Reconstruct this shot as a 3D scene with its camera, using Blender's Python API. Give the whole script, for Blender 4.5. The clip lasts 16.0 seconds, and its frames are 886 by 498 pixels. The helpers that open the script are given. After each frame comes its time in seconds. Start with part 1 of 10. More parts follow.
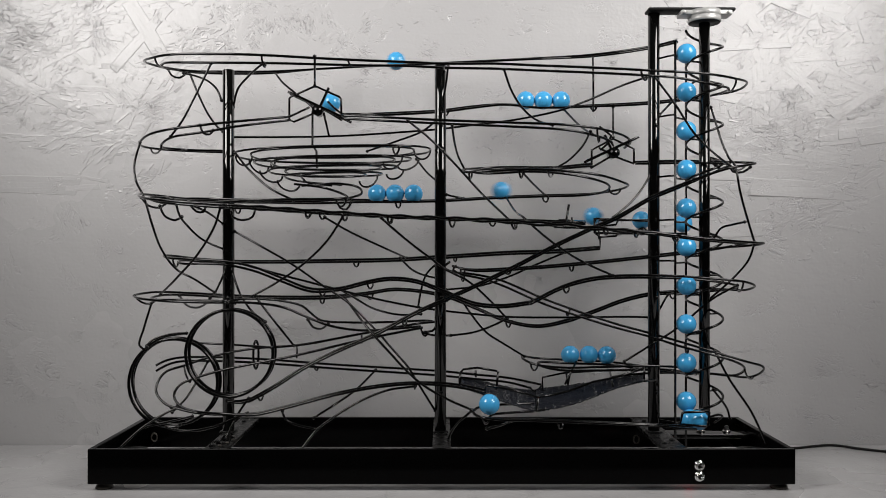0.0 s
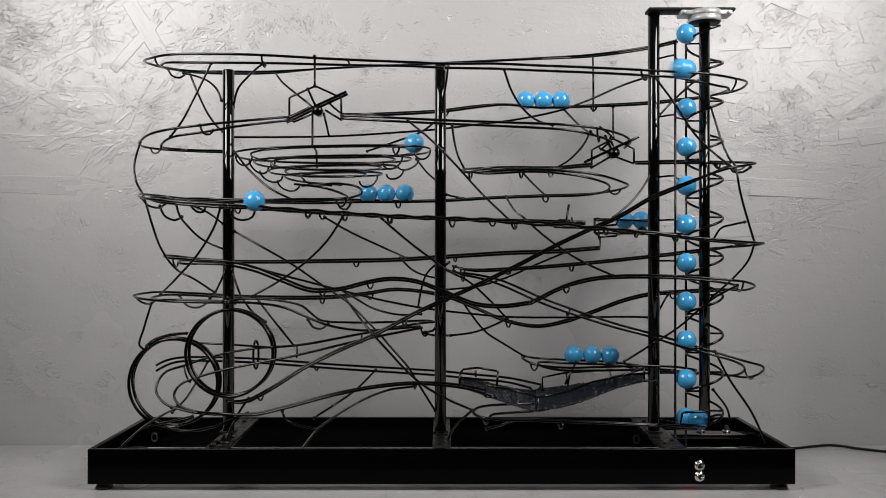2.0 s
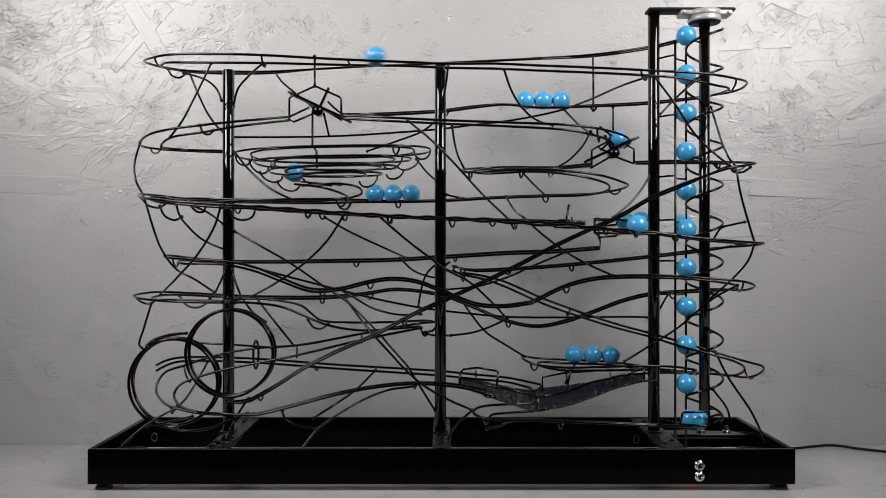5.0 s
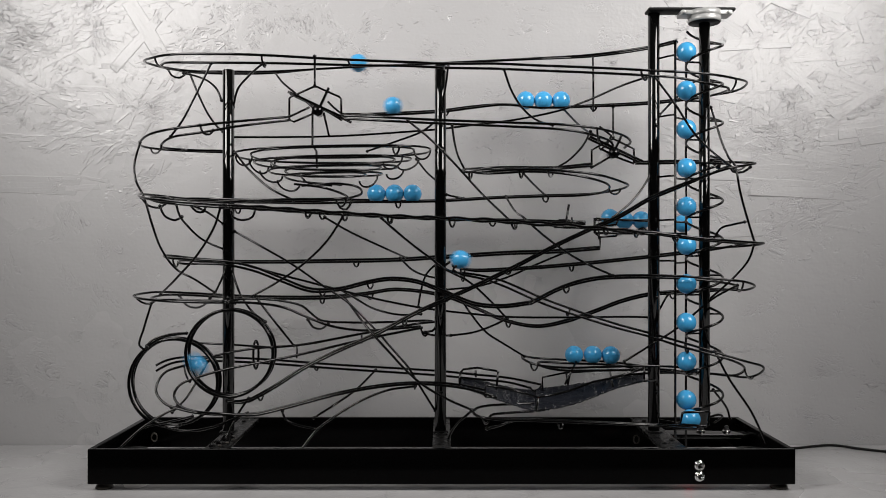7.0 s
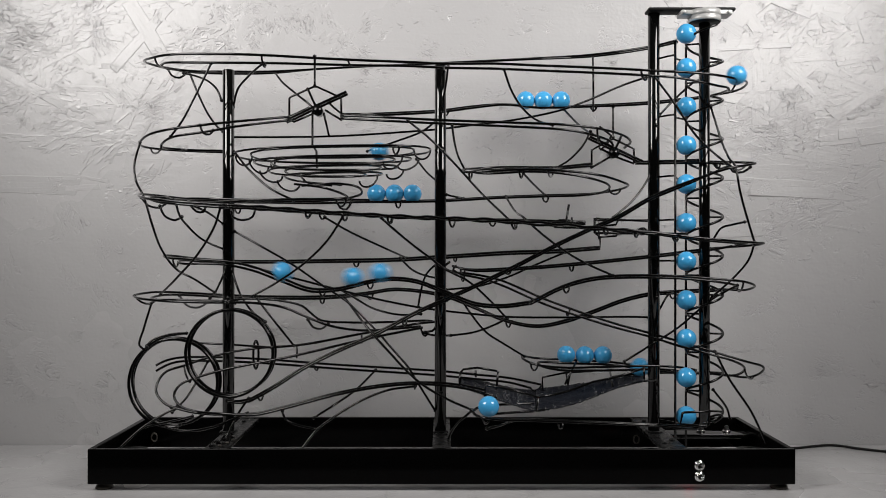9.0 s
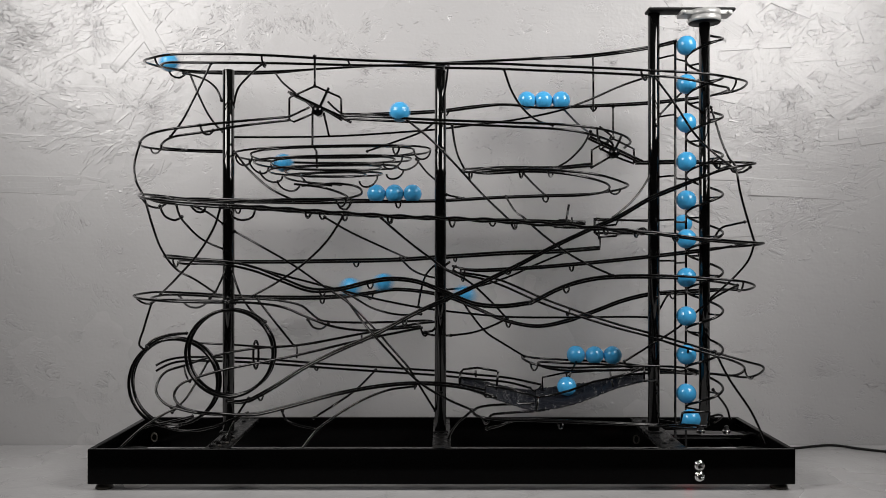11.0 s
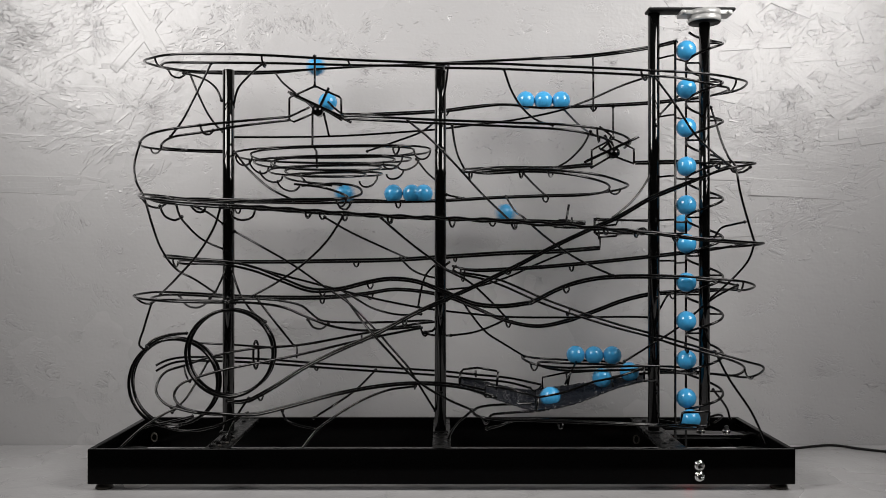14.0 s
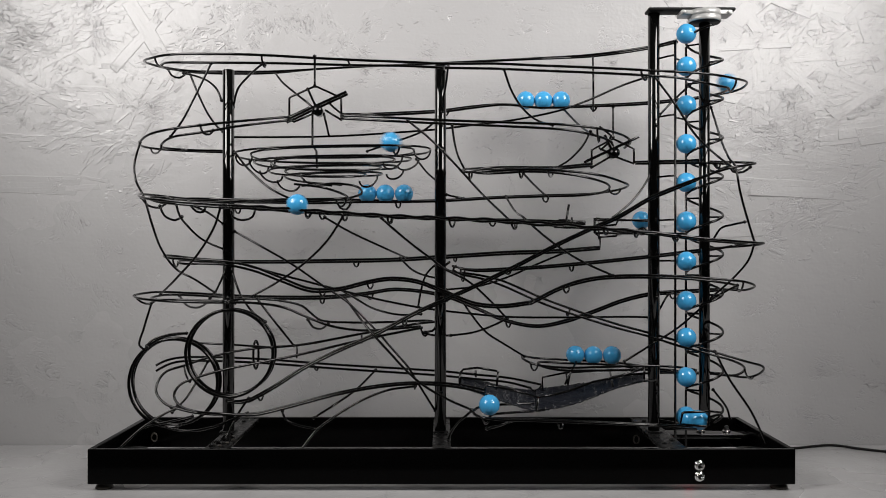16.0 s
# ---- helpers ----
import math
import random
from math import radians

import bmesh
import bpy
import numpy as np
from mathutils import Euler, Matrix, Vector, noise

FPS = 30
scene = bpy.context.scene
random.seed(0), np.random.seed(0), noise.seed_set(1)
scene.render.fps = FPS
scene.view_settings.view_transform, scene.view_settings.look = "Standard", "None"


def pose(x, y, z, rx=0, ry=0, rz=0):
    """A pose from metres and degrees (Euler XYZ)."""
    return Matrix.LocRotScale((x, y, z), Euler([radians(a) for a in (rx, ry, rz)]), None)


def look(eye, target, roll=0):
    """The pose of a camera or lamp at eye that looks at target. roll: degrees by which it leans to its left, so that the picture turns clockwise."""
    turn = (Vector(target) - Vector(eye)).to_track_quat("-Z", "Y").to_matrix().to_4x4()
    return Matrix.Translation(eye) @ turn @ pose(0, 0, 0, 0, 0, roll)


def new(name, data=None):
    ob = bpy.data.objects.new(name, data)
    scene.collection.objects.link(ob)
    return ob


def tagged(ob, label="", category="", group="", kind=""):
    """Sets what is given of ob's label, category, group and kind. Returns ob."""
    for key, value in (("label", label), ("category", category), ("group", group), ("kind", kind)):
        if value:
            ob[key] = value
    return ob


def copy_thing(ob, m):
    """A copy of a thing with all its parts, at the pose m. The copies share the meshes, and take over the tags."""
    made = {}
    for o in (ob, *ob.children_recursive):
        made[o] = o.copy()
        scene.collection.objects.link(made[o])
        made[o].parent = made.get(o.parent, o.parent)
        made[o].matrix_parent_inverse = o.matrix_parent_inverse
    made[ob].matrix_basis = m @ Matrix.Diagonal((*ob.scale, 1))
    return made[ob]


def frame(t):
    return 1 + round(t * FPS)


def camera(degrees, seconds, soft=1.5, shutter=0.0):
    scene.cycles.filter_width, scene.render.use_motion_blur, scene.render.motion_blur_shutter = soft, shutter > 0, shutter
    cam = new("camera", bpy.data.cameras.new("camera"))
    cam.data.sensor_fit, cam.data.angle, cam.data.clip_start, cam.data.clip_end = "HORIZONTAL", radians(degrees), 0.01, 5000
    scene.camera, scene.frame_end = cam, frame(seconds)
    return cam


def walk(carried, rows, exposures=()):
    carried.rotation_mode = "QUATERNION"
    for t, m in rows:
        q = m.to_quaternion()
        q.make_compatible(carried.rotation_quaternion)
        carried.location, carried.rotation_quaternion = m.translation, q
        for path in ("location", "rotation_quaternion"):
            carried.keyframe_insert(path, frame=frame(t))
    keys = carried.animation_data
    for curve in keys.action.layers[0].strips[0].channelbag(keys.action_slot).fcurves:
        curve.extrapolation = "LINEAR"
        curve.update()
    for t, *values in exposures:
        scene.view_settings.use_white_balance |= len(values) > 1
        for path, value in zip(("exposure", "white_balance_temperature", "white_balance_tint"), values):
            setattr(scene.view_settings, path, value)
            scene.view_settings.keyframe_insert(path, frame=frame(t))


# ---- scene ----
cam = camera(55, 16.0, soft=0.9, shutter=0.5)
EYE = pose(0.0, -0.904, 0.2565, 90, 0, 0)
walk(cam, [(0.0, EYE), (16.0, EYE)])

# ---------------------------------------------------------------- light
world = bpy.data.worlds.new("studio")
scene.world = world
world.use_nodes = True
world.node_tree.nodes["Background"].inputs[0].default_value = (0.95, 0.97, 1.0, 1)
world.node_tree.nodes["Background"].inputs[1].default_value = 0.10


def area_lamp(name, eye, target, power, sx, sy, colour=(1, 0.97, 0.94)):
    data = bpy.data.lights.new(name, "AREA")
    data.shape, data.size, data.size_y = "RECTANGLE", sx, sy
    data.energy, data.color, data.spread = power, colour, radians(105)
    ob = new(name, data)
    ob.matrix_world = look(eye, target)
    return tagged(ob, "white studio lamp panel above the table edge", "lamp", kind="structure")


area_lamp("lamp_left", (-0.66, -0.40, 0.83), (0.0, 0.21, 0.40), 3.85, 0.44, 0.56)
area_lamp("lamp_right", (0.66, -0.40, 0.83), (0.0, 0.21, 0.40), 3.85, 0.44, 0.56)
scene.view_settings.exposure = 0.0


# ---------------------------------------------------------------- materials
def material(name, colour, rough=0.5, metal=0.0, coat=0.0, shine=0.5):
    m = bpy.data.materials.new(name)
    m.use_nodes = True
    b = m.node_tree.nodes["Principled BSDF"]
    b.inputs["Base Color"].default_value = (*colour, 1)
    b.inputs["Roughness"].default_value = rough
    b.inputs["Metallic"].default_value = metal
    b.inputs["Coat Weight"].default_value = coat
    b.inputs["Specular IOR Level"].default_value = shine
    return m, m.node_tree.nodes, m.node_tree.links, b


def mottle(mat, low, high, scale, rough=(0.3, 0.5), bump=0.05, depth=0.001, detail=6):
    """Colour, gloss and fine relief that vary at two scales."""
    m, n, l, b = mat
    co = n.new("ShaderNodeTexCoord")
    big = n.new("ShaderNodeTexNoise")
    fine = n.new("ShaderNodeTexNoise")
    big.inputs["Scale"].default_value, fine.inputs["Scale"].default_value = scale, scale * 14
    big.inputs["Detail"].default_value = fine.inputs["Detail"].default_value = detail
    mix = n.new("ShaderNodeMix")
    mix.data_type = "RGBA"
    mix.inputs[6].default_value, mix.inputs[7].default_value = (*low, 1), (*high, 1)
    add = n.new("ShaderNodeMath")
    add.operation = "MULTIPLY_ADD"
    add.inputs[1].default_value, add.inputs[2].default_value = 0.5, 0.0
    total = n.new("ShaderNodeMath")
    total.operation = "MULTIPLY_ADD"
    total.inputs[1].default_value = 0.5
    for node in (big, fine):
        l.new(co.outputs["Object"], node.inputs["Vector"])
    l.new(big.outputs["Fac"], add.inputs[0])
    l.new(fine.outputs["Fac"], total.inputs[0])
    l.new(add.outputs[0], total.inputs[2])
    l.new(total.outputs[0], mix.inputs[0])
    l.new(mix.outputs[2], b.inputs["Base Color"])
    span = n.new("ShaderNodeMapRange")
    span.inputs[3].default_value, span.inputs[4].default_value = rough
    l.new(big.outputs["Fac"], span.inputs[0])
    l.new(span.outputs[0], b.inputs["Roughness"])
    relief = n.new("ShaderNodeBump")
    relief.inputs["Strength"].default_value, relief.inputs["Distance"].default_value = bump, depth
    l.new(fine.outputs["Fac"], relief.inputs["Height"])
    l.new(relief.outputs[0], b.inputs["Normal"])
    return m


ROD = mottle(material("black_lacquered_steel", (0.01, 0.01, 0.01), shine=0.36), (0.001, 0.001, 0.001), (0.003, 0.003, 0.003), 60, (0.05, 0.12), 0.15, 0.0002)
POST = mottle(material("black_gloss_tube", (0.01, 0.01, 0.01), shine=0.6), (0.0010, 0.0010, 0.0010), (0.002, 0.002, 0.002), 40, (0.03, 0.05), 0.004, 0.0002)
BASE = mottle(material("black_acrylic", (0.008, 0.008, 0.008), shine=0.06), (0.0008, 0.0008, 0.0008), (0.0018, 0.0018, 0.0018), 20, (0.12, 0.24), 0.03, 0.0002)
STEEL = mottle(material("dark_steel_bar", (0.2, 0.2, 0.2), 0.4, 0.0, shine=0.18), (0.002, 0.002, 0.002), (0.012, 0.012, 0.012), 90, (0.16, 0.4), 0.5, 0.0005)
ALU = mottle(material("brushed_aluminium", (0.6, 0.6, 0.6), 0.35, 0.35), (0.30, 0.30, 0.30), (0.46, 0.46, 0.45), 40, (0.35, 0.5), 0.1, 0.0002)
CHROME = mottle(material("chrome", (0.8, 0.8, 0.8), 0.1, 1.0), (0.7, 0.7, 0.68), (0.85, 0.85, 0.84), 80, (0.08, 0.2), 0.05, 0.0002)
FOOT = mottle(material("dark_bronze_foot", (0.1, 0.09, 0.08), 0.35, 0.8), (0.05, 0.045, 0.04), (0.12, 0.11, 0.10), 60, (0.25, 0.4), 0.1, 0.0002)
RUBBER = mottle(material("black_rubber", (0.015, 0.015, 0.015), shine=0.15), (0.004, 0.004, 0.004), (0.012, 0.012, 0.012), 50, (0.5, 0.7), 0.2, 0.0004)
NET = mottle(material("black_netting", (0.02, 0.02, 0.02)), (0.0008, 0.0010, 0.002), (0.003, 0.005, 0.012), 80, (0.2, 0.4), 0.2, 0.0004)
BLUE = mottle(material("sky_blue_enamel", (0.05, 0.36, 0.62), 0.15, 0, 0.3), (0.042, 0.29, 0.57), (0.058, 0.345, 0.64), 70, (0.14, 0.24), 0.03, 0.0002)
PLASTER = mottle(material("plain_grey_wall", (0.4, 0.4, 0.4)), (0.03, 0.03, 0.032), (0.05, 0.05, 0.05), 3, (0.6, 0.8), 0.1, 0.001)
# white only so that the unseen ceiling reflects soft fill downwards
BOUNCE_CEILING = mottle(material("white_bounce_ceiling", (0.7, 0.7, 0.7)), (0.66, 0.66, 0.66), (0.74, 0.74, 0.73), 3, (0.6, 0.8), 0.1, 0.001)

LED = material("red_indicator", (0.5, 0.02, 0.02))[0]
LED.node_tree.nodes["Principled BSDF"].inputs["Emission Color"].default_value = (1, 0.03, 0.05, 1)
LED.node_tree.nodes["Principled BSDF"].inputs["Emission Strength"].default_value = 1.2


def strand_board():
    """Glossy grey paint over pressed strands: faint grain along each strand, torn fibrous pits in patches, broad tone shifts."""
    m, n, l, b = material("painted_strand_board", (0.45, 0.45, 0.46), 0.4)
    co = n.new("ShaderNodeTexCoord")

    def noise(source, scale, detail=3, distortion=0.0, rough=0.5):
        node = n.new("ShaderNodeTexNoise")
        node.inputs["Scale"].default_value, node.inputs["Detail"].default_value = scale, detail
        node.inputs["Distortion"].default_value, node.inputs["Roughness"].default_value = distortion, rough
        l.new(source, node.inputs["Vector"])
        return node.outputs["Fac"]

    def mapped(source, scale, angle=0.0):
        turn = n.new("ShaderNodeMapping")
        turn.vector_type = "TEXTURE"
        turn.inputs["Rotation"].default_value = (0, angle, 0)
        turn.inputs["Scale"].default_value = scale
        l.new(source, turn.inputs["Vector"])
        return turn.outputs[0]

    def span(source, lo, hi, a, c):
        node = n.new("ShaderNodeMapRange")
        node.inputs[1].default_value, node.inputs[2].default_value, node.inputs[3].default_value, node.inputs[4].default_value = lo, hi, a, c
        l.new(source, node.inputs[0])
        return node.outputs[0]

    def calc(kind, a, c):
        node = n.new("ShaderNodeMath")
        node.operation = kind
        for k, v in enumerate((a, c)):
            if isinstance(v, float):
                node.inputs[k].default_value = v
            else:
                l.new(v, node.inputs[k])
        return node.outputs[0]

    place = co.outputs["Object"]
    grain = noise(mapped(co.outputs["UV"], (0.045, 0.004, 1)), 1.0, 4, 0.6)
    # torn fibres lie in two directions, each in its own patches
    pits = None
    for angle, seed in ((0.32, 0.0), (-0.55, 3.0), (1.15, 7.0)):
        shifted = n.new("ShaderNodeVectorMath")
        shifted.inputs[1].default_value = (seed, seed, seed)
        l.new(place, shifted.inputs[0])
        fibre = noise(mapped(shifted.outputs[0], (0.009, 0.05, 0.0032), angle), 1.0, 3, 1.2, 0.6)
        patch = noise(shifted.outputs[0], 17, 4, 0.5, 0.6)
        torn = calc("MULTIPLY", span(fibre, 0.50, 0.66, 0.0, 1.0), span(patch, 0.575, 0.69, 0.0, 1.0))
        pits = torn if pits is None else calc("MAXIMUM", pits, torn)
    orange = noise(place, 240, 3)
    swell = noise(place, 30, 3)
    brush = noise(mapped(place, (0.11, 1, 0.008), 0.06), 1.0, 5, 0.8)
    height = calc("ADD", calc("MULTIPLY", grain, 0.34), calc("MULTIPLY", pits, -0.9))
    height = calc("ADD", height, calc("MULTIPLY", orange, 0.16))
    height = calc("ADD", height, calc("MULTIPLY", swell, 1.1))
    height = calc("ADD", height, calc("MULTIPLY", brush, 0.16))
    relief = n.new("ShaderNodeBump")
    relief.inputs["Strength"].default_value, relief.inputs["Distance"].default_value = 1.0, 0.0009
    l.new(height, relief.inputs["Height"])
    l.new(relief.outputs[0], b.inputs["Normal"])
    broad = noise(place, 3.5, 4)
    paint = n.new("ShaderNodeMix")
    paint.data_type = "RGBA"
    paint.inputs[6].default_value, paint.inputs[7].default_value = (0.38, 0.375, 0.38, 1), (0.46, 0.455, 0.46, 1)
    l.new(broad, paint.inputs[0])
    # base colour turns darker where the pits are deepest
    pit_tone = n.new("ShaderNodeMix")
    pit_tone.data_type = "RGBA"
    pit_tone.inputs[7].default_value = (0.17, 0.16, 0.15, 1)
    l.new(span(pits, 0.6, 1.0, 0.0, 0.5), pit_tone.inputs[0])
    l.new(paint.outputs[2], pit_tone.inputs[6])
    l.new(pit_tone.outputs[2], b.inputs["Base Color"])
    l.new(span(broad, 0.0, 1.0, 0.18, 0.34), b.inputs["Roughness"])
    b.inputs["Specular IOR Level"].default_value = 0.5
    return m


BOARD = strand_board()


# ---------------------------------------------------------------- builders
def mesh_of(bm, name, mat, smooth=True):
    me = bpy.data.meshes.new(name)
    bm.to_mesh(me)
    bm.free()
    me.materials.append(mat)
    if smooth:
        for p in me.polygons:
            p.use_smooth = True
    return me


def part(name, bm, mat, parent, label="", smooth=True):
    ob = new(name, mesh_of(bm, name, mat, smooth))
    ob.parent = parent
    return tagged(ob, label)


def spline(points, step=0.004):
    """A smooth line through the bend points, in even small steps."""
    p = [Vector(q) for q in points]
    if len(p) == 2:
        n = max(2, int((p[1] - p[0]).length / 0.02))
        return [p[0].lerp(p[1], i / n) for i in range(n + 1)]
    p = [p[0] * 2 - p[1], *p, p[-1] * 2 - p[-2]]
    out = []
    for a, b, c, d in zip(p, p[1:], p[2:], p[3:]):
        t1 = max((b - a).length, 1e-4) ** 0.5
        t2 = t1 + max((c - b).length, 1e-4) ** 0.5
        t3 = t2 + max((d - c).length, 1e-4) ** 0.5
        n = max(2, int((c - b).length / step))
        for i in range(n):
            t = t1 + (t2 - t1) * i / n
            a1 = a.lerp(b, t / t1)
            a2 = b.lerp(c, (t - t1) / (t2 - t1))
            a3 = c.lerp(d, (t - t2) / (t3 - t2))
            b1 = a1.lerp(a2, t / t2)
            b2 = a2.lerp(a3, (t - t1) / (t3 - t1))
            out.append(b1.lerp(b2, (t - t1) / (t2 - t1)))
    return out + [p[-2]]


def tube(bm, path, radius, sides=8, close=False):
    """A round rod along a path."""
    path = [Vector(q) for q in path]
    side, rings = None, []
    count = len(path)
    for i, q in enumerate(path):
        a, c = (path[i - 1], path[(i + 1) % count]) if close else (path[max(i - 1, 0)], path[min(i + 1, count - 1)])
        way = (c - a).normalized()
        if side is None:
            side = way.orthogonal().normalized()
        side = (side - way * side.dot(way)).normalized()
        up = way.cross(side)
        rings.append([bm.verts.new(q + (side * math.cos(k * math.tau / sides) + up * math.sin(k * math.tau / sides)) * radius) for k in range(sides)])
    pairs = list(zip(rings, rings[1:])) + ([(rings[-1], rings[0])] if close else [])
    for r, s in pairs:
        for k in range(sides):
            bm.faces.new((r[k], r[(k + 1) % sides], s[(k + 1) % sides], s[k]))
    if not close:
        bm.faces.new(rings[0][::-1])
        bm.faces.new(rings[-1])
    return bm


def rod(name, points, parent, radius=0.0016, mat=None, label="", step=0.004, close=False):
    return part(name, tube(bmesh.new(), spline(points, step), radius, close=close), mat or ROD, parent, label)


def wavy_rod(name, points, parent, lift, length, phase):
    """A rail with a slow ripple along its run, which brakes the ball."""
    path, s, out = spline(points, 0.003), 0.0, []
    for i, q in enumerate(path):
        s += (q - path[i - 1]).length if i else 0.0
        fade = min(1.0, i / 12, (len(path) - 1 - i) / 12)
        out.append(q + Vector((0, 0.4, 1)) * (lift * fade * math.sin(s / length * math.tau + phase)))
    return part(name, tube(bmesh.new(), out, RAIL), ROD, parent, "rippled black steel rail")


BEAD = bpy.data.meshes.new("weld")


def welds(ob, *places):
    """Small weld beads where a brace meets a rail or a post."""
    for q in places:
        bead = new("weld", BEAD)
        bead.parent = ob
        bead.location = q


def bead_mesh():
    bm = bmesh.new()
    bmesh.ops.create_icosphere(bm, subdivisions=1, radius=0.0023)
    bm.to_mesh(BEAD)
    bm.free()
    BEAD.materials.append(ROD)
    for p in BEAD.polygons:
        p.use_smooth = True


bead_mesh()


def brace(points):
    ob = rod("brace", points, sculpture, 0.0013)
    welds(ob, points[0], points[-1])


def box(bm, x0, x1, y0, y1, z0, z1, bevel=0.0006):
    made = bmesh.ops.create_cube(bm, size=1, matrix=Matrix.Translation(((x0 + x1) / 2, (y0 + y1) / 2, (z0 + z1) / 2)) @ Matrix.Diagonal((x1 - x0, y1 - y0, z1 - z0, 1)))
    edges = {e for v in made["verts"] for e in v.link_edges}
    if bevel:
        bmesh.ops.bevel(bm, geom=list(edges), offset=bevel, segments=2, affect="EDGES", profile=0.5)
    return bm


def lathe(bm, profile, centre, sides=32, axis="z"):
    """A turned body from (radius, height) steps about an axis through centre."""
    c, rings = Vector(centre), []
    for r, h in profile:
        ring = []
        for k in range(sides):
            a = k * math.tau / sides
            u, v = r * math.cos(a), r * math.sin(a)
            ring.append(bm.verts.new(c + (Vector((u, v, h)) if axis == "z" else Vector((u, -h, v)) if axis == "y" else Vector((h, u, v)))))
        rings.append(ring)
    for r, s in zip(rings, rings[1:]):
        for k in range(sides):
            bm.faces.new((r[k], r[(k + 1) % sides], s[(k + 1) % sides], s[k]))
    bm.faces.new(rings[0][::-1])
    bm.faces.new(rings[-1])
    return bm


# ---------------------------------------------------------------- the setting
def setting():
    room = lambda name, b, mat, label: tagged(new(name, mesh_of(b, name, mat, False)), label, kind="structure")
    room("table", box(bmesh.new(), -1.2, 1.2, -0.07, 0.215, -0.031, -0.001, 0.002), BOARD, "grey painted board table top with small nicks")
    back = room("wall_back", box(bmesh.new(), -1.6, 1.6, 0.217, 0.235, -0.75, 1.65, 0), BOARD, "grey painted strand board wall with coarse flakes")
    room("wall_left", box(bmesh.new(), -1.64, -1.602, -2.6, 0.235, -0.75, 1.65, 0), PLASTER, "plain grey side wall")
    room("wall_right", box(bmesh.new(), 1.602, 1.64, -2.6, 0.235, -0.75, 1.65, 0), PLASTER, "plain grey side wall")
    room("wall_front", box(bmesh.new(), -1.6, 1.6, -2.64, -2.602, -0.75, 1.65, 0), PLASTER, "plain grey wall of the room")
    room("floor", box(bmesh.new(), -1.6, 1.6, -2.6, 0.217, -0.79, -0.752, 0), PLASTER, "plain grey floor")
    # out of view, added white as a reflector for the wall
    room("ceiling", box(bmesh.new(), -1.6, 1.6, -2.6, 0.217, 1.652, 1.69, 0), BOUNCE_CEILING, "unseen pale ceiling added to bounce fill light")
    return back


def strand_outline(rng, length, width, thick=0.7):
    """One flat wood strand with ragged ends and soft sides, lying in the x-z plane and proud towards -y."""
    h, w, th = length / 2, width / 2, rng.uniform(0.00010, 0.00034) * thick
    tear, skew = rng.uniform(0.02, 0.22) * w, rng.uniform(-0.5, 0.5) * w
    rim = [(-h + skew, -w), (-h * 0.3, -w * rng.uniform(0.93, 1.05)), (h - skew, -w * rng.uniform(0.88, 1.02)), (h - tear, w * rng.uniform(-0.2, 0.3)),
           (h + skew * 0.4, w), (-h * 0.2, w * rng.uniform(0.94, 1.06)), (-h + tear, w * rng.uniform(0.85, 1)), (-h + skew * 0.6 - tear, w * rng.uniform(-0.4, 0.2))]
    soft = min(0.0018, w * 0.4)
    return [(x, -th, z) for x, z in rim] + [(x + math.copysign(soft * 2, x), 0.0011, z + math.copysign(soft, z)) for x, z in rim]


def strand_mesh(name, verts, faces, flat):
    """A mesh whose UV map runs along each strand, in metres."""
    me = bpy.data.meshes.new(name)
    me.from_pydata(verts, [], faces)
    me.materials.append(BOARD)
    uv = me.uv_layers.new(name="UVMap")
    loops = np.zeros(len(me.loops), dtype=np.int32)
    me.loops.foreach_get("vertex_index", loops)
    uv.data.foreach_set("uv", np.array(flat, dtype=np.float32)[loops].ravel())
    return me


STRAND_FACES = [tuple(range(8))] + [(k, k + 8, (k + 1) % 8 + 8, (k + 1) % 8) for k in range(8)]


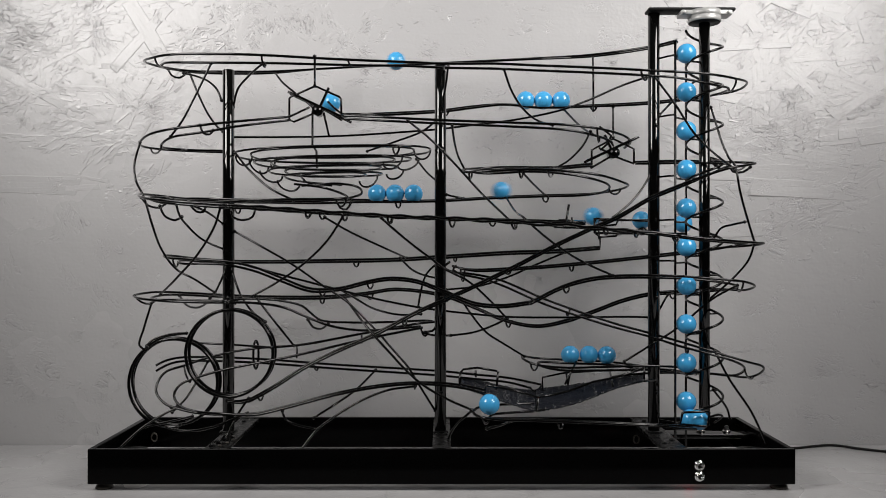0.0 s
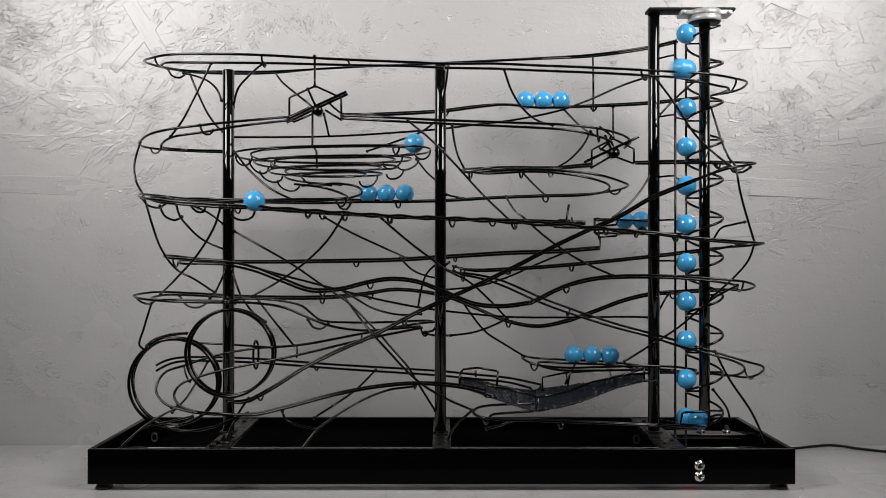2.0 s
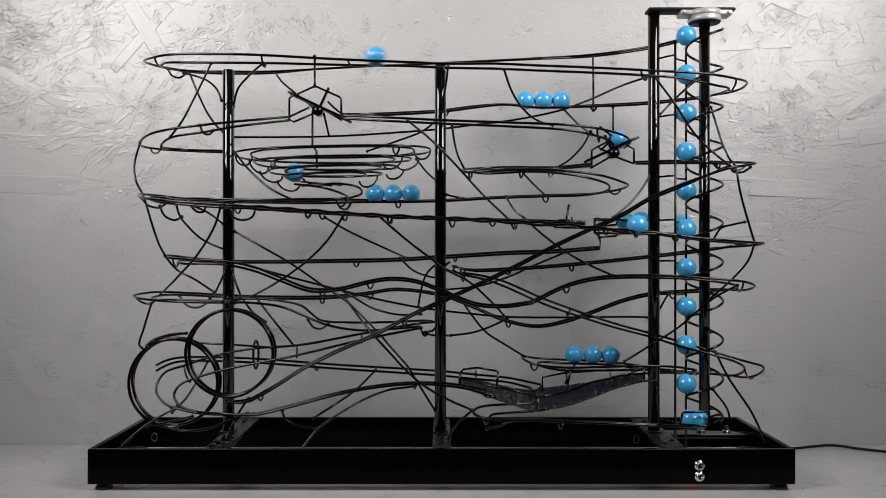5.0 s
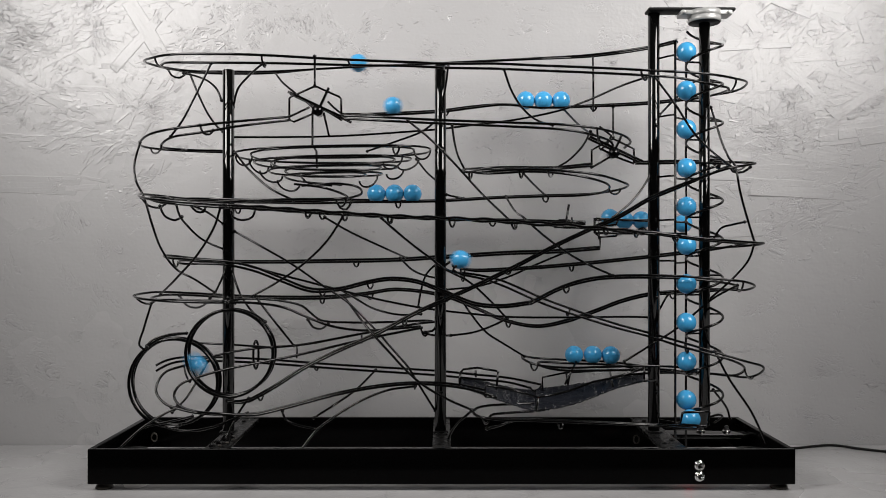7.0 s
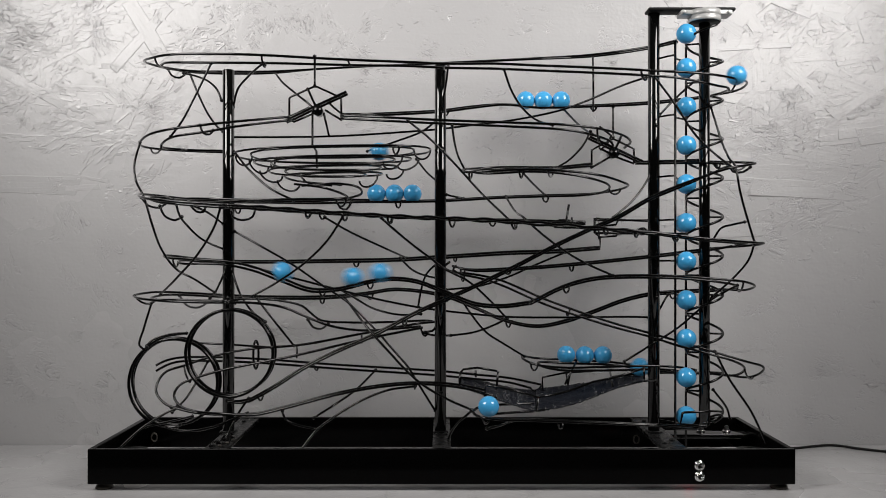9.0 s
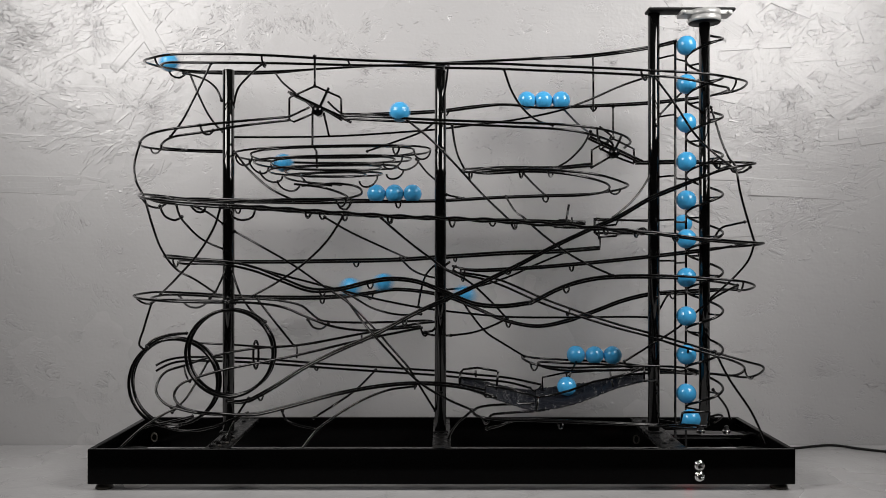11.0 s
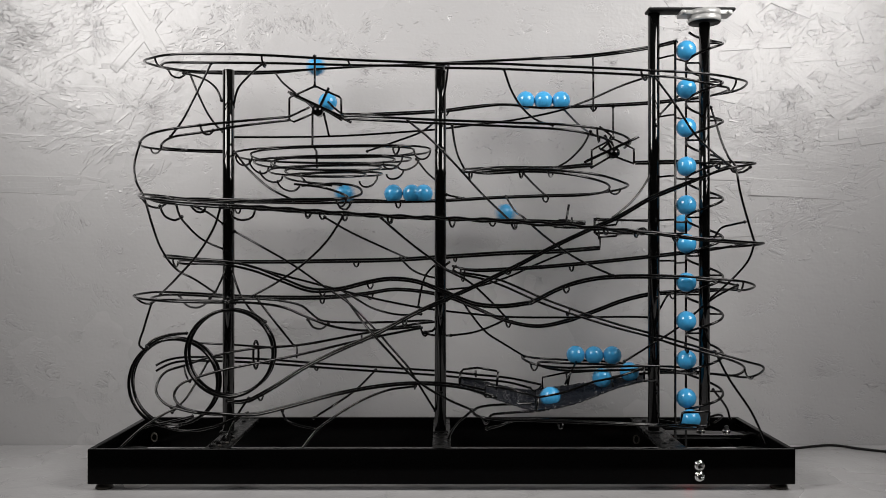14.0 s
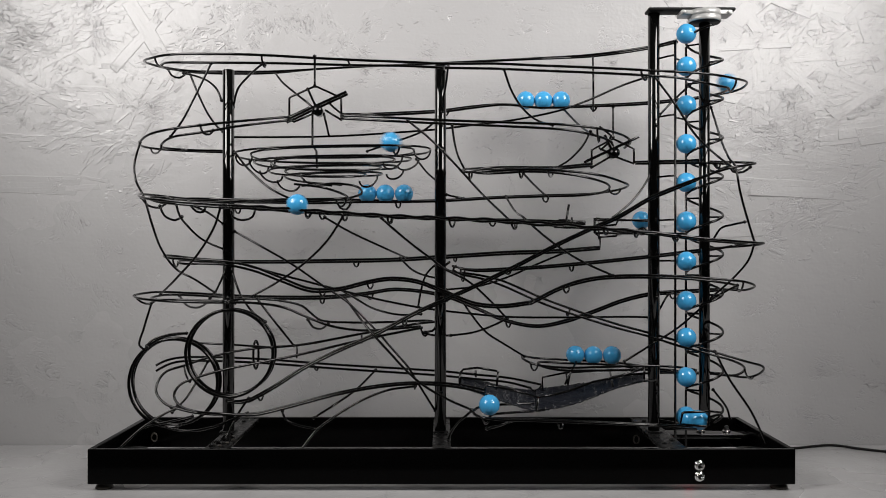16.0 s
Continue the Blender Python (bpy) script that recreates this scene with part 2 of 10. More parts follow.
def strands(wall):
    """Pressed strands on the painted board: the largest singly, the rest as one sheet."""
    rng = random.Random(29)
    kinds = []
    for k in range(16):
        shape = strand_outline(rng, rng.uniform(0.06, 0.15), rng.uniform(0.010, 0.024), 1.3)
        kinds.append(strand_mesh("strand", shape, STRAND_FACES, [(x + k * 0.37, z + k * 0.11) for x, y, z in shape]))

    def spot():
        """Strands gather at both upper corners, standing in for relief that lamp sheen picks out."""
        while True:
            x, z = rng.uniform(-0.78, 0.78), rng.uniform(0.0, 0.66)
            sheen_odds = min(max((abs(x + 0.02) - 0.28) / 0.14, 0.0), 1.0) * min(max((z - 0.26 - (0.06 if x < 0 else 0.0)) / 0.16, 0.0), 1.0)
            if rng.random() < sheen_odds:
                return x, z

    def lie(flat=0.6):
        x, z = spot()
        angle = rng.choice((-58, -35, -12, 6, 24, 48, 82)) + rng.gauss(0, 10) if z > 0.42 else rng.gauss(3, 12)
        return pose(x, 0.2169, z, rng.gauss(0, flat), angle, rng.gauss(0, 0.22))

    for k in range(130):
        ob = new("strand", kinds[k % 16])
        ob.parent = wall
        m = lie()
        if k % 9:
            m.translation.x = abs(m.translation.x)
        m.translation.y -= 0.00014
        ob.matrix_basis = m
    verts, faces, flat = [], [], []

    def add(m, shape):
        n, shift = len(verts), rng.uniform(0, 9)
        verts.extend(tuple(m @ Vector(v)) for v in shape)
        flat.extend((x + shift, z + shift * 0.3) for x, y, z in shape)
        faces.extend(tuple(i + n for i in f) for f in STRAND_FACES)

    for k in range(420):
        add(lie(1.3), strand_outline(rng, rng.uniform(0.025, 0.09), rng.uniform(0.002, 0.008), 0.7))
    # torn nests of slivers, each with a grain direction of its own
    for k in range(130):
        cx, cz = spot()
        lean, size = rng.gauss(-16, 26), rng.uniform(0.4, 1.3)
        c, d = math.cos(math.radians(lean)), math.sin(math.radians(lean))
        for i in range(int(44 * size)):
            u, v = rng.gauss(0, 0.026 * size), rng.gauss(0, 0.010 * size)
            place = pose(cx + u * c - v * d, 0.2167, cz - u * d - v * c, rng.gauss(0, 4.2), lean + rng.gauss(0, 20), rng.gauss(0, 2.0))
            add(place, strand_outline(rng, rng.uniform(0.006, 0.022), rng.uniform(0.0010, 0.0034), 0.75))
    # shallow nicks in loose clusters on the smooth part
    for k in range(250):
        x, z, lean = rng.uniform(-0.62, 0.62), rng.uniform(0.02, 0.58), rng.gauss(6, 16)
        for i in range(rng.randint(3, 16)):
            place = pose(x + rng.gauss(0, 0.009), 0.21690, z + rng.gauss(0, 0.0035), rng.gauss(0, 6), lean + rng.gauss(0, 34), rng.gauss(0, 2))
            add(place, strand_outline(rng, rng.uniform(0.0015, 0.007), rng.uniform(0.0006, 0.0024), 1.3))
    me = strand_mesh("strands", verts, faces, flat)
    ob = new("strands", me)
    ob.parent = wall
    tagged(ob, kind="stuff")


wall_back = setting()

# ---------------------------------------------------------------- the sculpture
sculpture = tagged(new("rolling_ball_sculpture"), "black wire rolling ball sculpture on a glossy black frame base", "kinetic sculpture")
RAIL = 0.00145


# base frame: four black panels, cross bars, feet
base = part("front_panel", box(bmesh.new(), -0.3778, 0.3745, 0.0, 0.006, 0.0064, 0.0437), BASE, sculpture, "glossy black front panel of the base")
for name, dims in (("back_panel", (-0.3778, 0.3745, 0.170, 0.176, 0.0064, 0.0437)), ("side_panel", (-0.3778, -0.3715, 0.0062, 0.1698, 0.0064, 0.0437)), ("side_panel", (0.3685, 0.3745, 0.0062, 0.1698, 0.0064, 0.0437))):
    part(name, box(bmesh.new(), *dims), BASE, sculpture)
for x0, x1 in ((-0.256, -0.232), (-0.0115, 0.0085), (0.236, 0.262)):
    part("cross_bar", box(bmesh.new(), x0, x1, 0.0062, 0.1698, 0.0385, 0.0430), STEEL, sculpture, "flat dark steel bar across the base")
for x in (-0.365, 0.362):
    for y in (0.014, 0.160):
        foot = part("foot", lathe(bmesh.new(), ((0.0035, 0.0066), (0.006, 0.0058), (0.0085, 0.0028), (0.0096, 0.0), (0.009, -0.001)), (x, y, 0)), FOOT, sculpture, "round dark bronze levelling foot")
part("motor_shelf", box(bmesh.new(), 0.262, 0.3683, 0.112, 0.157, 0.0300, 0.0350, 0.0008), POST, sculpture, "glossy black plate over the drive")
for x in (0.312, 0.343):
    stud = part("stud", lathe(bmesh.new(), ((0.0036, 0), (0.0036, 0.0040), (0.0024, 0.0046), (0.0024, 0.0072), (0.0016, 0.0078)), (x, 0.126, 0.0350), 16), STEEL, sculpture, "dark threaded stud on the drive plate")
    part("nut", lathe(bmesh.new(), ((0.0052, 0), (0.0052, 0.0022), (0.0044, 0.0026)), (x, 0.126, 0.0350), 6), CHROME, stud)
for z, lean in ((0.0266, 0.7), (0.0152, -0.35)):
    knob = part("switch", lathe(bmesh.new(), ((0.0056, 0), (0.0056, 0.0010), (0.0050, 0.0014), (0.0043, 0.0016), (0.0043, 0.0034), (0.0037, 0.0039), (0.0026, 0.0039), (0.0025, 0.0024)), (0.2725, 0.0, z), 28, "y"), CHROME, sculpture, "small round chrome switch on the front panel")
    part("switch_well", lathe(bmesh.new(), ((0.0026, 0.0025), (0.0025, 0.0029)), (0.2725, 0.0, z), 20, "y"), RUBBER, knob)
    part("switch_lever", tube(bmesh.new(), [(0.2725, -0.0026, z), (0.2725 + 0.0030 * math.cos(lean), -0.0068, z + 0.0030 * math.sin(lean))], 0.0011, 10), CHROME, knob)
part("indicator", lathe(bmesh.new(), ((0.004, 0), (0.004, 0.002), (0.002, 0.003)), (0.270, 0.030, 0.0078), 12), LED, sculpture, "small red indicator lamp under the base")

# screws on the cross bars, and two wire rings hung inside the frame
for x, y in ((-0.249, 0.018), (-0.240, 0.030), (-0.249, 0.046), (-0.240, 0.060), (-0.006, 0.075), (0.003, 0.075), (0.243, 0.030), (0.255, 0.046), (0.243, 0.062), (-0.246, 0.150), (0.249, 0.150)):
    part("screw_head", lathe(bmesh.new(), ((0.0028, 0), (0.0028, 0.0012), (0.0016, 0.002)), (x, y, 0.0430), 12), STEEL, sculpture)
for x, y, z in ((0.2394, 0.1500, 0.0206), (-0.3576, 0.1500, 0.0234)):
    part("ring_hook", tube(bmesh.new(), [Vector((x + 0.0035 * math.cos(k * math.tau / 20), y, z + 0.005 * math.sin(k * math.tau / 20))) for k in range(20)], 0.0009, 6, True), FOOT, sculpture, "small dark wire ring")

# short wire clamps screwed along the outer cross bar
for x, y in ((-0.2515, 0.012), (-0.2470, 0.026), (-0.2435, 0.040), (-0.2480, 0.056)):
    clamp = part("clamp", tube(bmesh.new(), spline([(x, y, 0.0436), (x + 0.002, y + 0.004, 0.0470), (x + 0.006, y + 0.009, 0.0474), (x + 0.008, y + 0.013, 0.0436)]), 0.0012), ROD, sculpture, "bent black wire clamp on the cross bar")
    part("clamp_screw", lathe(bmesh.new(), ((0.0022, 0), (0.0022, 0.0016), (0.0012, 0.0022)), (x + 0.010, y + 0.004, 0.0430), 10), FOOT, clamp)

# posts
for x, y, z0, z1 in ((-0.2505, 0.0900, 0.0430, 0.4657), (-0.0030, 0.0900, 0.0430, 0.4736), (0.2462, 0.0900, 0.0430, 0.5331)):
    post = part("post", lathe(bmesh.new(), ((0.0068, z0), (0.0068, z1 - 0.0008), (0.0060, z1)), (x, y, 0), 24), POST, sculpture, "glossy black steel tube post")
    part("post_foot", box(bmesh.new(), x - 0.0085, x + 0.0085, y - 0.0085, y + 0.0085, 0.0431, 0.0452), STEEL, post, "dark steel foot plate")
    for dz in (0.09, 0.2, 0.4):
        if dz < z1 - 0.02:
            part("weld", lathe(bmesh.new(), ((0.0018, 0), (0.0024, 0.001), (0.0016, 0.002)), (x + 0.001, y - 0.0064, dz), 10, "y"), ROD, post)

# lift: motor on a top plate, turning screw, guide rods
part("top_plate", box(bmesh.new(), 0.2366, 0.3370, 0.074, 0.096, 0.5309, 0.5348, 0.0016), RUBBER, sculpture, "thin black top plate of the lift")
motor = part("motor", lathe(bmesh.new(), ((0.0130, -0.0112), (0.0168, -0.0118), (0.0180, -0.0130), (0.0187, -0.0124), (0.0187, -0.0076), (0.0181, -0.0072), (0.0181, -0.0064), (0.0187, -0.0060), (0.0187, 0.0)), (0.3022, 0.08, 0.5309), 48), ALU, sculpture, "silver aluminium lift motor")
# shade under the motor, put in as a black disc
part("motor_underside_shade", lathe(bmesh.new(), ((0.0176, -0.0136), (0.0178, -0.0129), (0.0120, -0.0112)), (0.3022, 0.08, 0.5309), 48), RUBBER, motor, "black disc standing in for the shaded motor underside")
part("motor_flange", box(bmesh.new(), 0.2730, 0.3318, 0.0700, 0.0910, 0.5252, 0.5307, 0.001), ALU, motor, "square aluminium motor flange")
for dx in (-0.026, 0.025):
    part("flange_screw", lathe(bmesh.new(), ((0.002, 0), (0.002, 0.0015), (0.001, 0.002)), (0.3022 + dx, 0.0700, 0.5279), 10, "y"), ALU, motor)
screw = part("lift_screw", lathe(bmesh.new(), ((0.0063, 0.0533), (0.0063, 0.5198)), (0, 0, 0), 24), POST, sculpture, "turning black lift shaft")
screw.location = (0.3022, 0.08, 0)
PITCH, TURNS, Z0 = 0.04469, 10.17, 0.0585
helix = [Vector((0.0205 * math.cos(k * 0.15), 0.0205 * math.sin(k * 0.15), Z0 + PITCH * k * 0.15 / math.tau)) for k in range(int(TURNS * math.tau / 0.15))]
part("helix", tube(bmesh.new(), helix, 0.0015), ROD, screw, "black steel helix wound round the lift shaft")
for k in range(20):
    a = math.pi * (k + 0.5)
    part("spoke", tube(bmesh.new(), [(0.005 * math.cos(a), 0.005 * math.sin(a), Z0 + PITCH * a / math.tau), (0.0205 * math.cos(a), 0.0205 * math.sin(a), Z0 + PITCH * a / math.tau)], 0.0012, 6), ROD, screw)
for x, y, z1 in ((0.2664, 0.072, 0.4943), (0.2858, 0.097, 0.4938)):
    part("guide_rod", tube(bmesh.new(), [(x, y, 0.0145), (x, y, z1)], 0.0014), ROD, sculpture, "thin black guide rod of the lift")
for z in (0.4791, 0.4108, 0.3406, 0.2900, 0.2427, 0.2059, 0.1160, 0.0569):
    part("guide_bracket", tube(bmesh.new(), spline([(0.2521, 0.09, z), (0.2669, 0.074, z), (0.2692, 0.08, z - 0.002), (0.2858, 0.097, z - 0.002)]), 0.0012), ROD, sculpture)

# running rails
rod("rail", [(0.2671, 0.0700, 0.4951), (0.2452, 0.1050, 0.4964), (0.1844, 0.1400, 0.4950), (0.1097, 0.1550, 0.4935), (0.0007, 0.1600, 0.4892), (-0.0945, 0.1600, 0.4850), (-0.1580, 0.1600, 0.4815), (-0.2144, 0.1600, 0.4765), (-0.2708, 0.1600, 0.4758), (-0.3122, 0.1550, 0.4766), (-0.3390, 0.1400, 0.4783), (-0.3518, 0.1150, 0.4784), (-0.3474, 0.0850, 0.4752), (-0.3286, 0.0550, 0.4717), (-0.3021, 0.0360, 0.4712), (-0.2376, 0.0280, 0.4700), (-0.1941, 0.0270, 0.4685), (-0.1385, 0.0270, 0.4654), (-0.0890, 0.0270, 0.4630), (-0.0396, 0.0270, 0.4611), (0.0006, 0.0270, 0.4593), (0.0594, 0.0280, 0.4595), (0.1027, 0.0280, 0.4576), (0.1646, 0.0280, 0.4552), (0.2265, 0.0280, 0.4521), (0.2906, 0.0350, 0.4498), (0.3286, 0.0550, 0.4488), (0.3533, 0.0850, 0.4496), (0.3525, 0.1150, 0.4466), (0.3230, 0.1400, 0.4437)], sculpture, RAIL)
rod("rail", [(0.2728, 0.0860, 0.4971), (0.2484, 0.1180, 0.4974), (0.1862, 0.1500, 0.4952), (0.1084, 0.1390, 0.4892), (0.0007, 0.1390, 0.4843), (-0.0932, 0.1400, 0.4806), (-0.1559, 0.1400, 0.4771), (-0.2115, 0.1400, 0.4743), (-0.2672, 0.1400, 0.4743), (-0.3078, 0.1400, 0.4749), (-0.3282, 0.1280, 0.4751), (-0.3330, 0.1050, 0.4729), (-0.3247, 0.0800, 0.4702), (-0.3092, 0.0580, 0.4673), (-0.2798, 0.0450, 0.4644), (-0.1972, 0.0420, 0.4632), (-0.1406, 0.0410, 0.4617), (-0.0904, 0.0410, 0.4604), (-0.0402, 0.0420, 0.4600), (0.0006, 0.0420, 0.4581), (0.0603, 0.0420, 0.4569), (0.1043, 0.0420, 0.4550), (0.1671, 0.0420, 0.4525), (0.2299, 0.0420, 0.4493), (0.2630, 0.0480, 0.4480), (0.3127, 0.0650, 0.4425), (0.3323, 0.0850, 0.4430), (0.3312, 0.1120, 0.4427), (0.3125, 0.1280, 0.4395)], sculpture, RAIL)
rod("rail", [(0.3230, 0.1400, 0.4437), (0.2574, 0.1550, 0.4393), (0.1844, 0.1600, 0.4360), (0.1385, 0.1600, 0.4338), (0.1173, 0.1600, 0.4338), (0.0926, 0.1600, 0.4367), (0.0714, 0.1600, 0.4374), (0.0396, 0.1600, 0.4352), (0.0007, 0.1580, 0.4300), (-0.0588, 0.1500, 0.4252), (-0.0993, 0.1350, 0.4214), (-0.1211, 0.1150, 0.4182)], sculpture, RAIL)
rod("rail", [(0.3125, 0.1280, 0.4395), (0.2542, 0.1420, 0.4350), (0.1821, 0.1470, 0.4324), (0.1368, 0.1470, 0.4310), (0.1158, 0.1470, 0.4310), (0.0914, 0.1470, 0.4338), (0.0705, 0.1470, 0.4345), (0.0391, 0.1470, 0.4310), (0.0007, 0.1450, 0.4258), (-0.0581, 0.1380, 0.4212), (-0.0981, 0.1220, 0.4173), (-0.1196, 0.1020, 0.4135)], sculpture, RAIL)
rod("rail", [(-0.1759, 0.0700, 0.4078), (-0.2394, 0.0350, 0.3962), (-0.2661, 0.0300, 0.3923), (-0.3015, 0.0340, 0.3885), (-0.3288, 0.0500, 0.3851), (-0.3509, 0.0820, 0.3802), (-0.3569, 0.1120, 0.3786), (-0.3418, 0.1380, 0.3783), (-0.3107, 0.1500, 0.3776), (-0.2700, 0.1550, 0.3767)], sculpture, RAIL)
rod("rail", [(-0.1786, 0.0850, 0.4062), (-0.2306, 0.0500, 0.3940), (-0.2672, 0.0450, 0.3869), (-0.3041, 0.0520, 0.3822), (-0.3241, 0.0760, 0.3769), (-0.3306, 0.1080, 0.3768), (-0.3054, 0.1320, 0.3769), (-0.2665, 0.1410, 0.3772)], sculpture, RAIL)
rod("rail", [(-0.1693, 0.0620, 0.3303), (-0.1381, 0.0680, 0.3269), (-0.1202, 0.0800, 0.3218), (-0.1082, 0.0600, 0.3147), (-0.1224, 0.0460, 0.3126), (-0.1658, 0.0420, 0.3118), (-0.2105, 0.0450, 0.3113), (-0.2636, 0.0550, 0.3132), (-0.2999, 0.0800, 0.3147), (-0.3211, 0.1120, 0.3145), (-0.3197, 0.1450, 0.3143), (-0.2854, 0.1600, 0.3130), (-0.2154, 0.1630, 0.3075), (-0.1589, 0.1640, 0.3026), (-0.0596, 0.1640, 0.2976), (0.0007, 0.1640, 0.2948), (0.0823, 0.1640, 0.2934), (0.1533, 0.1650, 0.2913), (0.1789, 0.1650, 0.2899)], sculpture, RAIL)
rod("rail", [(-0.1640, 0.0850, 0.3300), (-0.1480, 0.0980, 0.3322), (-0.1230, 0.1080, 0.3342), (-0.1010, 0.1050, 0.3300), (-0.0950, 0.0920, 0.3220), (-0.1080, 0.0700, 0.3148), (-0.1309, 0.0620, 0.3117), (-0.1686, 0.0580, 0.3102), (-0.2138, 0.0600, 0.3103), (-0.2613, 0.0700, 0.3121), (-0.2898, 0.0900, 0.3133), (-0.3049, 0.1120, 0.3125), (-0.3020, 0.1320, 0.3115), (-0.2747, 0.1460, 0.3102), (-0.2126, 0.1490, 0.3047), (-0.1568, 0.1500, 0.3006), (-0.0588, 0.1500, 0.2957), (0.0007, 0.1500, 0.2929), (0.0812, 0.1500, 0.2915), (0.1512, 0.1500, 0.2887), (0.1764, 0.1500, 0.2873)], sculpture, RAIL)
rod("rail", [(0.1761, 0.1120, 0.3584), (0.1369, 0.1480, 0.3578), (0.0816, 0.1560, 0.3586), (0.0461, 0.1480, 0.3564), (0.0258, 0.1180, 0.3522), (0.0205, 0.0920, 0.3478), (0.0295, 0.0620, 0.3437), (0.0542, 0.0460, 0.3436), (0.0980, 0.0420, 0.3451), (0.1360, 0.0440, 0.3434), (0.1752, 0.0520, 0.3397), (0.2061, 0.0780, 0.3341), (0.2182, 0.0980, 0.3317), (0.2131, 0.1280, 0.3285), (0.1858, 0.1480, 0.3250), (0.1234, 0.1520, 0.3231), (0.0673, 0.1520, 0.3210), (0.0042, 0.1470, 0.3172), (-0.0583, 0.1420, 0.3155), (-0.0996, 0.1380, 0.3167), (-0.1550, 0.1380, 0.3167), (-0.2107, 0.1400, 0.3161), (-0.2667, 0.1420, 0.3162), (-0.3210, 0.1380, 0.3188), (-0.3461, 0.1200, 0.3211), (-0.3532, 0.0920, 0.3207), (-0.3451, 0.0620, 0.3168), (-0.3244, 0.0320, 0.3118), (-0.2950, 0.0140, 0.3083), (-0.2318, 0.0050, 0.3036)], sculpture, RAIL)
rod("rail", [(0.1756, 0.0980, 0.3543), (0.1351, 0.1340, 0.3544), (0.0806, 0.1420, 0.3551), (0.0537, 0.1320, 0.3535), (0.0378, 0.1120, 0.3503), (0.0337, 0.0900, 0.3469), (0.0427, 0.0700, 0.3432), (0.0615, 0.0600, 0.3423), (0.0994, 0.0560, 0.3438), (0.1380, 0.0580, 0.3415), (0.1681, 0.0660, 0.3370), (0.1913, 0.0860, 0.3321), (0.1968, 0.1040, 0.3281), (0.1914, 0.1220, 0.3246), (0.1696, 0.1340, 0.3220), (0.1218, 0.1380, 0.3208), (0.0664, 0.1380, 0.3188), (0.0041, 0.1330, 0.3150), (-0.0576, 0.1280, 0.3134), (-0.0983, 0.1240, 0.3132), (-0.1529, 0.1240, 0.3118), (-0.2079, 0.1260, 0.3126), (-0.2631, 0.1280, 0.3134), (-0.3099, 0.1240, 0.3152), (-0.3353, 0.1080, 0.3177), (-0.3419, 0.0900, 0.3172), (-0.3330, 0.0640, 0.3131), (-0.3160, 0.0440, 0.3087), (-0.2933, 0.0280, 0.3060), (-0.2353, 0.0190, 0.3012)], sculpture, RAIL)
rod("rail", [(0.2519, 0.0080, 0.2710), (0.2841, 0.0140, 0.2675), (0.3183, 0.0250, 0.2651), (0.3504, 0.0450, 0.2634), (0.3643, 0.0620, 0.2629), (0.3607, 0.0820, 0.2611), (0.3082, 0.0920, 0.2565), (0.2428, 0.0950, 0.2485), (0.1433, 0.0950, 0.2386), (0.0769, 0.0950, 0.2339), (0.0304, 0.0920, 0.2327), (0.0105, 0.0850, 0.2368)], sculpture, RAIL)
rod("rail", [(0.2552, 0.0200, 0.2694), (0.2878, 0.0260, 0.2658), (0.3234, 0.0400, 0.2634), (0.3429, 0.0560, 0.2629), (0.3337, 0.0700, 0.2604), (0.3039, 0.0780, 0.2545), (0.2391, 0.0800, 0.2467), (0.1411, 0.0800, 0.2369), (0.0758, 0.0800, 0.2323), (0.0398, 0.0780, 0.2311), (0.0202, 0.0780, 0.2337)], sculpture, RAIL)
rod("rail", [(0.0078, 0.0800, 0.2415), (0.0013, 0.0880, 0.2354), (0.0106, 0.0960, 0.2299), (0.0373, 0.0980, 0.2266), (0.0672, 0.0980, 0.2199), (0.1235, 0.0960, 0.1961), (0.1951, 0.0920, 0.1712), (0.2406, 0.0860, 0.1586), (0.2713, 0.0780, 0.1502), (0.3079, 0.0700, 0.1394), (0.3459, 0.0680, 0.1281), (0.3706, 0.0820, 0.1203), (0.3765, 0.1050, 0.1098), (0.3694, 0.1300, 0.1006), (0.3458, 0.1460, 0.1017), (0.2917, 0.1520, 0.1050), (0.2574, 0.1550, 0.1095), (0.2083, 0.1560, 0.1157), (0.1520, 0.1560, 0.1185), (0.1162, 0.1500, 0.1214), (0.0963, 0.1250, 0.1267), (0.0965, 0.1050, 0.1252), (0.1098, 0.0920, 0.1209), (0.1418, 0.0850, 0.1186), (0.1807, 0.0820, 0.1197), (0.2396, 0.0820, 0.1210), (0.2740, 0.0880, 0.1188), (0.2993, 0.1020, 0.1135)], sculpture, RAIL)
rod("rail", [(0.0156, 0.0780, 0.2376), (0.0118, 0.0820, 0.2323), (0.0203, 0.0840, 0.2276), (0.0433, 0.0840, 0.2224), (0.0662, 0.0830, 0.2152), (0.1218, 0.0820, 0.1910), (0.1924, 0.0780, 0.1678), (0.2374, 0.0730, 0.1559), (0.2674, 0.0640, 0.1466), (0.3034, 0.0560, 0.1373), (0.3296, 0.0580, 0.1294), (0.3489, 0.0800, 0.1186), (0.3511, 0.1050, 0.1084), (0.3447, 0.1220, 0.1039), (0.3274, 0.1320, 0.1045), (0.2878, 0.1380, 0.1050), (0.2540, 0.1410, 0.1080), (0.2056, 0.1420, 0.1141), (0.1500, 0.1420, 0.1162), (0.1250, 0.1360, 0.1184), (0.1145, 0.1220, 0.1196), (0.1172, 0.1100, 0.1171), (0.1373, 0.1000, 0.1138), (0.1833, 0.0960, 0.1137), (0.2430, 0.0960, 0.1151), (0.2740, 0.1000, 0.1138)], sculpture, RAIL)
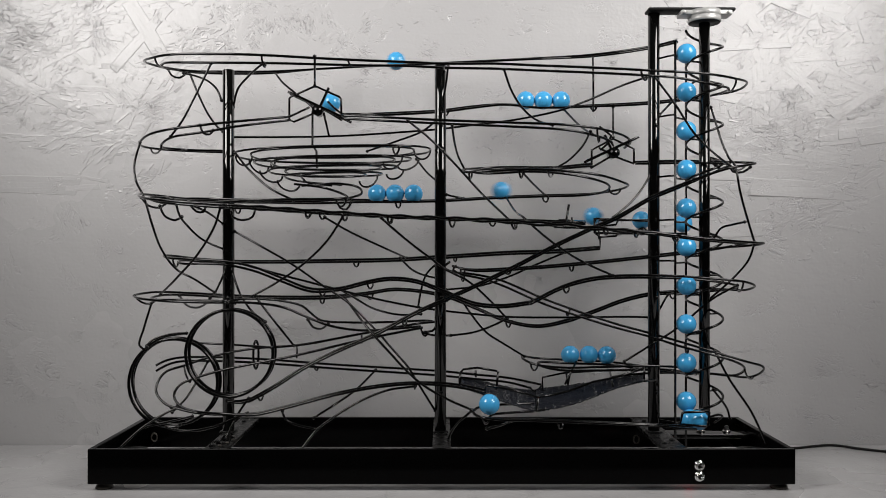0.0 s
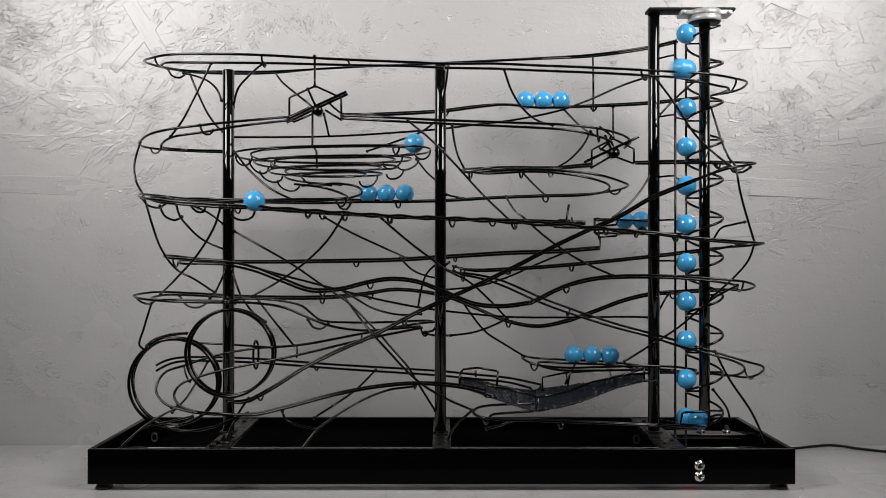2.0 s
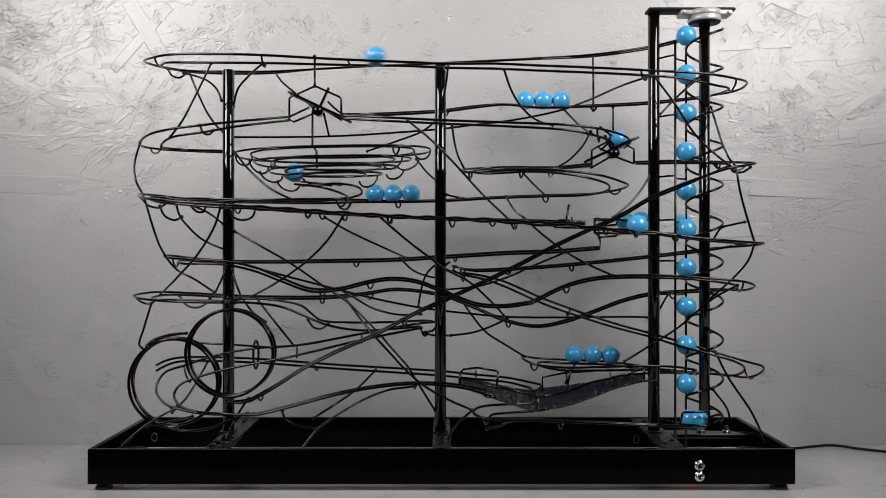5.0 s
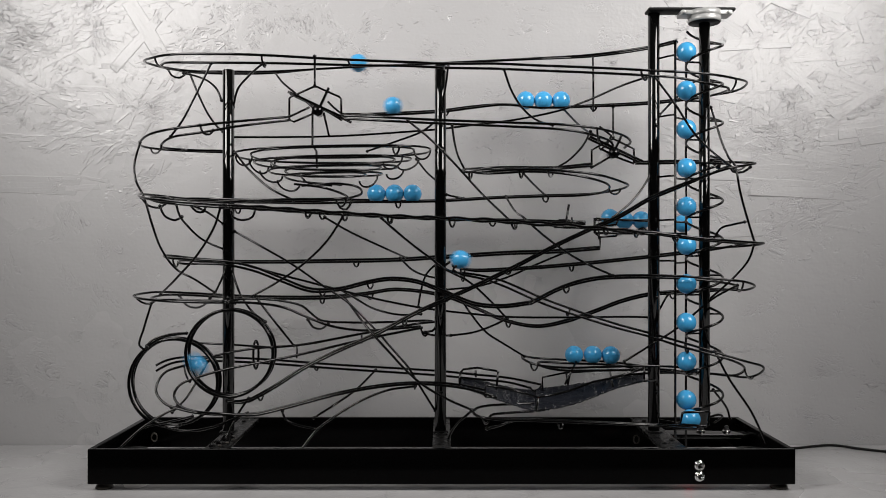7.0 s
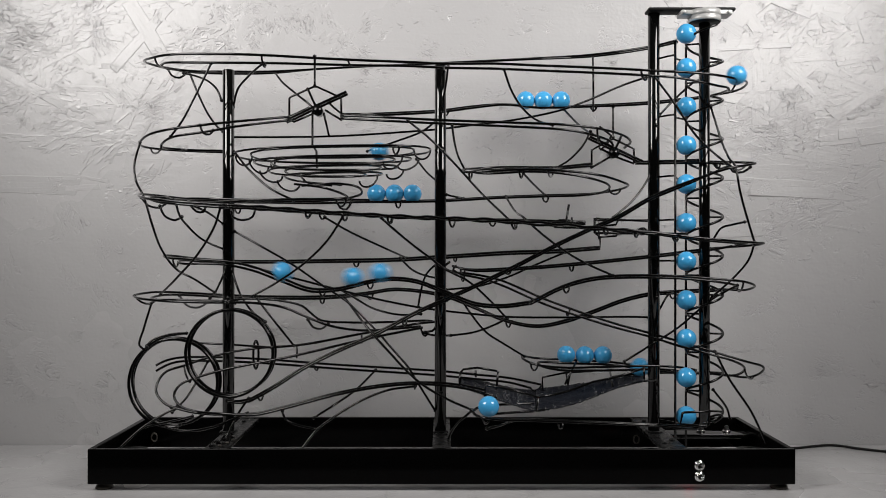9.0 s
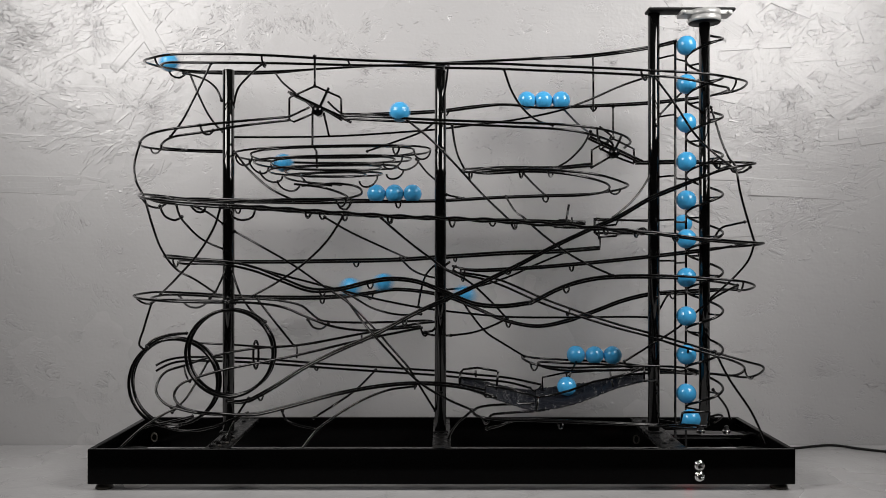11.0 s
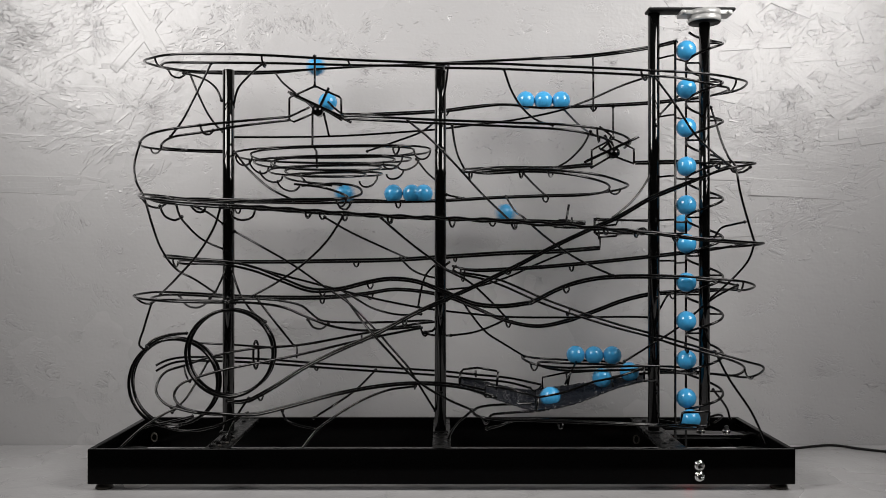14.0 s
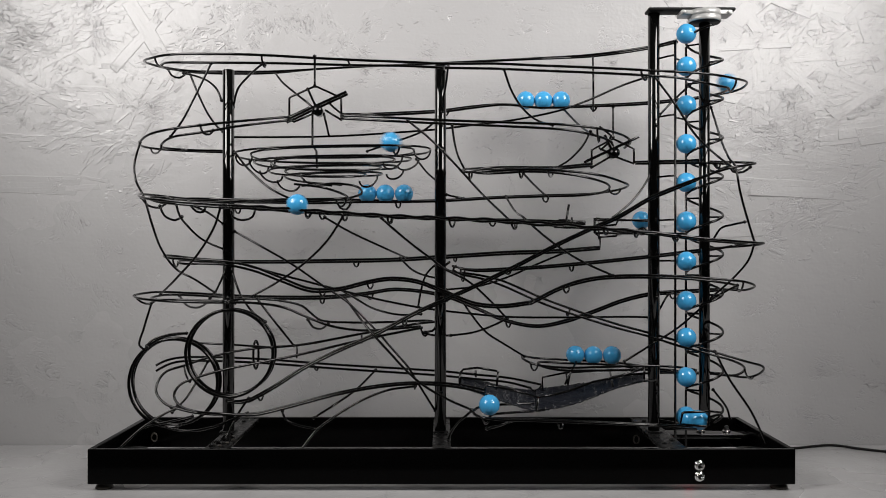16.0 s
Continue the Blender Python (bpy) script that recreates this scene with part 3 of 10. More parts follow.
rod("rail", [(0.2993, 0.1020, 0.1135), (0.3013, 0.1250, 0.1055), (0.2815, 0.1400, 0.1047), (0.2410, 0.1450, 0.1026), (0.2066, 0.1470, 0.0981)], sculpture, RAIL)
rod("rail", [(-0.1148, 0.0620, 0.4079), (-0.0652, 0.0400, 0.4026), (0.0006, 0.0300, 0.3979), (0.0719, 0.0300, 0.3954), (0.1342, 0.0320, 0.3932), (0.1739, 0.0450, 0.3907), (0.2063, 0.0700, 0.3865), (0.2202, 0.0950, 0.3819), (0.2166, 0.1120, 0.3773)], sculpture, RAIL)
rod("rail", [(-0.1165, 0.0760, 0.4068), (-0.0662, 0.0540, 0.4009), (0.0006, 0.0440, 0.3962), (0.0730, 0.0440, 0.3931), (0.1363, 0.0460, 0.3896), (0.1667, 0.0580, 0.3862), (0.1934, 0.0800, 0.3813), (0.1997, 0.0950, 0.3779)], sculpture, RAIL)
rod("rail", [(0.2285, 0.1080, 0.3600), (0.2760, 0.0950, 0.3600), (0.3224, 0.0750, 0.3566), (0.3438, 0.0620, 0.3546), (0.3503, 0.0500, 0.3528), (0.3338, 0.0340, 0.3487), (0.3125, 0.0260, 0.3448), (0.2613, 0.0420, 0.3269), (0.2314, 0.0480, 0.3140), (0.1974, 0.0520, 0.2940), (0.1657, 0.0520, 0.2800), (0.1276, 0.0520, 0.2622), (0.0736, 0.0520, 0.2343), (0.0038, 0.0520, 0.2013), (-0.0279, 0.0520, 0.1873), (-0.0787, 0.0520, 0.1606), (-0.1168, 0.0520, 0.1441), (-0.1549, 0.0520, 0.1251), (-0.1866, 0.0520, 0.1048), (-0.2093, 0.0540, 0.0917), (-0.2193, 0.0560, 0.0869), (-0.2325, 0.0580, 0.0847), (-0.2458, 0.0600, 0.0856)], sculpture, RAIL)
rod("rail", [(0.2253, 0.0940, 0.3566), (0.2724, 0.0820, 0.3560), (0.3046, 0.0700, 0.3548), (0.3232, 0.0580, 0.3523), (0.3167, 0.0480, 0.3482), (0.3059, 0.0440, 0.3434), (0.2652, 0.0560, 0.3253), (0.2348, 0.0620, 0.3123), (0.2003, 0.0660, 0.2919), (0.1681, 0.0660, 0.2778), (0.1295, 0.0660, 0.2597), (0.0747, 0.0660, 0.2314), (0.0039, 0.0660, 0.1979), (-0.0283, 0.0660, 0.1837), (-0.0799, 0.0660, 0.1567), (-0.1185, 0.0660, 0.1399), (-0.1572, 0.0660, 0.1206), (-0.1894, 0.0660, 0.1000), (-0.2123, 0.0680, 0.0868), (-0.2225, 0.0700, 0.0819), (-0.2359, 0.0720, 0.0802), (-0.2491, 0.0730, 0.0813)], sculpture, RAIL)
rod("rail", [(0.1960, 0.1580, 0.2593), (0.1417, 0.1580, 0.2551), (0.0818, 0.1580, 0.2530), (0.0007, 0.1580, 0.2480), (-0.0592, 0.1580, 0.2445), (-0.1298, 0.1580, 0.2431), (-0.2567, 0.1580, 0.2417), (-0.3037, 0.1500, 0.2446), (-0.3289, 0.1300, 0.2483), (-0.3310, 0.1050, 0.2485), (-0.3169, 0.0820, 0.2460), (-0.2866, 0.0680, 0.2449), (-0.2463, 0.0620, 0.2424), (-0.2138, 0.0600, 0.2360), (-0.1818, 0.0600, 0.2232), (-0.1498, 0.0600, 0.2117), (-0.1178, 0.0600, 0.2123), (-0.0858, 0.0600, 0.2200), (-0.0602, 0.0600, 0.2239), (-0.0314, 0.0600, 0.2213), (0.0006, 0.0600, 0.2098), (0.0358, 0.0600, 0.1957), (0.0679, 0.0600, 0.1931), (0.0999, 0.0600, 0.1970)], sculpture, RAIL)
rod("rail", [(0.1935, 0.1440, 0.2565), (0.1399, 0.1440, 0.2523), (0.0807, 0.1440, 0.2502), (0.0007, 0.1440, 0.2454), (-0.0585, 0.1440, 0.2419), (-0.1280, 0.1440, 0.2405), (-0.2533, 0.1440, 0.2398), (-0.2928, 0.1360, 0.2413), (-0.3115, 0.1180, 0.2429), (-0.3127, 0.1000, 0.2412), (-0.3017, 0.0860, 0.2394), (-0.2762, 0.0770, 0.2396), (-0.2496, 0.0750, 0.2383), (-0.2169, 0.0740, 0.2312), (-0.1844, 0.0740, 0.2188), (-0.1520, 0.0740, 0.2078), (-0.1195, 0.0740, 0.2091), (-0.0870, 0.0740, 0.2169), (-0.0610, 0.0740, 0.2208), (-0.0318, 0.0740, 0.2182), (0.0006, 0.0740, 0.2065), (0.0364, 0.0740, 0.1922), (0.0688, 0.0740, 0.1896), (0.1013, 0.0740, 0.1935)], sculpture, RAIL)
rod("rail", [(0.0999, 0.0600, 0.1970), (0.1383, 0.0600, 0.2155), (0.1703, 0.0600, 0.2239), (0.2023, 0.0600, 0.2264), (0.2657, 0.0580, 0.2258), (0.3104, 0.0580, 0.2226), (0.3439, 0.0660, 0.2191), (0.3643, 0.0900, 0.2129), (0.3603, 0.1180, 0.2070), (0.3363, 0.1380, 0.2074), (0.2906, 0.1480, 0.2048), (0.2566, 0.1520, 0.2018), (0.2220, 0.1540, 0.1933), (0.1869, 0.1540, 0.1799), (0.1517, 0.1540, 0.1680), (0.1166, 0.1540, 0.1617), (0.0780, 0.1540, 0.1687), (0.0393, 0.1540, 0.1848), (0.0007, 0.1540, 0.1996), (-0.0590, 0.1540, 0.2073), (-0.0941, 0.1540, 0.2024), (-0.1293, 0.1540, 0.1989), (-0.1574, 0.1540, 0.1975), (-0.2412, 0.1520, 0.1983), (-0.3107, 0.1500, 0.2019), (-0.3487, 0.1380, 0.2039), (-0.3636, 0.1100, 0.2026), (-0.3586, 0.0850, 0.2013), (-0.3425, 0.0620, 0.2001), (-0.3113, 0.0450, 0.1985), (-0.2777, 0.0380, 0.1977), (-0.2397, 0.0360, 0.1972)], sculpture, RAIL)
rod("rail", [(0.1013, 0.0740, 0.1935), (0.1403, 0.0740, 0.2123), (0.1727, 0.0740, 0.2208), (0.2052, 0.0740, 0.2234), (0.2696, 0.0720, 0.2228), (0.3091, 0.0740, 0.2195), (0.3372, 0.0840, 0.2152), (0.3466, 0.0980, 0.2113), (0.3424, 0.1150, 0.2078), (0.3193, 0.1280, 0.2051), (0.2867, 0.1340, 0.2027), (0.2532, 0.1380, 0.1998), (0.2191, 0.1400, 0.1913), (0.1844, 0.1400, 0.1782), (0.1497, 0.1400, 0.1664), (0.1151, 0.1400, 0.1608), (0.0769, 0.1400, 0.1678), (0.0388, 0.1400, 0.1837), (0.0007, 0.1400, 0.1983), (-0.0582, 0.1400, 0.2059), (-0.0929, 0.1400, 0.2010), (-0.1276, 0.1400, 0.1969), (-0.1553, 0.1400, 0.1955), (-0.2380, 0.1380, 0.1963), (-0.3066, 0.1360, 0.1999), (-0.3341, 0.1250, 0.2012), (-0.3430, 0.1050, 0.1996), (-0.3399, 0.0880, 0.1985), (-0.3273, 0.0700, 0.1983), (-0.3028, 0.0580, 0.1990), (-0.2755, 0.0520, 0.1987), (-0.2433, 0.0500, 0.1982)], sculpture, RAIL)
rod("rail", [(-0.2397, 0.0360, 0.1972), (-0.2156, 0.0400, 0.1970), (-0.1799, 0.0500, 0.1913), (-0.1562, 0.0600, 0.1803), (-0.1284, 0.0680, 0.1687), (-0.0933, 0.0720, 0.1632), (-0.0549, 0.0800, 0.1644), (-0.0257, 0.0880, 0.1663)], sculpture, RAIL)
rod("rail", [(-0.2433, 0.0500, 0.1982), (-0.2225, 0.0700, 0.1996), (-0.1874, 0.0900, 0.1958), (-0.1660, 0.1000, 0.1892), (-0.1556, 0.1060, 0.1794), (-0.1454, 0.1100, 0.1717), (-0.1113, 0.1180, 0.1683), (-0.0571, 0.1200, 0.1688), (-0.0163, 0.1180, 0.1703), (-0.0080, 0.1040, 0.1675), (-0.0126, 0.0920, 0.1606), (-0.0224, 0.0860, 0.1599)], sculpture, RAIL)
rod("rail", [(-0.0094, 0.1080, 0.1698), (-0.0291, 0.0920, 0.1692), (-0.0941, 0.0800, 0.1585), (-0.1653, 0.0760, 0.1459), (-0.2178, 0.0780, 0.1417), (-0.2650, 0.0840, 0.1325), (-0.2966, 0.0800, 0.1226), (-0.3201, 0.0720, 0.1139), (-0.3258, 0.0620, 0.0968), (-0.3136, 0.0520, 0.0838), (-0.2927, 0.0460, 0.0773), (-0.2632, 0.0420, 0.0731), (-0.2094, 0.0400, 0.0741), (-0.1780, 0.0400, 0.0810), (-0.1153, 0.0400, 0.0973), (-0.0653, 0.0420, 0.1057), (-0.0277, 0.0440, 0.1079), (0.0101, 0.0440, 0.1061), (0.0479, 0.0460, 0.0994)], sculpture, RAIL)
rod("rail", [(-0.0236, 0.0840, 0.1653), (-0.0927, 0.0660, 0.1528), (-0.1661, 0.0620, 0.1359), (-0.2018, 0.0640, 0.1286), (-0.2473, 0.0660, 0.1193), (-0.2784, 0.0620, 0.1109), (-0.2977, 0.0580, 0.1026), (-0.3028, 0.0540, 0.0917), (-0.2946, 0.0480, 0.0814), (-0.2763, 0.0440, 0.0758), (-0.2382, 0.0300, 0.0754), (-0.2065, 0.0270, 0.0748), (-0.1754, 0.0260, 0.0817), (-0.1136, 0.0260, 0.0978), (-0.0644, 0.0280, 0.1061), (-0.0273, 0.0300, 0.1083), (0.0099, 0.0310, 0.1056), (0.0410, 0.0320, 0.0993), (0.0566, 0.0330, 0.0941)], sculpture, RAIL)
rod("rail", [(-0.3427, 0.1120, 0.1175), (-0.3352, 0.1180, 0.1215), (-0.3222, 0.1240, 0.1248), (-0.2974, 0.1280, 0.1256), (-0.2298, 0.1320, 0.1230), (-0.1276, 0.1400, 0.1144), (-0.0028, 0.1500, 0.1053), (0.0393, 0.1520, 0.1008), (0.0815, 0.1540, 0.0963), (0.1222, 0.1540, 0.0879)], sculpture, RAIL)
rod("rail", [(-0.3380, 0.0980, 0.1128), (-0.3293, 0.1040, 0.1180), (-0.3178, 0.1100, 0.1218), (-0.2934, 0.1140, 0.1227), (-0.2267, 0.1180, 0.1201), (-0.1258, 0.1260, 0.1115), (-0.0028, 0.1360, 0.1018), (0.0387, 0.1380, 0.0974), (0.0804, 0.1400, 0.0929), (0.1081, 0.1400, 0.0860)], sculpture, RAIL)
rod("rail", [(0.1041, 0.0700, 0.0799), (0.0744, 0.0620, 0.0801), (0.0512, 0.0480, 0.0814), (0.0366, 0.0300, 0.0816), (0.0329, 0.0140, 0.0797), (0.0396, 0.0000, 0.0782), (0.0572, -0.0060, 0.0764), (0.0930, -0.0060, 0.0752), (0.1288, -0.0060, 0.0740), (0.1888, -0.0040, 0.0712), (0.2257, 0.0000, 0.0686), (0.2536, 0.0140, 0.0633), (0.2793, 0.0350, 0.0576)], sculpture, RAIL)
rod("rail", [(0.1033, 0.0620, 0.0724), (0.0736, 0.0520, 0.0724), (0.0552, 0.0400, 0.0728), (0.0507, 0.0280, 0.0715), (0.0585, 0.0140, 0.0730), (0.0763, 0.0080, 0.0736), (0.0945, 0.0080, 0.0736), (0.1308, 0.0080, 0.0724), (0.1918, 0.0100, 0.0696), (0.2292, 0.0140, 0.0669), (0.2574, 0.0280, 0.0628), (0.2779, 0.0450, 0.0580)], sculpture, RAIL)
wavy_rod("rail", [(-0.2318, 0.0050, 0.3036), (-0.1710, 0.0030, 0.2999), (-0.1108, 0.0030, 0.2956), (-0.0506, 0.0030, 0.2920), (0.0096, 0.0030, 0.2896), (0.0699, 0.0030, 0.2872), (0.1301, 0.0030, 0.2824), (0.1783, 0.0030, 0.2782), (0.2209, 0.0050, 0.2746), (0.2519, 0.0080, 0.2710)], sculpture, 0.0006, 0.030, 0)
wavy_rod("rail", [(-0.2353, 0.0190, 0.3019), (-0.1737, 0.0170, 0.2981), (-0.1125, 0.0170, 0.2944), (-0.0514, 0.0170, 0.2907), (0.0098, 0.0170, 0.2883), (0.0709, 0.0170, 0.2852), (0.1321, 0.0170, 0.2804), (0.1810, 0.0170, 0.2767), (0.2241, 0.0180, 0.2730), (0.2552, 0.0200, 0.2694)], sculpture, 0.0006, 0.030, 3.1416)

# braces between rails and posts
brace([(0.0042, 0.1500, 0.2061), (0.0462, 0.1500, 0.2110), (0.0812, 0.1500, 0.2222), (0.1162, 0.1500, 0.2376), (0.1512, 0.1500, 0.2523)])
brace([(0.2343, 0.0600, 0.4524), (0.2054, 0.0750, 0.4444), (0.1731, 0.0950, 0.4323), (0.1387, 0.1100, 0.4215), (0.0781, 0.1100, 0.4093), (0.0376, 0.1080, 0.4043), (0.0007, 0.1050, 0.3992), (-0.0563, 0.1050, 0.3945), (-0.1233, 0.1050, 0.3905), (-0.1893, 0.1000, 0.3885), (-0.2468, 0.0950, 0.3878)])
brace([(-0.2346, 0.0800, 0.2395), (-0.1996, 0.0850, 0.2296), (-0.1478, 0.0900, 0.2156), (-0.1221, 0.0950, 0.2087), (-0.0827, 0.1000, 0.1985), (-0.0293, 0.1000, 0.1878), (0.0107, 0.1000, 0.1825), (0.0773, 0.1000, 0.1765), (0.1440, 0.1000, 0.1758), (0.2207, 0.1000, 0.1765), (0.2430, 0.0960, 0.1762)])
brace([(0.2415, 0.0950, 0.1756), (0.2540, 0.1000, 0.1838), (0.2640, 0.1050, 0.1982), (0.2693, 0.1100, 0.2033)])
brace([(-0.1227, 0.1000, 0.2092), (-0.1065, 0.1050, 0.1996), (-0.0839, 0.1150, 0.1855), (-0.0537, 0.1200, 0.1776), (-0.0265, 0.1200, 0.1783)])
brace([(-0.2079, 0.1500, 0.4749), (-0.1950, 0.1300, 0.4590), (-0.1744, 0.1100, 0.4410), (-0.1590, 0.0980, 0.4282), (-0.1519, 0.0950, 0.4217)])
brace([(-0.2587, 0.0900, 0.4301), (-0.2647, 0.0950, 0.4429), (-0.2774, 0.1050, 0.4548), (-0.2951, 0.1200, 0.4639), (-0.3167, 0.1350, 0.4711)])
brace([(-0.2449, 0.0900, 0.4222), (-0.2378, 0.0800, 0.4401), (-0.2202, 0.0600, 0.4524), (-0.2031, 0.0400, 0.4596), (-0.1977, 0.0350, 0.4616)])
brace([(-0.2570, 0.0400, 0.4627), (-0.2733, 0.0400, 0.4295), (-0.2896, 0.0400, 0.3982), (-0.3037, 0.0450, 0.3819)])
brace([(-0.3113, 0.1400, 0.4735), (-0.2980, 0.1300, 0.4460), (-0.2774, 0.1050, 0.4146), (-0.2647, 0.0950, 0.3998), (-0.2574, 0.0900, 0.3938)])
brace([(0.0673, 0.0350, 0.4548), (0.0766, 0.0500, 0.4345), (0.0912, 0.0700, 0.4175), (0.1090, 0.0850, 0.4062), (0.1255, 0.0700, 0.3981)])
brace([(0.1484, 0.1400, 0.4277), (0.1589, 0.1100, 0.4073), (0.1660, 0.0800, 0.3931), (0.1690, 0.0600, 0.3864)])
brace([(0.1846, 0.1450, 0.4954), (0.1791, 0.1100, 0.4558), (0.1862, 0.1500, 0.4280)])
brace([(0.2107, 0.1500, 0.4322), (0.2007, 0.1000, 0.3885)])
brace([(-0.1405, 0.0280, 0.4675), (-0.1501, 0.0920, 0.4476)])
brace([(-0.0389, 0.0400, 0.3988), (-0.0152, 0.0500, 0.3807), (0.0102, 0.0600, 0.3564), (0.0427, 0.0700, 0.3218), (0.0742, 0.0200, 0.2860)])
brace([(-0.0326, 0.1400, 0.3667), (-0.0197, 0.1200, 0.3490), (-0.0080, 0.1000, 0.3372)])
brace([(0.0040, 0.0900, 0.3199), (0.0230, 0.0600, 0.3135)])
brace([(0.0101, 0.0440, 0.3944), (0.0137, 0.0800, 0.3780), (0.0189, 0.1100, 0.3649), (0.0258, 0.1180, 0.3522)])
brace([(-0.0092, 0.0900, 0.4050), (-0.0263, 0.1100, 0.3959), (-0.0577, 0.1300, 0.3870), (-0.0938, 0.1500, 0.3776)])
brace([(0.1653, 0.0500, 0.3883), (0.1624, 0.0900, 0.3760), (0.1510, 0.1250, 0.3631), (0.1393, 0.1400, 0.3563)])
brace([(0.0862, 0.0500, 0.3458), (0.1019, 0.0800, 0.3343), (0.1243, 0.1300, 0.3217)])
brace([(0.0769, 0.1400, 0.3210), (0.0840, 0.1000, 0.3025), (0.0891, 0.0150, 0.2888), (0.1103, 0.0400, 0.2728), (0.1383, 0.0600, 0.2539), (0.1664, 0.0750, 0.2389), (0.1931, 0.0620, 0.2264)])
brace([(0.1927, 0.0600, 0.2923), (0.2184, 0.0750, 0.3124), (0.2371, 0.0850, 0.3360), (0.2468, 0.0900, 0.3562)])
brace([(-0.3509, 0.0820, 0.3802), (-0.3567, 0.0800, 0.3552), (-0.3536, 0.0750, 0.3365), (-0.3386, 0.0600, 0.3147), (-0.3290, 0.0600, 0.2827), (-0.3244, 0.0750, 0.2572), (-0.3097, 0.0800, 0.2343), (-0.2839, 0.0700, 0.2216), (-0.2546, 0.0450, 0.2080)])
brace([(-0.2455, 0.0900, 0.3727), (-0.2225, 0.0700, 0.3477), (-0.1936, 0.0550, 0.3240), (-0.1672, 0.0500, 0.3110)])
brace([(-0.2959, 0.0400, 0.3060), (-0.2952, 0.0500, 0.2939), (-0.2906, 0.0600, 0.2840), (-0.2789, 0.0750, 0.2689), (-0.2653, 0.0850, 0.2604), (-0.2561, 0.0900, 0.2565)])
brace([(-0.2693, 0.0200, 0.3031), (-0.2595, 0.0400, 0.2960), (-0.2568, 0.0900, 0.2855)])
brace([(-0.2435, 0.0900, 0.2770), (-0.2106, 0.0750, 0.2604), (-0.1707, 0.0700, 0.2377), (-0.1384, 0.0700, 0.2151), (-0.1099, 0.0750, 0.1954), (-0.0804, 0.0800, 0.1657), (-0.0549, 0.0800, 0.1369), (-0.0418, 0.0800, 0.1219), (-0.0268, 0.0820, 0.0974), (-0.0092, 0.0880, 0.0681)])
brace([(-0.2391, 0.0100, 0.3008), (-0.2479, 0.0200, 0.2817), (-0.2720, 0.0400, 0.2509), (-0.3034, 0.0600, 0.2219), (-0.3327, 0.1000, 0.2038)])
brace([(-0.1080, 0.0100, 0.2905), (-0.1258, 0.0250, 0.2664), (-0.1538, 0.0450, 0.2414), (-0.1882, 0.0600, 0.2187), (-0.2170, 0.0600, 0.2027)])
brace([(-0.1274, 0.0140, 0.2906), (-0.1028, 0.0400, 0.2753), (-0.0673, 0.0700, 0.2578), (-0.0439, 0.1300, 0.2455)])
brace([(-0.0662, 0.0100, 0.2899), (-0.0577, 0.0200, 0.2817), (-0.0355, 0.0350, 0.2627), (-0.0102, 0.0520, 0.2432), (0.0038, 0.0580, 0.2329), (0.0298, 0.0700, 0.2190), (0.0565, 0.0850, 0.1948), (0.0760, 0.1000, 0.1738)])
brace([(-0.0527, 0.1400, 0.2454), (-0.0367, 0.1200, 0.2313), (-0.0159, 0.0950, 0.2240), (-0.0079, 0.0900, 0.2228)])
brace([(-0.0059, 0.0900, 0.2407), (-0.0193, 0.1000, 0.2272), (-0.0263, 0.1100, 0.2067), (-0.0293, 0.1000, 0.1885)])
brace([(-0.1148, 0.0900, 0.1997), (-0.0853, 0.0550, 0.1680), (-0.0589, 0.0400, 0.1412), (-0.0391, 0.0300, 0.1219), (-0.0215, 0.0220, 0.1083), (0.0037, 0.0140, 0.0950), (0.0309, 0.0080, 0.0839)])
brace([(0.0309, 0.0080, 0.0833), (0.0130, 0.0300, 0.0618), (0.0038, 0.0600, 0.0363)])
brace([(-0.0306, 0.0360, 0.1048), (-0.0587, 0.0360, 0.1011), (-0.0805, 0.0360, 0.0936), (-0.0992, 0.0360, 0.0842), (-0.1211, 0.0360, 0.0705), (-0.1386, 0.0360, 0.0574), (-0.1560, 0.0280, 0.0362)])
brace([(-0.0821, 0.1350, 0.1089), (-0.1027, 0.1000, 0.0905), (-0.1255, 0.0700, 0.0774), (-0.1466, 0.0600, 0.0651)])
brace([(0.0240, 0.1000, 0.1932), (0.0360, 0.1000, 0.1758), (0.0508, 0.1030, 0.1582), (0.0714, 0.1100, 0.1441), (0.0984, 0.1250, 0.1267)])
brace([(0.0092, 0.0900, 0.1555), (0.0371, 0.0950, 0.1590), (0.0640, 0.1000, 0.1685), (0.0740, 0.1000, 0.1738)])
brace([(-0.0224, 0.0880, 0.1584), (-0.0092, 0.0900, 0.1555), (0.0092, 0.0900, 0.1555)])
brace([(-0.2521, 0.0900, 0.2539), (-0.2522, 0.0850, 0.2375), (-0.2548, 0.0800, 0.2245), (-0.2586, 0.0600, 0.2059)])
brace([(-0.2502, 0.0900, 0.2440), (-0.2334, 0.0750, 0.2051), (-0.2204, 0.0750, 0.1856), (-0.2010, 0.0600, 0.1739)])
brace([(-0.2125, 0.0600, 0.2027), (-0.1914, 0.0600, 0.1752), (-0.1707, 0.0700, 0.1459)])
brace([(-0.3234, 0.0400, 0.1963), (-0.3333, 0.0450, 0.1689), (-0.3420, 0.0550, 0.1476), (-0.3367, 0.0600, 0.1419)])
brace([(0.2344, 0.0400, 0.4483), (0.2590, 0.0450, 0.4178), (0.2825, 0.0500, 0.3851), (0.3044, 0.0550, 0.3654), (0.3188, 0.0300, 0.3452)])
brace([(0.2469, 0.0850, 0.4069), (0.2693, 0.0950, 0.4296), (0.2969, 0.1100, 0.4538), (0.3010, 0.0900, 0.4552)])
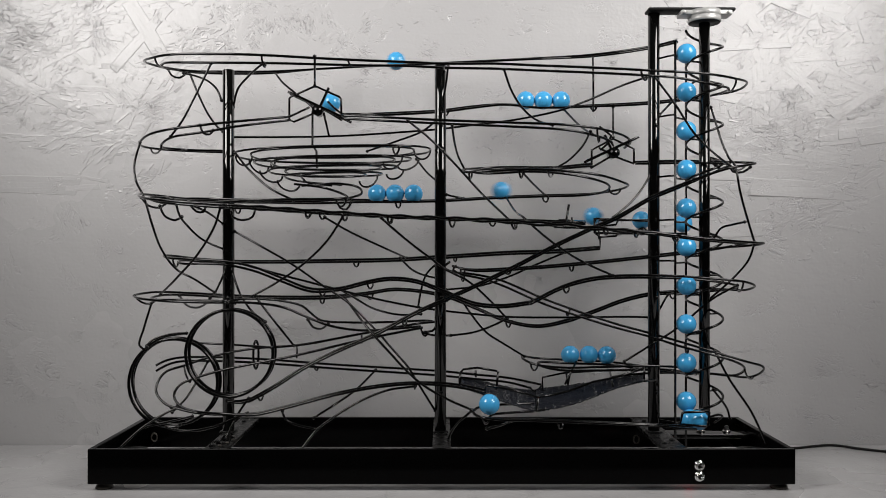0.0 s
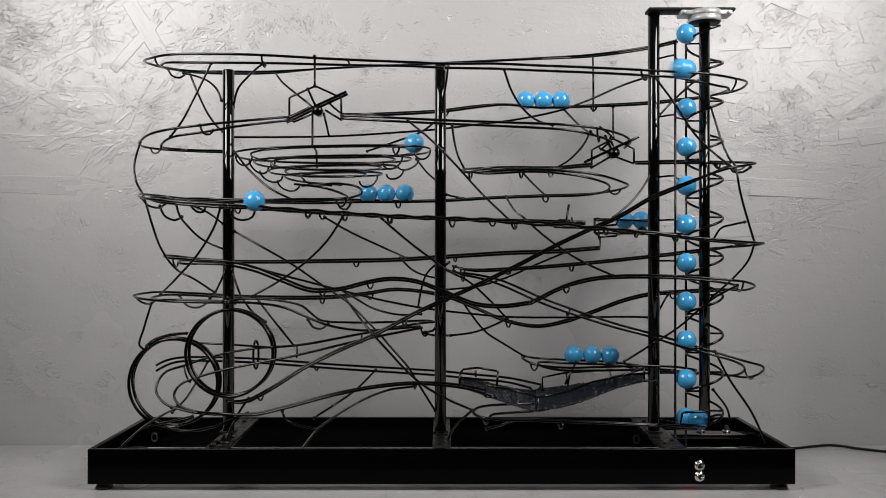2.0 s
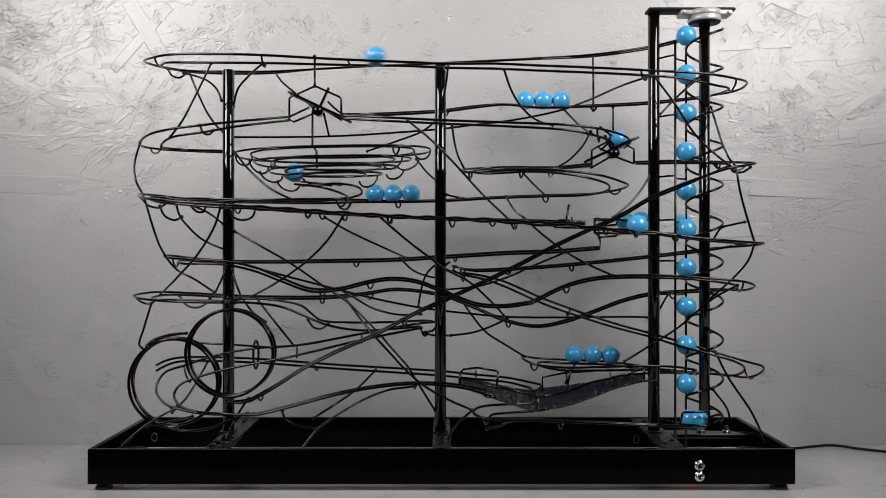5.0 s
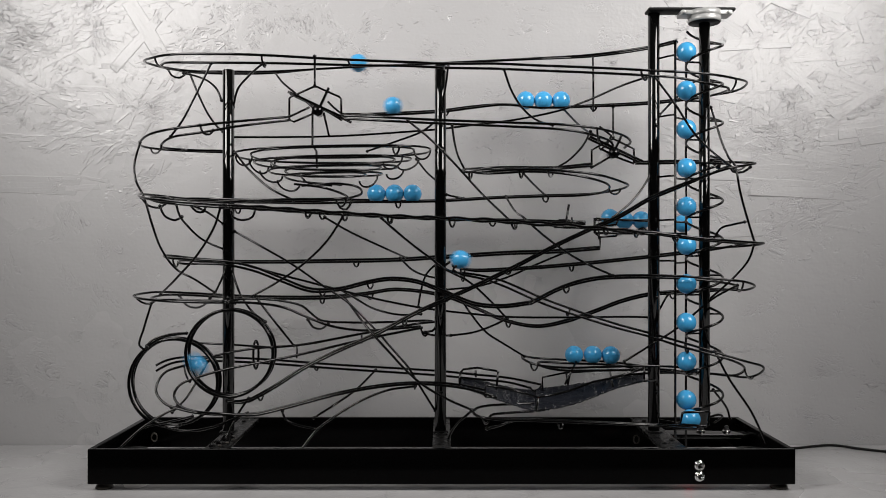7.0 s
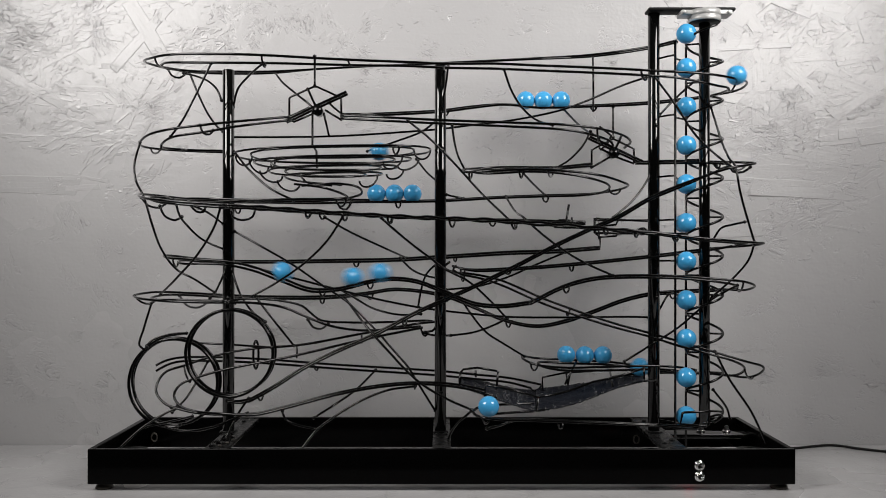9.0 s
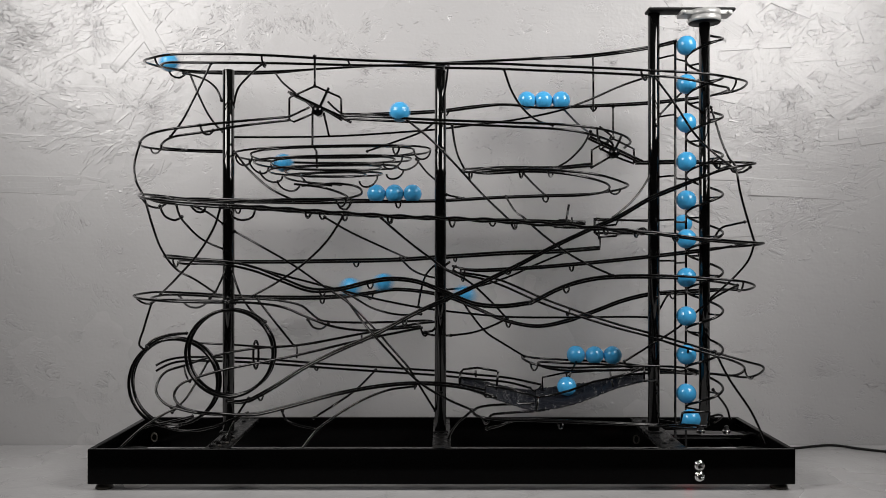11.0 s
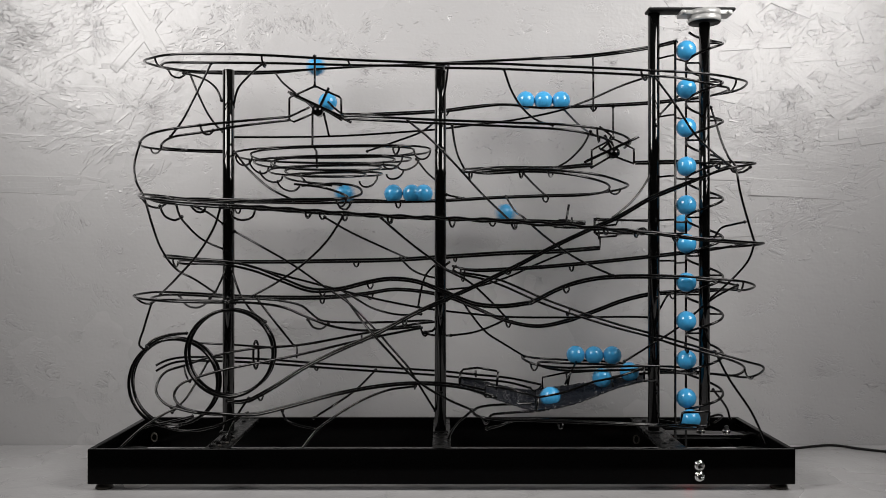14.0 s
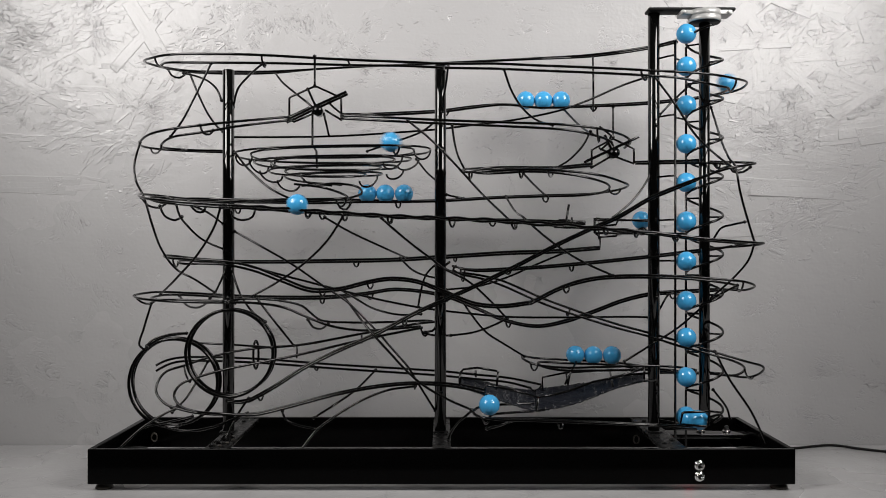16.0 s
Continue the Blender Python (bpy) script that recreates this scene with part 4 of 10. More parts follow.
brace([(0.3113, 0.0850, 0.4213), (0.3149, 0.0800, 0.4042), (0.3188, 0.0700, 0.3800), (0.3239, 0.0600, 0.3596), (0.3258, 0.0450, 0.3491), (0.3297, 0.0400, 0.3198), (0.3390, 0.0450, 0.2918), (0.3490, 0.0500, 0.2647)])
brace([(0.3527, 0.0600, 0.2623), (0.3481, 0.0650, 0.2443), (0.3354, 0.0750, 0.2246), (0.3077, 0.0800, 0.1983)])
brace([(0.3123, 0.0800, 0.2670), (0.3192, 0.0750, 0.2799), (0.3286, 0.0550, 0.2845), (0.3365, 0.0450, 0.2867)])
brace([(0.2482, 0.0900, 0.4076), (0.2468, 0.0900, 0.3892), (0.2477, 0.0880, 0.3560)])
brace([(0.2119, 0.0900, 0.1252), (0.2404, 0.0850, 0.1442), (0.2713, 0.0780, 0.1659), (0.3094, 0.0750, 0.1986), (0.3387, 0.0750, 0.2149)])
brace([(0.3079, 0.0600, 0.1406), (0.3246, 0.0620, 0.1096), (0.3517, 0.0660, 0.0704), (0.3712, 0.0700, 0.0308)])
brace([(0.3139, 0.0850, 0.0930), (0.3323, 0.0950, 0.0714), (0.3454, 0.1200, 0.0518)])
brace([(-0.3560, 0.0300, 0.0370), (-0.3316, 0.0400, 0.0597), (-0.3053, 0.0460, 0.0755), (-0.2946, 0.0480, 0.0801)])
brace([(-0.3402, 0.0700, 0.0528), (-0.2908, 0.0400, 0.0678), (-0.2724, 0.0200, 0.0749)])
brace([(-0.2202, 0.0600, 0.0875), (-0.2330, 0.0600, 0.0683), (-0.2433, 0.0500, 0.0449), (-0.2495, 0.0450, 0.0334)])
brace([(-0.2718, 0.0800, 0.1265), (-0.2807, 0.0700, 0.1071), (-0.2891, 0.0550, 0.0890), (-0.3022, 0.0460, 0.0742)])
brace([(-0.2882, 0.0520, 0.1619), (-0.3066, 0.0500, 0.1608), (-0.3249, 0.0480, 0.1547), (-0.3305, 0.0460, 0.1486)])
brace([(-0.2989, 0.1100, 0.1447), (-0.2527, 0.1000, 0.1438), (-0.1946, 0.0600, 0.1451)])
brace([(-0.2292, 0.0190, 0.3019), (-0.2280, 0.0190, 0.2914), (-0.2170, 0.0190, 0.2878), (-0.2065, 0.0190, 0.2914), (-0.2033, 0.0180, 0.3006)])
brace([(-0.3157, 0.0450, 0.3044), (-0.3107, 0.0450, 0.2937), (-0.2987, 0.0450, 0.2886), (-0.2927, 0.0500, 0.2926)])
brace([(-0.3454, 0.0700, 0.3154), (-0.3376, 0.0700, 0.3063), (-0.3247, 0.0700, 0.3037), (-0.3149, 0.0600, 0.3077)])
brace([(-0.2785, 0.0300, 0.3061), (-0.2704, 0.0300, 0.2974), (-0.2630, 0.0300, 0.2974), (-0.2605, 0.0300, 0.3030)])
brace([(-0.3199, 0.1300, 0.1995), (-0.3057, 0.1100, 0.1898), (-0.2878, 0.0900, 0.1879), (-0.2716, 0.0700, 0.1938), (-0.2610, 0.0500, 0.2020)])
brace([(-0.3604, 0.0900, 0.2017), (-0.3525, 0.0900, 0.1945), (-0.3419, 0.0900, 0.1925), (-0.3353, 0.0900, 0.1971)])
brace([(-0.1197, 0.0500, 0.3116), (-0.1159, 0.0550, 0.3030), (-0.1095, 0.0600, 0.3013), (-0.1037, 0.0600, 0.3096)])
brace([(-0.3376, 0.1400, 0.4776), (-0.3327, 0.1400, 0.4693), (-0.3230, 0.1400, 0.4665), (-0.3162, 0.1450, 0.4731)])
brace([(-0.2673, 0.0320, 0.3926), (-0.2641, 0.0340, 0.3842), (-0.2589, 0.0400, 0.3837), (-0.2567, 0.0460, 0.3890)])
brace([(0.0058, 0.0600, 0.4633), (0.0033, 0.0750, 0.4457), (0.0000, 0.0840, 0.4277), (-0.0007, 0.0840, 0.4159)])
brace([(-0.1530, 0.0600, 0.1765), (-0.1488, 0.0700, 0.1672), (-0.1412, 0.0850, 0.1639), (-0.1360, 0.1050, 0.1681)])
brace([(-0.1761, 0.0300, 0.0785), (-0.1734, 0.0320, 0.0694), (-0.1613, 0.0340, 0.0628), (-0.1386, 0.0360, 0.0574)])
brace([(0.0479, 0.0200, 0.0614), (0.0613, 0.0100, 0.0671), (0.0730, 0.0050, 0.0730)])
brace([(0.3232, 0.0580, 0.3523), (0.3267, 0.0550, 0.3437), (0.3364, 0.0500, 0.3427), (0.3417, 0.0420, 0.3476)])
brace([(0.3098, 0.0720, 0.3550), (0.3127, 0.0650, 0.3485), (0.3171, 0.0550, 0.3476)])

# funnel: a flattened spiral of two rails that narrows downwards
rod("rail", [(-0.1829, 0.1585, 0.3705), (-0.1256, 0.1620, 0.3712), (-0.0756, 0.1586, 0.3718), (-0.0426, 0.1474, 0.3724), (-0.0212, 0.1266, 0.3728), (-0.0147, 0.0903, 0.3730), (-0.0236, 0.0594, 0.3723), (-0.0468, 0.0404, 0.3713), (-0.0810, 0.0308, 0.3705), (-0.1395, 0.0286, 0.3693), (-0.1861, 0.0334, 0.3684), (-0.2177, 0.0455, 0.3674), (-0.2378, 0.0666, 0.3666), (-0.2432, 0.1020, 0.3658), (-0.2342, 0.1299, 0.3652), (-0.2124, 0.1472, 0.3649), (-0.1809, 0.1558, 0.3644), (-0.1272, 0.1573, 0.3641), (-0.0869, 0.1524, 0.3637), (-0.0591, 0.1404, 0.3633), (-0.0417, 0.1199, 0.3628), (-0.0378, 0.0863, 0.3623), (-0.0465, 0.0611, 0.3616)], sculpture, RAIL * 0.88)
rod("rail", [(-0.0465, 0.0611, 0.3616), (-0.0666, 0.0453, 0.3609), (-0.0953, 0.0378, 0.3602), (-0.1433, 0.0368, 0.3593), (-0.1777, 0.0419, 0.3585), (-0.2020, 0.0537, 0.3578), (-0.2168, 0.0736, 0.3572), (-0.2194, 0.1050, 0.3566), (-0.2106, 0.1279, 0.3561), (-0.1916, 0.1420, 0.3556), (-0.1648, 0.1486, 0.3551), (-0.1208, 0.1491, 0.3547), (-0.0905, 0.1439, 0.3543), (-0.0688, 0.1324, 0.3539), (-0.0559, 0.1133, 0.3534), (-0.0542, 0.0841, 0.3528), (-0.0629, 0.0634, 0.3520), (-0.0808, 0.0507, 0.3513), (-0.1055, 0.0451, 0.3505), (-0.1451, 0.0451, 0.3496), (-0.1718, 0.0502, 0.3488), (-0.1910, 0.0614, 0.3480), (-0.2021, 0.0796, 0.3473)], sculpture, RAIL * 0.88)
rod("rail", [(-0.2021, 0.0796, 0.3473), (-0.2030, 0.1064, 0.3467), (-0.1947, 0.1250, 0.3465), (-0.1783, 0.1364, 0.3462), (-0.1561, 0.1411, 0.3460), (-0.1216, 0.1408, 0.3458), (-0.0987, 0.1357, 0.3457), (-0.0821, 0.1249, 0.3453), (-0.0728, 0.1076, 0.3451), (-0.0725, 0.0835, 0.3447), (-0.0804, 0.0671, 0.3443), (-0.0953, 0.0576, 0.3438), (-0.1148, 0.0544, 0.3433), (-0.1438, 0.0556, 0.3427), (-0.1627, 0.0608, 0.3421), (-0.1766, 0.0707, 0.3416), (-0.1842, 0.0858, 0.3412), (-0.1843, 0.1049, 0.3402), (-0.1784, 0.1177, 0.3388), (-0.1669, 0.1251, 0.3375), (-0.1531, 0.1268, 0.3362), (-0.1344, 0.1251, 0.3348), (-0.1218, 0.1202, 0.3334)], sculpture, RAIL * 0.88)
rod("rail", [(-0.1794, 0.1398, 0.3683), (-0.1256, 0.1430, 0.3688), (-0.0791, 0.1399, 0.3696), (-0.0522, 0.1309, 0.3704), (-0.0381, 0.1175, 0.3714), (-0.0339, 0.0908, 0.3724), (-0.0395, 0.0700, 0.3723), (-0.0552, 0.0575, 0.3720), (-0.0837, 0.0496, 0.3715), (-0.1391, 0.0476, 0.3705), (-0.1820, 0.0519, 0.3694), (-0.2075, 0.0616, 0.3681), (-0.2206, 0.0751, 0.3667), (-0.2240, 0.1010, 0.3652), (-0.2185, 0.1189, 0.3640), (-0.2042, 0.1301, 0.3629), (-0.1783, 0.1369, 0.3621), (-0.1278, 0.1383, 0.3617), (-0.0917, 0.1340, 0.3615), (-0.0701, 0.1248, 0.3615), (-0.0593, 0.1123, 0.3616), (-0.0569, 0.0877, 0.3617), (-0.0621, 0.0723, 0.3618)], sculpture, RAIL * 0.88)
rod("rail", [(-0.0621, 0.0723, 0.3618), (-0.0747, 0.0625, 0.3617), (-0.0977, 0.0567, 0.3613), (-0.1425, 0.0558, 0.3605), (-0.1724, 0.0601, 0.3596), (-0.1901, 0.0686, 0.3585), (-0.1987, 0.0801, 0.3572), (-0.2003, 0.1030, 0.3559), (-0.1954, 0.1162, 0.3547), (-0.1838, 0.1247, 0.3536), (-0.1627, 0.1297, 0.3528), (-0.1220, 0.1301, 0.3523), (-0.0964, 0.1258, 0.3522), (-0.0813, 0.1180, 0.3521), (-0.0742, 0.1076, 0.3522), (-0.0732, 0.0866, 0.3523), (-0.0777, 0.0755, 0.3523), (-0.0882, 0.0682, 0.3521), (-0.1073, 0.0641, 0.3516), (-0.1436, 0.0640, 0.3508), (-0.1653, 0.0681, 0.3497), (-0.1778, 0.0752, 0.3485), (-0.1835, 0.0846, 0.3472)], sculpture, RAIL * 0.88)
rod("rail", [(-0.1835, 0.0846, 0.3472), (-0.1840, 0.1035, 0.3459), (-0.1801, 0.1128, 0.3450), (-0.1710, 0.1188, 0.3442), (-0.1545, 0.1222, 0.3437), (-0.1234, 0.1219, 0.3434), (-0.1059, 0.1180, 0.3435), (-0.0960, 0.1118, 0.3437), (-0.0916, 0.1035, 0.3440), (-0.0914, 0.0868, 0.3444), (-0.0946, 0.0798, 0.3446), (-0.1016, 0.0756, 0.3446), (-0.1155, 0.0734, 0.3444), (-0.1411, 0.0744, 0.3438), (-0.1548, 0.0781, 0.3431), (-0.1622, 0.0833, 0.3421), (-0.1653, 0.0894, 0.3410), (-0.1653, 0.1016, 0.3393), (-0.1638, 0.1054, 0.3373), (-0.1610, 0.1070, 0.3354), (-0.1534, 0.1078, 0.3338), (-0.1387, 0.1066, 0.3324), (-0.1316, 0.1039, 0.3314)], sculpture, RAIL * 0.88)

# two upright rings: each a pair of rails that the ball loops through
def ring(cx, cz, y0, y1, radius, start):
    for dy in (0.0, 0.013):
        turn = [Vector((cx + radius * math.cos(start - k * math.tau / 72), y0 + dy + (y1 - y0) * k / 72, cz + radius * math.sin(start - k * math.tau / 72))) for k in range(73)]
        part("ring", tube(bmesh.new(), turn, 0.0019), ROD, sculpture, "black steel loop of the double looping")


ring(-0.2420, 0.1387, 0.052, 0.066, 0.0486, radians(-52))
ring(-0.3098, 0.1032, 0.066, 0.080, 0.0498, radians(-80))
rod("rail", [(-0.2882, 0.0520, 0.1619), (-0.3149, 0.0560, 0.1571), (-0.3386, 0.0600, 0.1419), (-0.3522, 0.0640, 0.1189), (-0.3537, 0.0680, 0.0958), (-0.3407, 0.0660, 0.0704), (-0.3162, 0.0600, 0.0561), (-0.2882, 0.0520, 0.0521), (-0.2546, 0.0450, 0.0586), (-0.2156, 0.0400, 0.0753)], sculpture, RAIL)
part("loop_gate", tube(bmesh.new(), [Vector((-0.2207 + 0.0022 * math.cos(k * math.tau / 40), 0.10 + 0.004 * math.cos(k * math.tau / 40), 0.1318 + 0.0165 * math.sin(k * math.tau / 40))) for k in range(40)], 0.0014, close=True), ROD, sculpture, "upright wire ring round the track")

# wire cages and stands of the two flip switches
part("cage", tube(bmesh.new(), [(-0.1804, 0.0950, 0.4084), (-0.1804, 0.0950, 0.4330), (-0.1791, 0.0950, 0.4349), (-0.1519, 0.0950, 0.4469), (-0.1479, 0.0950, 0.4469), (-0.1214, 0.0950, 0.4349), (-0.1194, 0.0950, 0.4323), (-0.1194, 0.0950, 0.4084)], 0.0013), ROD, sculpture)
part("cage", tube(bmesh.new(), [(0.1745, 0.0950, 0.3553), (0.1745, 0.0950, 0.3726), (0.1844, 0.0950, 0.3779), (0.1997, 0.0950, 0.3859), (0.2163, 0.0950, 0.3779), (0.2242, 0.0950, 0.3739), (0.2242, 0.0950, 0.3573)], 0.0013), ROD, sculpture)
part("stand", tube(bmesh.new(), [(-0.1525, 0.0900, 0.4175), (-0.1525, 0.0900, 0.3779), (-0.1478, 0.0900, 0.3707), (-0.1472, 0.0900, 0.3509)], 0.0013), ROD, sculpture)
part("stand", tube(bmesh.new(), [(-0.1393, 0.0900, 0.4156), (-0.1352, 0.1040, 0.3910)], 0.0013), ROD, sculpture)
part("stand", tube(bmesh.new(), [(-0.1792, 0.0880, 0.4106), (-0.1555, 0.0880, 0.4218)], 0.0013), ROD, sculpture)
part("stand", tube(bmesh.new(), [(-0.1774, 0.0780, 0.4058), (-0.1721, 0.0780, 0.4032), (-0.1484, 0.0850, 0.4148)], 0.0013), ROD, sculpture)
part("stand", tube(bmesh.new(), [(-0.1386, 0.0950, 0.4197), (-0.1191, 0.0980, 0.4082), (-0.1158, 0.0980, 0.4115)], 0.0013), ROD, sculpture)
part("stand", tube(bmesh.new(), [(-0.1365, 0.1040, 0.4312), (-0.1298, 0.1040, 0.4245), (-0.1225, 0.1100, 0.4188)], 0.0013), ROD, sculpture)
part("stand", tube(bmesh.new(), [(0.1740, 0.1000, 0.3518), (0.1991, 0.0920, 0.3663)], 0.0013), ROD, sculpture)
part("stand", tube(bmesh.new(), [(0.2030, 0.0950, 0.3646), (0.2249, 0.0980, 0.3570)], 0.0013), ROD, sculpture)
part("stand", tube(bmesh.new(), [(0.1761, 0.0500, 0.3933), (0.1971, 0.0920, 0.3894), (0.1925, 0.0920, 0.3795), (0.1839, 0.0920, 0.3722)], 0.0013), ROD, sculpture)
part("stand", tube(bmesh.new(), [(0.1825, 0.0920, 0.3749), (0.1991, 0.0920, 0.3663)], 0.0013), ROD, sculpture)

# net trough

def net_panel(front, back, sag, rows, cols, parent):
    """Slack netting between two edge wires, knotted of thin cords."""
    bm = bmesh.new()
    a, b = spline(front, 0.003), spline(back, 0.003)
    def at(u, v):
        p, q = a[min(int(u * (len(a) - 1)), len(a) - 1)], b[min(int(u * (len(b) - 1)), len(b) - 1)]
        w = p.lerp(q, v)
        w.z -= sag * 4 * v * (1 - v)
        return w
    rng = random.Random(4)
    for i in range(cols + 1):
        tube(bm, [at(i / cols, k / 8) + Vector((rng.uniform(-1, 1), 0, rng.uniform(-1, 1))) * 0.0006 for k in range(9)], 0.0008, 4)
    for k in range(rows + 1):
        tube(bm, [at(i / (cols * 2), k / rows) + Vector((0, 0, 0.0007 * ((i + k) % 2) + rng.uniform(-1, 1) * 0.0006)) for i in range(cols * 2 + 1)], 0.0011, 4)
    return part("netting", bm, NET, parent, "slack black netting of the trough")


net_panel([(0.0194, 0.0400, 0.1042), (0.0476, 0.0400, 0.0942), (0.0758, 0.0400, 0.0841), (0.1028, 0.0400, 0.0766)], [(0.0196, 0.1500, 0.0976), (0.0602, 0.1500, 0.0892), (0.0847, 0.1500, 0.0836), (0.1162, 0.1500, 0.0794)], 0.004, 26, 18, sculpture)
net_panel([(0.1041, 0.0400, 0.0766), (0.1354, 0.0400, 0.0822), (0.1605, 0.0400, 0.0898), (0.1918, 0.0400, 0.1023), (0.2232, 0.0400, 0.1111)], [(0.1162, 0.1500, 0.0822), (0.1512, 0.1500, 0.0864), (0.1932, 0.1500, 0.0920), (0.2492, 0.1500, 0.1004)], 0.003, 26, 26, sculpture)
part("gate", tube(bmesh.new(), [(0.2625, 0.0370, 0.0628), (0.2648, 0.0370, 0.0750), (0.2670, 0.0370, 0.0758), (0.2935, 0.0370, 0.0768), (0.2950, 0.0380, 0.0755), (0.2936, 0.0400, 0.0610), (0.2915, 0.0390, 0.0598)], 0.0014, close=True), ROD, sculpture, "black wire gate before the foot of the lift")
part("stand", tube(bmesh.new(), spline([(0.2950, 0.0400, 0.0700), (0.3080, 0.0480, 0.0712), (0.3170, 0.0620, 0.0660), (0.3120, 0.0740, 0.0570)]), 0.0013), ROD, sculpture)
part("stand", tube(bmesh.new(), [(0.1074, 0.0420, 0.0919), (0.1263, 0.0420, 0.0951), (0.1420, 0.0420, 0.0995), (0.1671, 0.0420, 0.1089), (0.1922, 0.0420, 0.1139), (0.2236, 0.0420, 0.1240)], 0.0013), ROD, sculpture)
part("stand", tube(bmesh.new(), [(0.0198, 0.0600, 0.1163), (0.0230, 0.0600, 0.1202), (0.0390, 0.0600, 0.1221), (0.0615, 0.0600, 0.1182)], 0.0013), ROD, sculpture)
part("stand", tube(bmesh.new(), [(0.0627, 0.0600, 0.1176), (0.0602, 0.0600, 0.0971)], 0.0013), ROD, sculpture)
part("stand", tube(bmesh.new(), [(0.0198, 0.0600, 0.1163), (0.0186, 0.0600, 0.0997)], 0.0013), ROD, sculpture)
part("stand", tube(bmesh.new(), [(0.0371, 0.0600, 0.1189), (0.0371, 0.0600, 0.1112)], 0.0013), ROD, sculpture)
part("stand", tube(bmesh.new(), [(0.0459, 0.0300, 0.0946), (0.0471, 0.0300, 0.1070), (0.0750, 0.0300, 0.1021), (0.1061, 0.0300, 0.0934)], 0.0013), ROD, sculpture)
part("stand", tube(bmesh.new(), [(0.0459, 0.0300, 0.0946), (0.0595, 0.0300, 0.0934)], 0.0013), ROD, sculpture)
part("stand", tube(bmesh.new(), [(0.1057, 0.0380, 0.0920), (0.1038, 0.0380, 0.0782), (0.1132, 0.0380, 0.0782)], 0.0013), ROD, sculpture)
part("stand", tube(bmesh.new(), [(0.1220, 0.1400, 0.0825), (0.1220, 0.1400, 0.0991), (0.1497, 0.1400, 0.1047), (0.2052, 0.1400, 0.1081), (0.2537, 0.1400, 0.1081)], 0.0013), ROD, sculpture)
part("stand", tube(bmesh.new(), [(0.2013, 0.1200, 0.1076), (0.1927, 0.0600, 0.0984)], 0.0013), ROD, sculpture)
part("stand", tube(bmesh.new(), [(0.1511, 0.1400, 0.1047), (0.1503, 0.1200, 0.0940), (0.1537, 0.1200, 0.1110)], 0.0013), ROD, sculpture)
part("stand", tube(bmesh.new(), [(0.2236, 0.0420, 0.1252), (0.2236, 0.0420, 0.1095), (0.2407, 0.0600, 0.1080)], 0.0013), ROD, sculpture)
part("stand", tube(bmesh.new(), [(0.1636, 0.1400, 0.1185), (0.1469, 0.1200, 0.0940)], 0.0013), ROD, sculpture)

# U-shaped ties under the rails

def tie(a, b, drop=0.007):
    a, b = Vector(a), Vector(b)
    half = (b - a) / 2
    mid = a + half
    path = [mid - half * math.cos(k * math.pi / 12) + Vector((0, 0, -drop * math.sin(k * math.pi / 12))) for k in range(13)]
    part("tie", tube(bmesh.new(), path, 0.0012, 6), ROD, sculpture)


tie((-0.1985, 0.0271, 0.4687), (-0.1972, 0.0420, 0.4632), 0.0076)
tie((-0.3232, 0.0512, 0.4716), (-0.3247, 0.0800, 0.4702), 0.0057)
tie((0.0006, 0.0270, 0.4593), (0.0061, 0.1420, 0.4846), 0.0076)
tie((0.2172, 0.0280, 0.4525), (0.2268, 0.0420, 0.4495), 0.0076)
tie((0.3322, 0.0595, 0.4489), (0.3323, 0.0850, 0.4430), 0.0066)
tie((-0.1039, 0.0270, 0.4637), (-0.1004, 0.0410, 0.4607), 0.0029)
tie((0.0007, 0.1580, 0.4300), (0.0064, 0.1453, 0.4265), 0.0057)
tie((0.1844, 0.1600, 0.4360), (0.1894, 0.1465, 0.4326), 0.0057)
tie((-0.3517, 0.1211, 0.3785), (-0.3241, 0.0760, 0.3769), 0.0086)
tie((-0.1096, 0.0586, 0.3145), (-0.1221, 0.0740, 0.3143), 0.0095)
tie((-0.3061, 0.1510, 0.3138), (-0.2825, 0.0850, 0.3130), 0.0095)
tie((-0.1730, 0.1638, 0.3038), (-0.1651, 0.1498, 0.3012), 0.0076)
tie((-0.0695, 0.1640, 0.2981), (-0.0637, 0.1500, 0.2959), 0.0076)
tie((-0.2610, 0.1610, 0.3111), (-0.2499, 0.1472, 0.3080), 0.0086)
tie((0.0578, 0.1640, 0.2938), (0.0651, 0.1500, 0.2918), 0.0076)
tie((0.0894, 0.1641, 0.2932), (0.0917, 0.1500, 0.2911), 0.0086)
tie((0.1170, 0.0430, 0.3442), (0.1351, 0.1340, 0.3544), 0.0086)
tie((0.0295, 0.0620, 0.3437), (0.0337, 0.0900, 0.3469), 0.0086)
tie((0.0849, 0.0432, 0.3446), (0.0900, 0.0570, 0.3434), 0.0076)
tie((0.2139, 0.1235, 0.3290), (0.1968, 0.1040, 0.3281), 0.0066)
tie((0.1234, 0.1520, 0.3231), (0.1290, 0.1374, 0.3210), 0.0076)
tie((-0.0583, 0.1420, 0.3155), (-0.0514, 0.1285, 0.3135), 0.0076)
tie((-0.0583, 0.1420, 0.3155), (-0.0514, 0.1285, 0.3135), 0.0076)
tie((-0.1319, 0.0030, 0.2971), (-0.1278, 0.0170, 0.2953), 0.0076)
tie((0.0066, 0.0030, 0.2897), (0.0128, 0.0170, 0.2881), 0.0086)
tie((-0.1078, 0.0030, 0.2955), (-0.1034, 0.0170, 0.2939), 0.0076)
tie((-0.0596, 0.0030, 0.2926), (-0.0544, 0.0170, 0.2909), 0.0076)
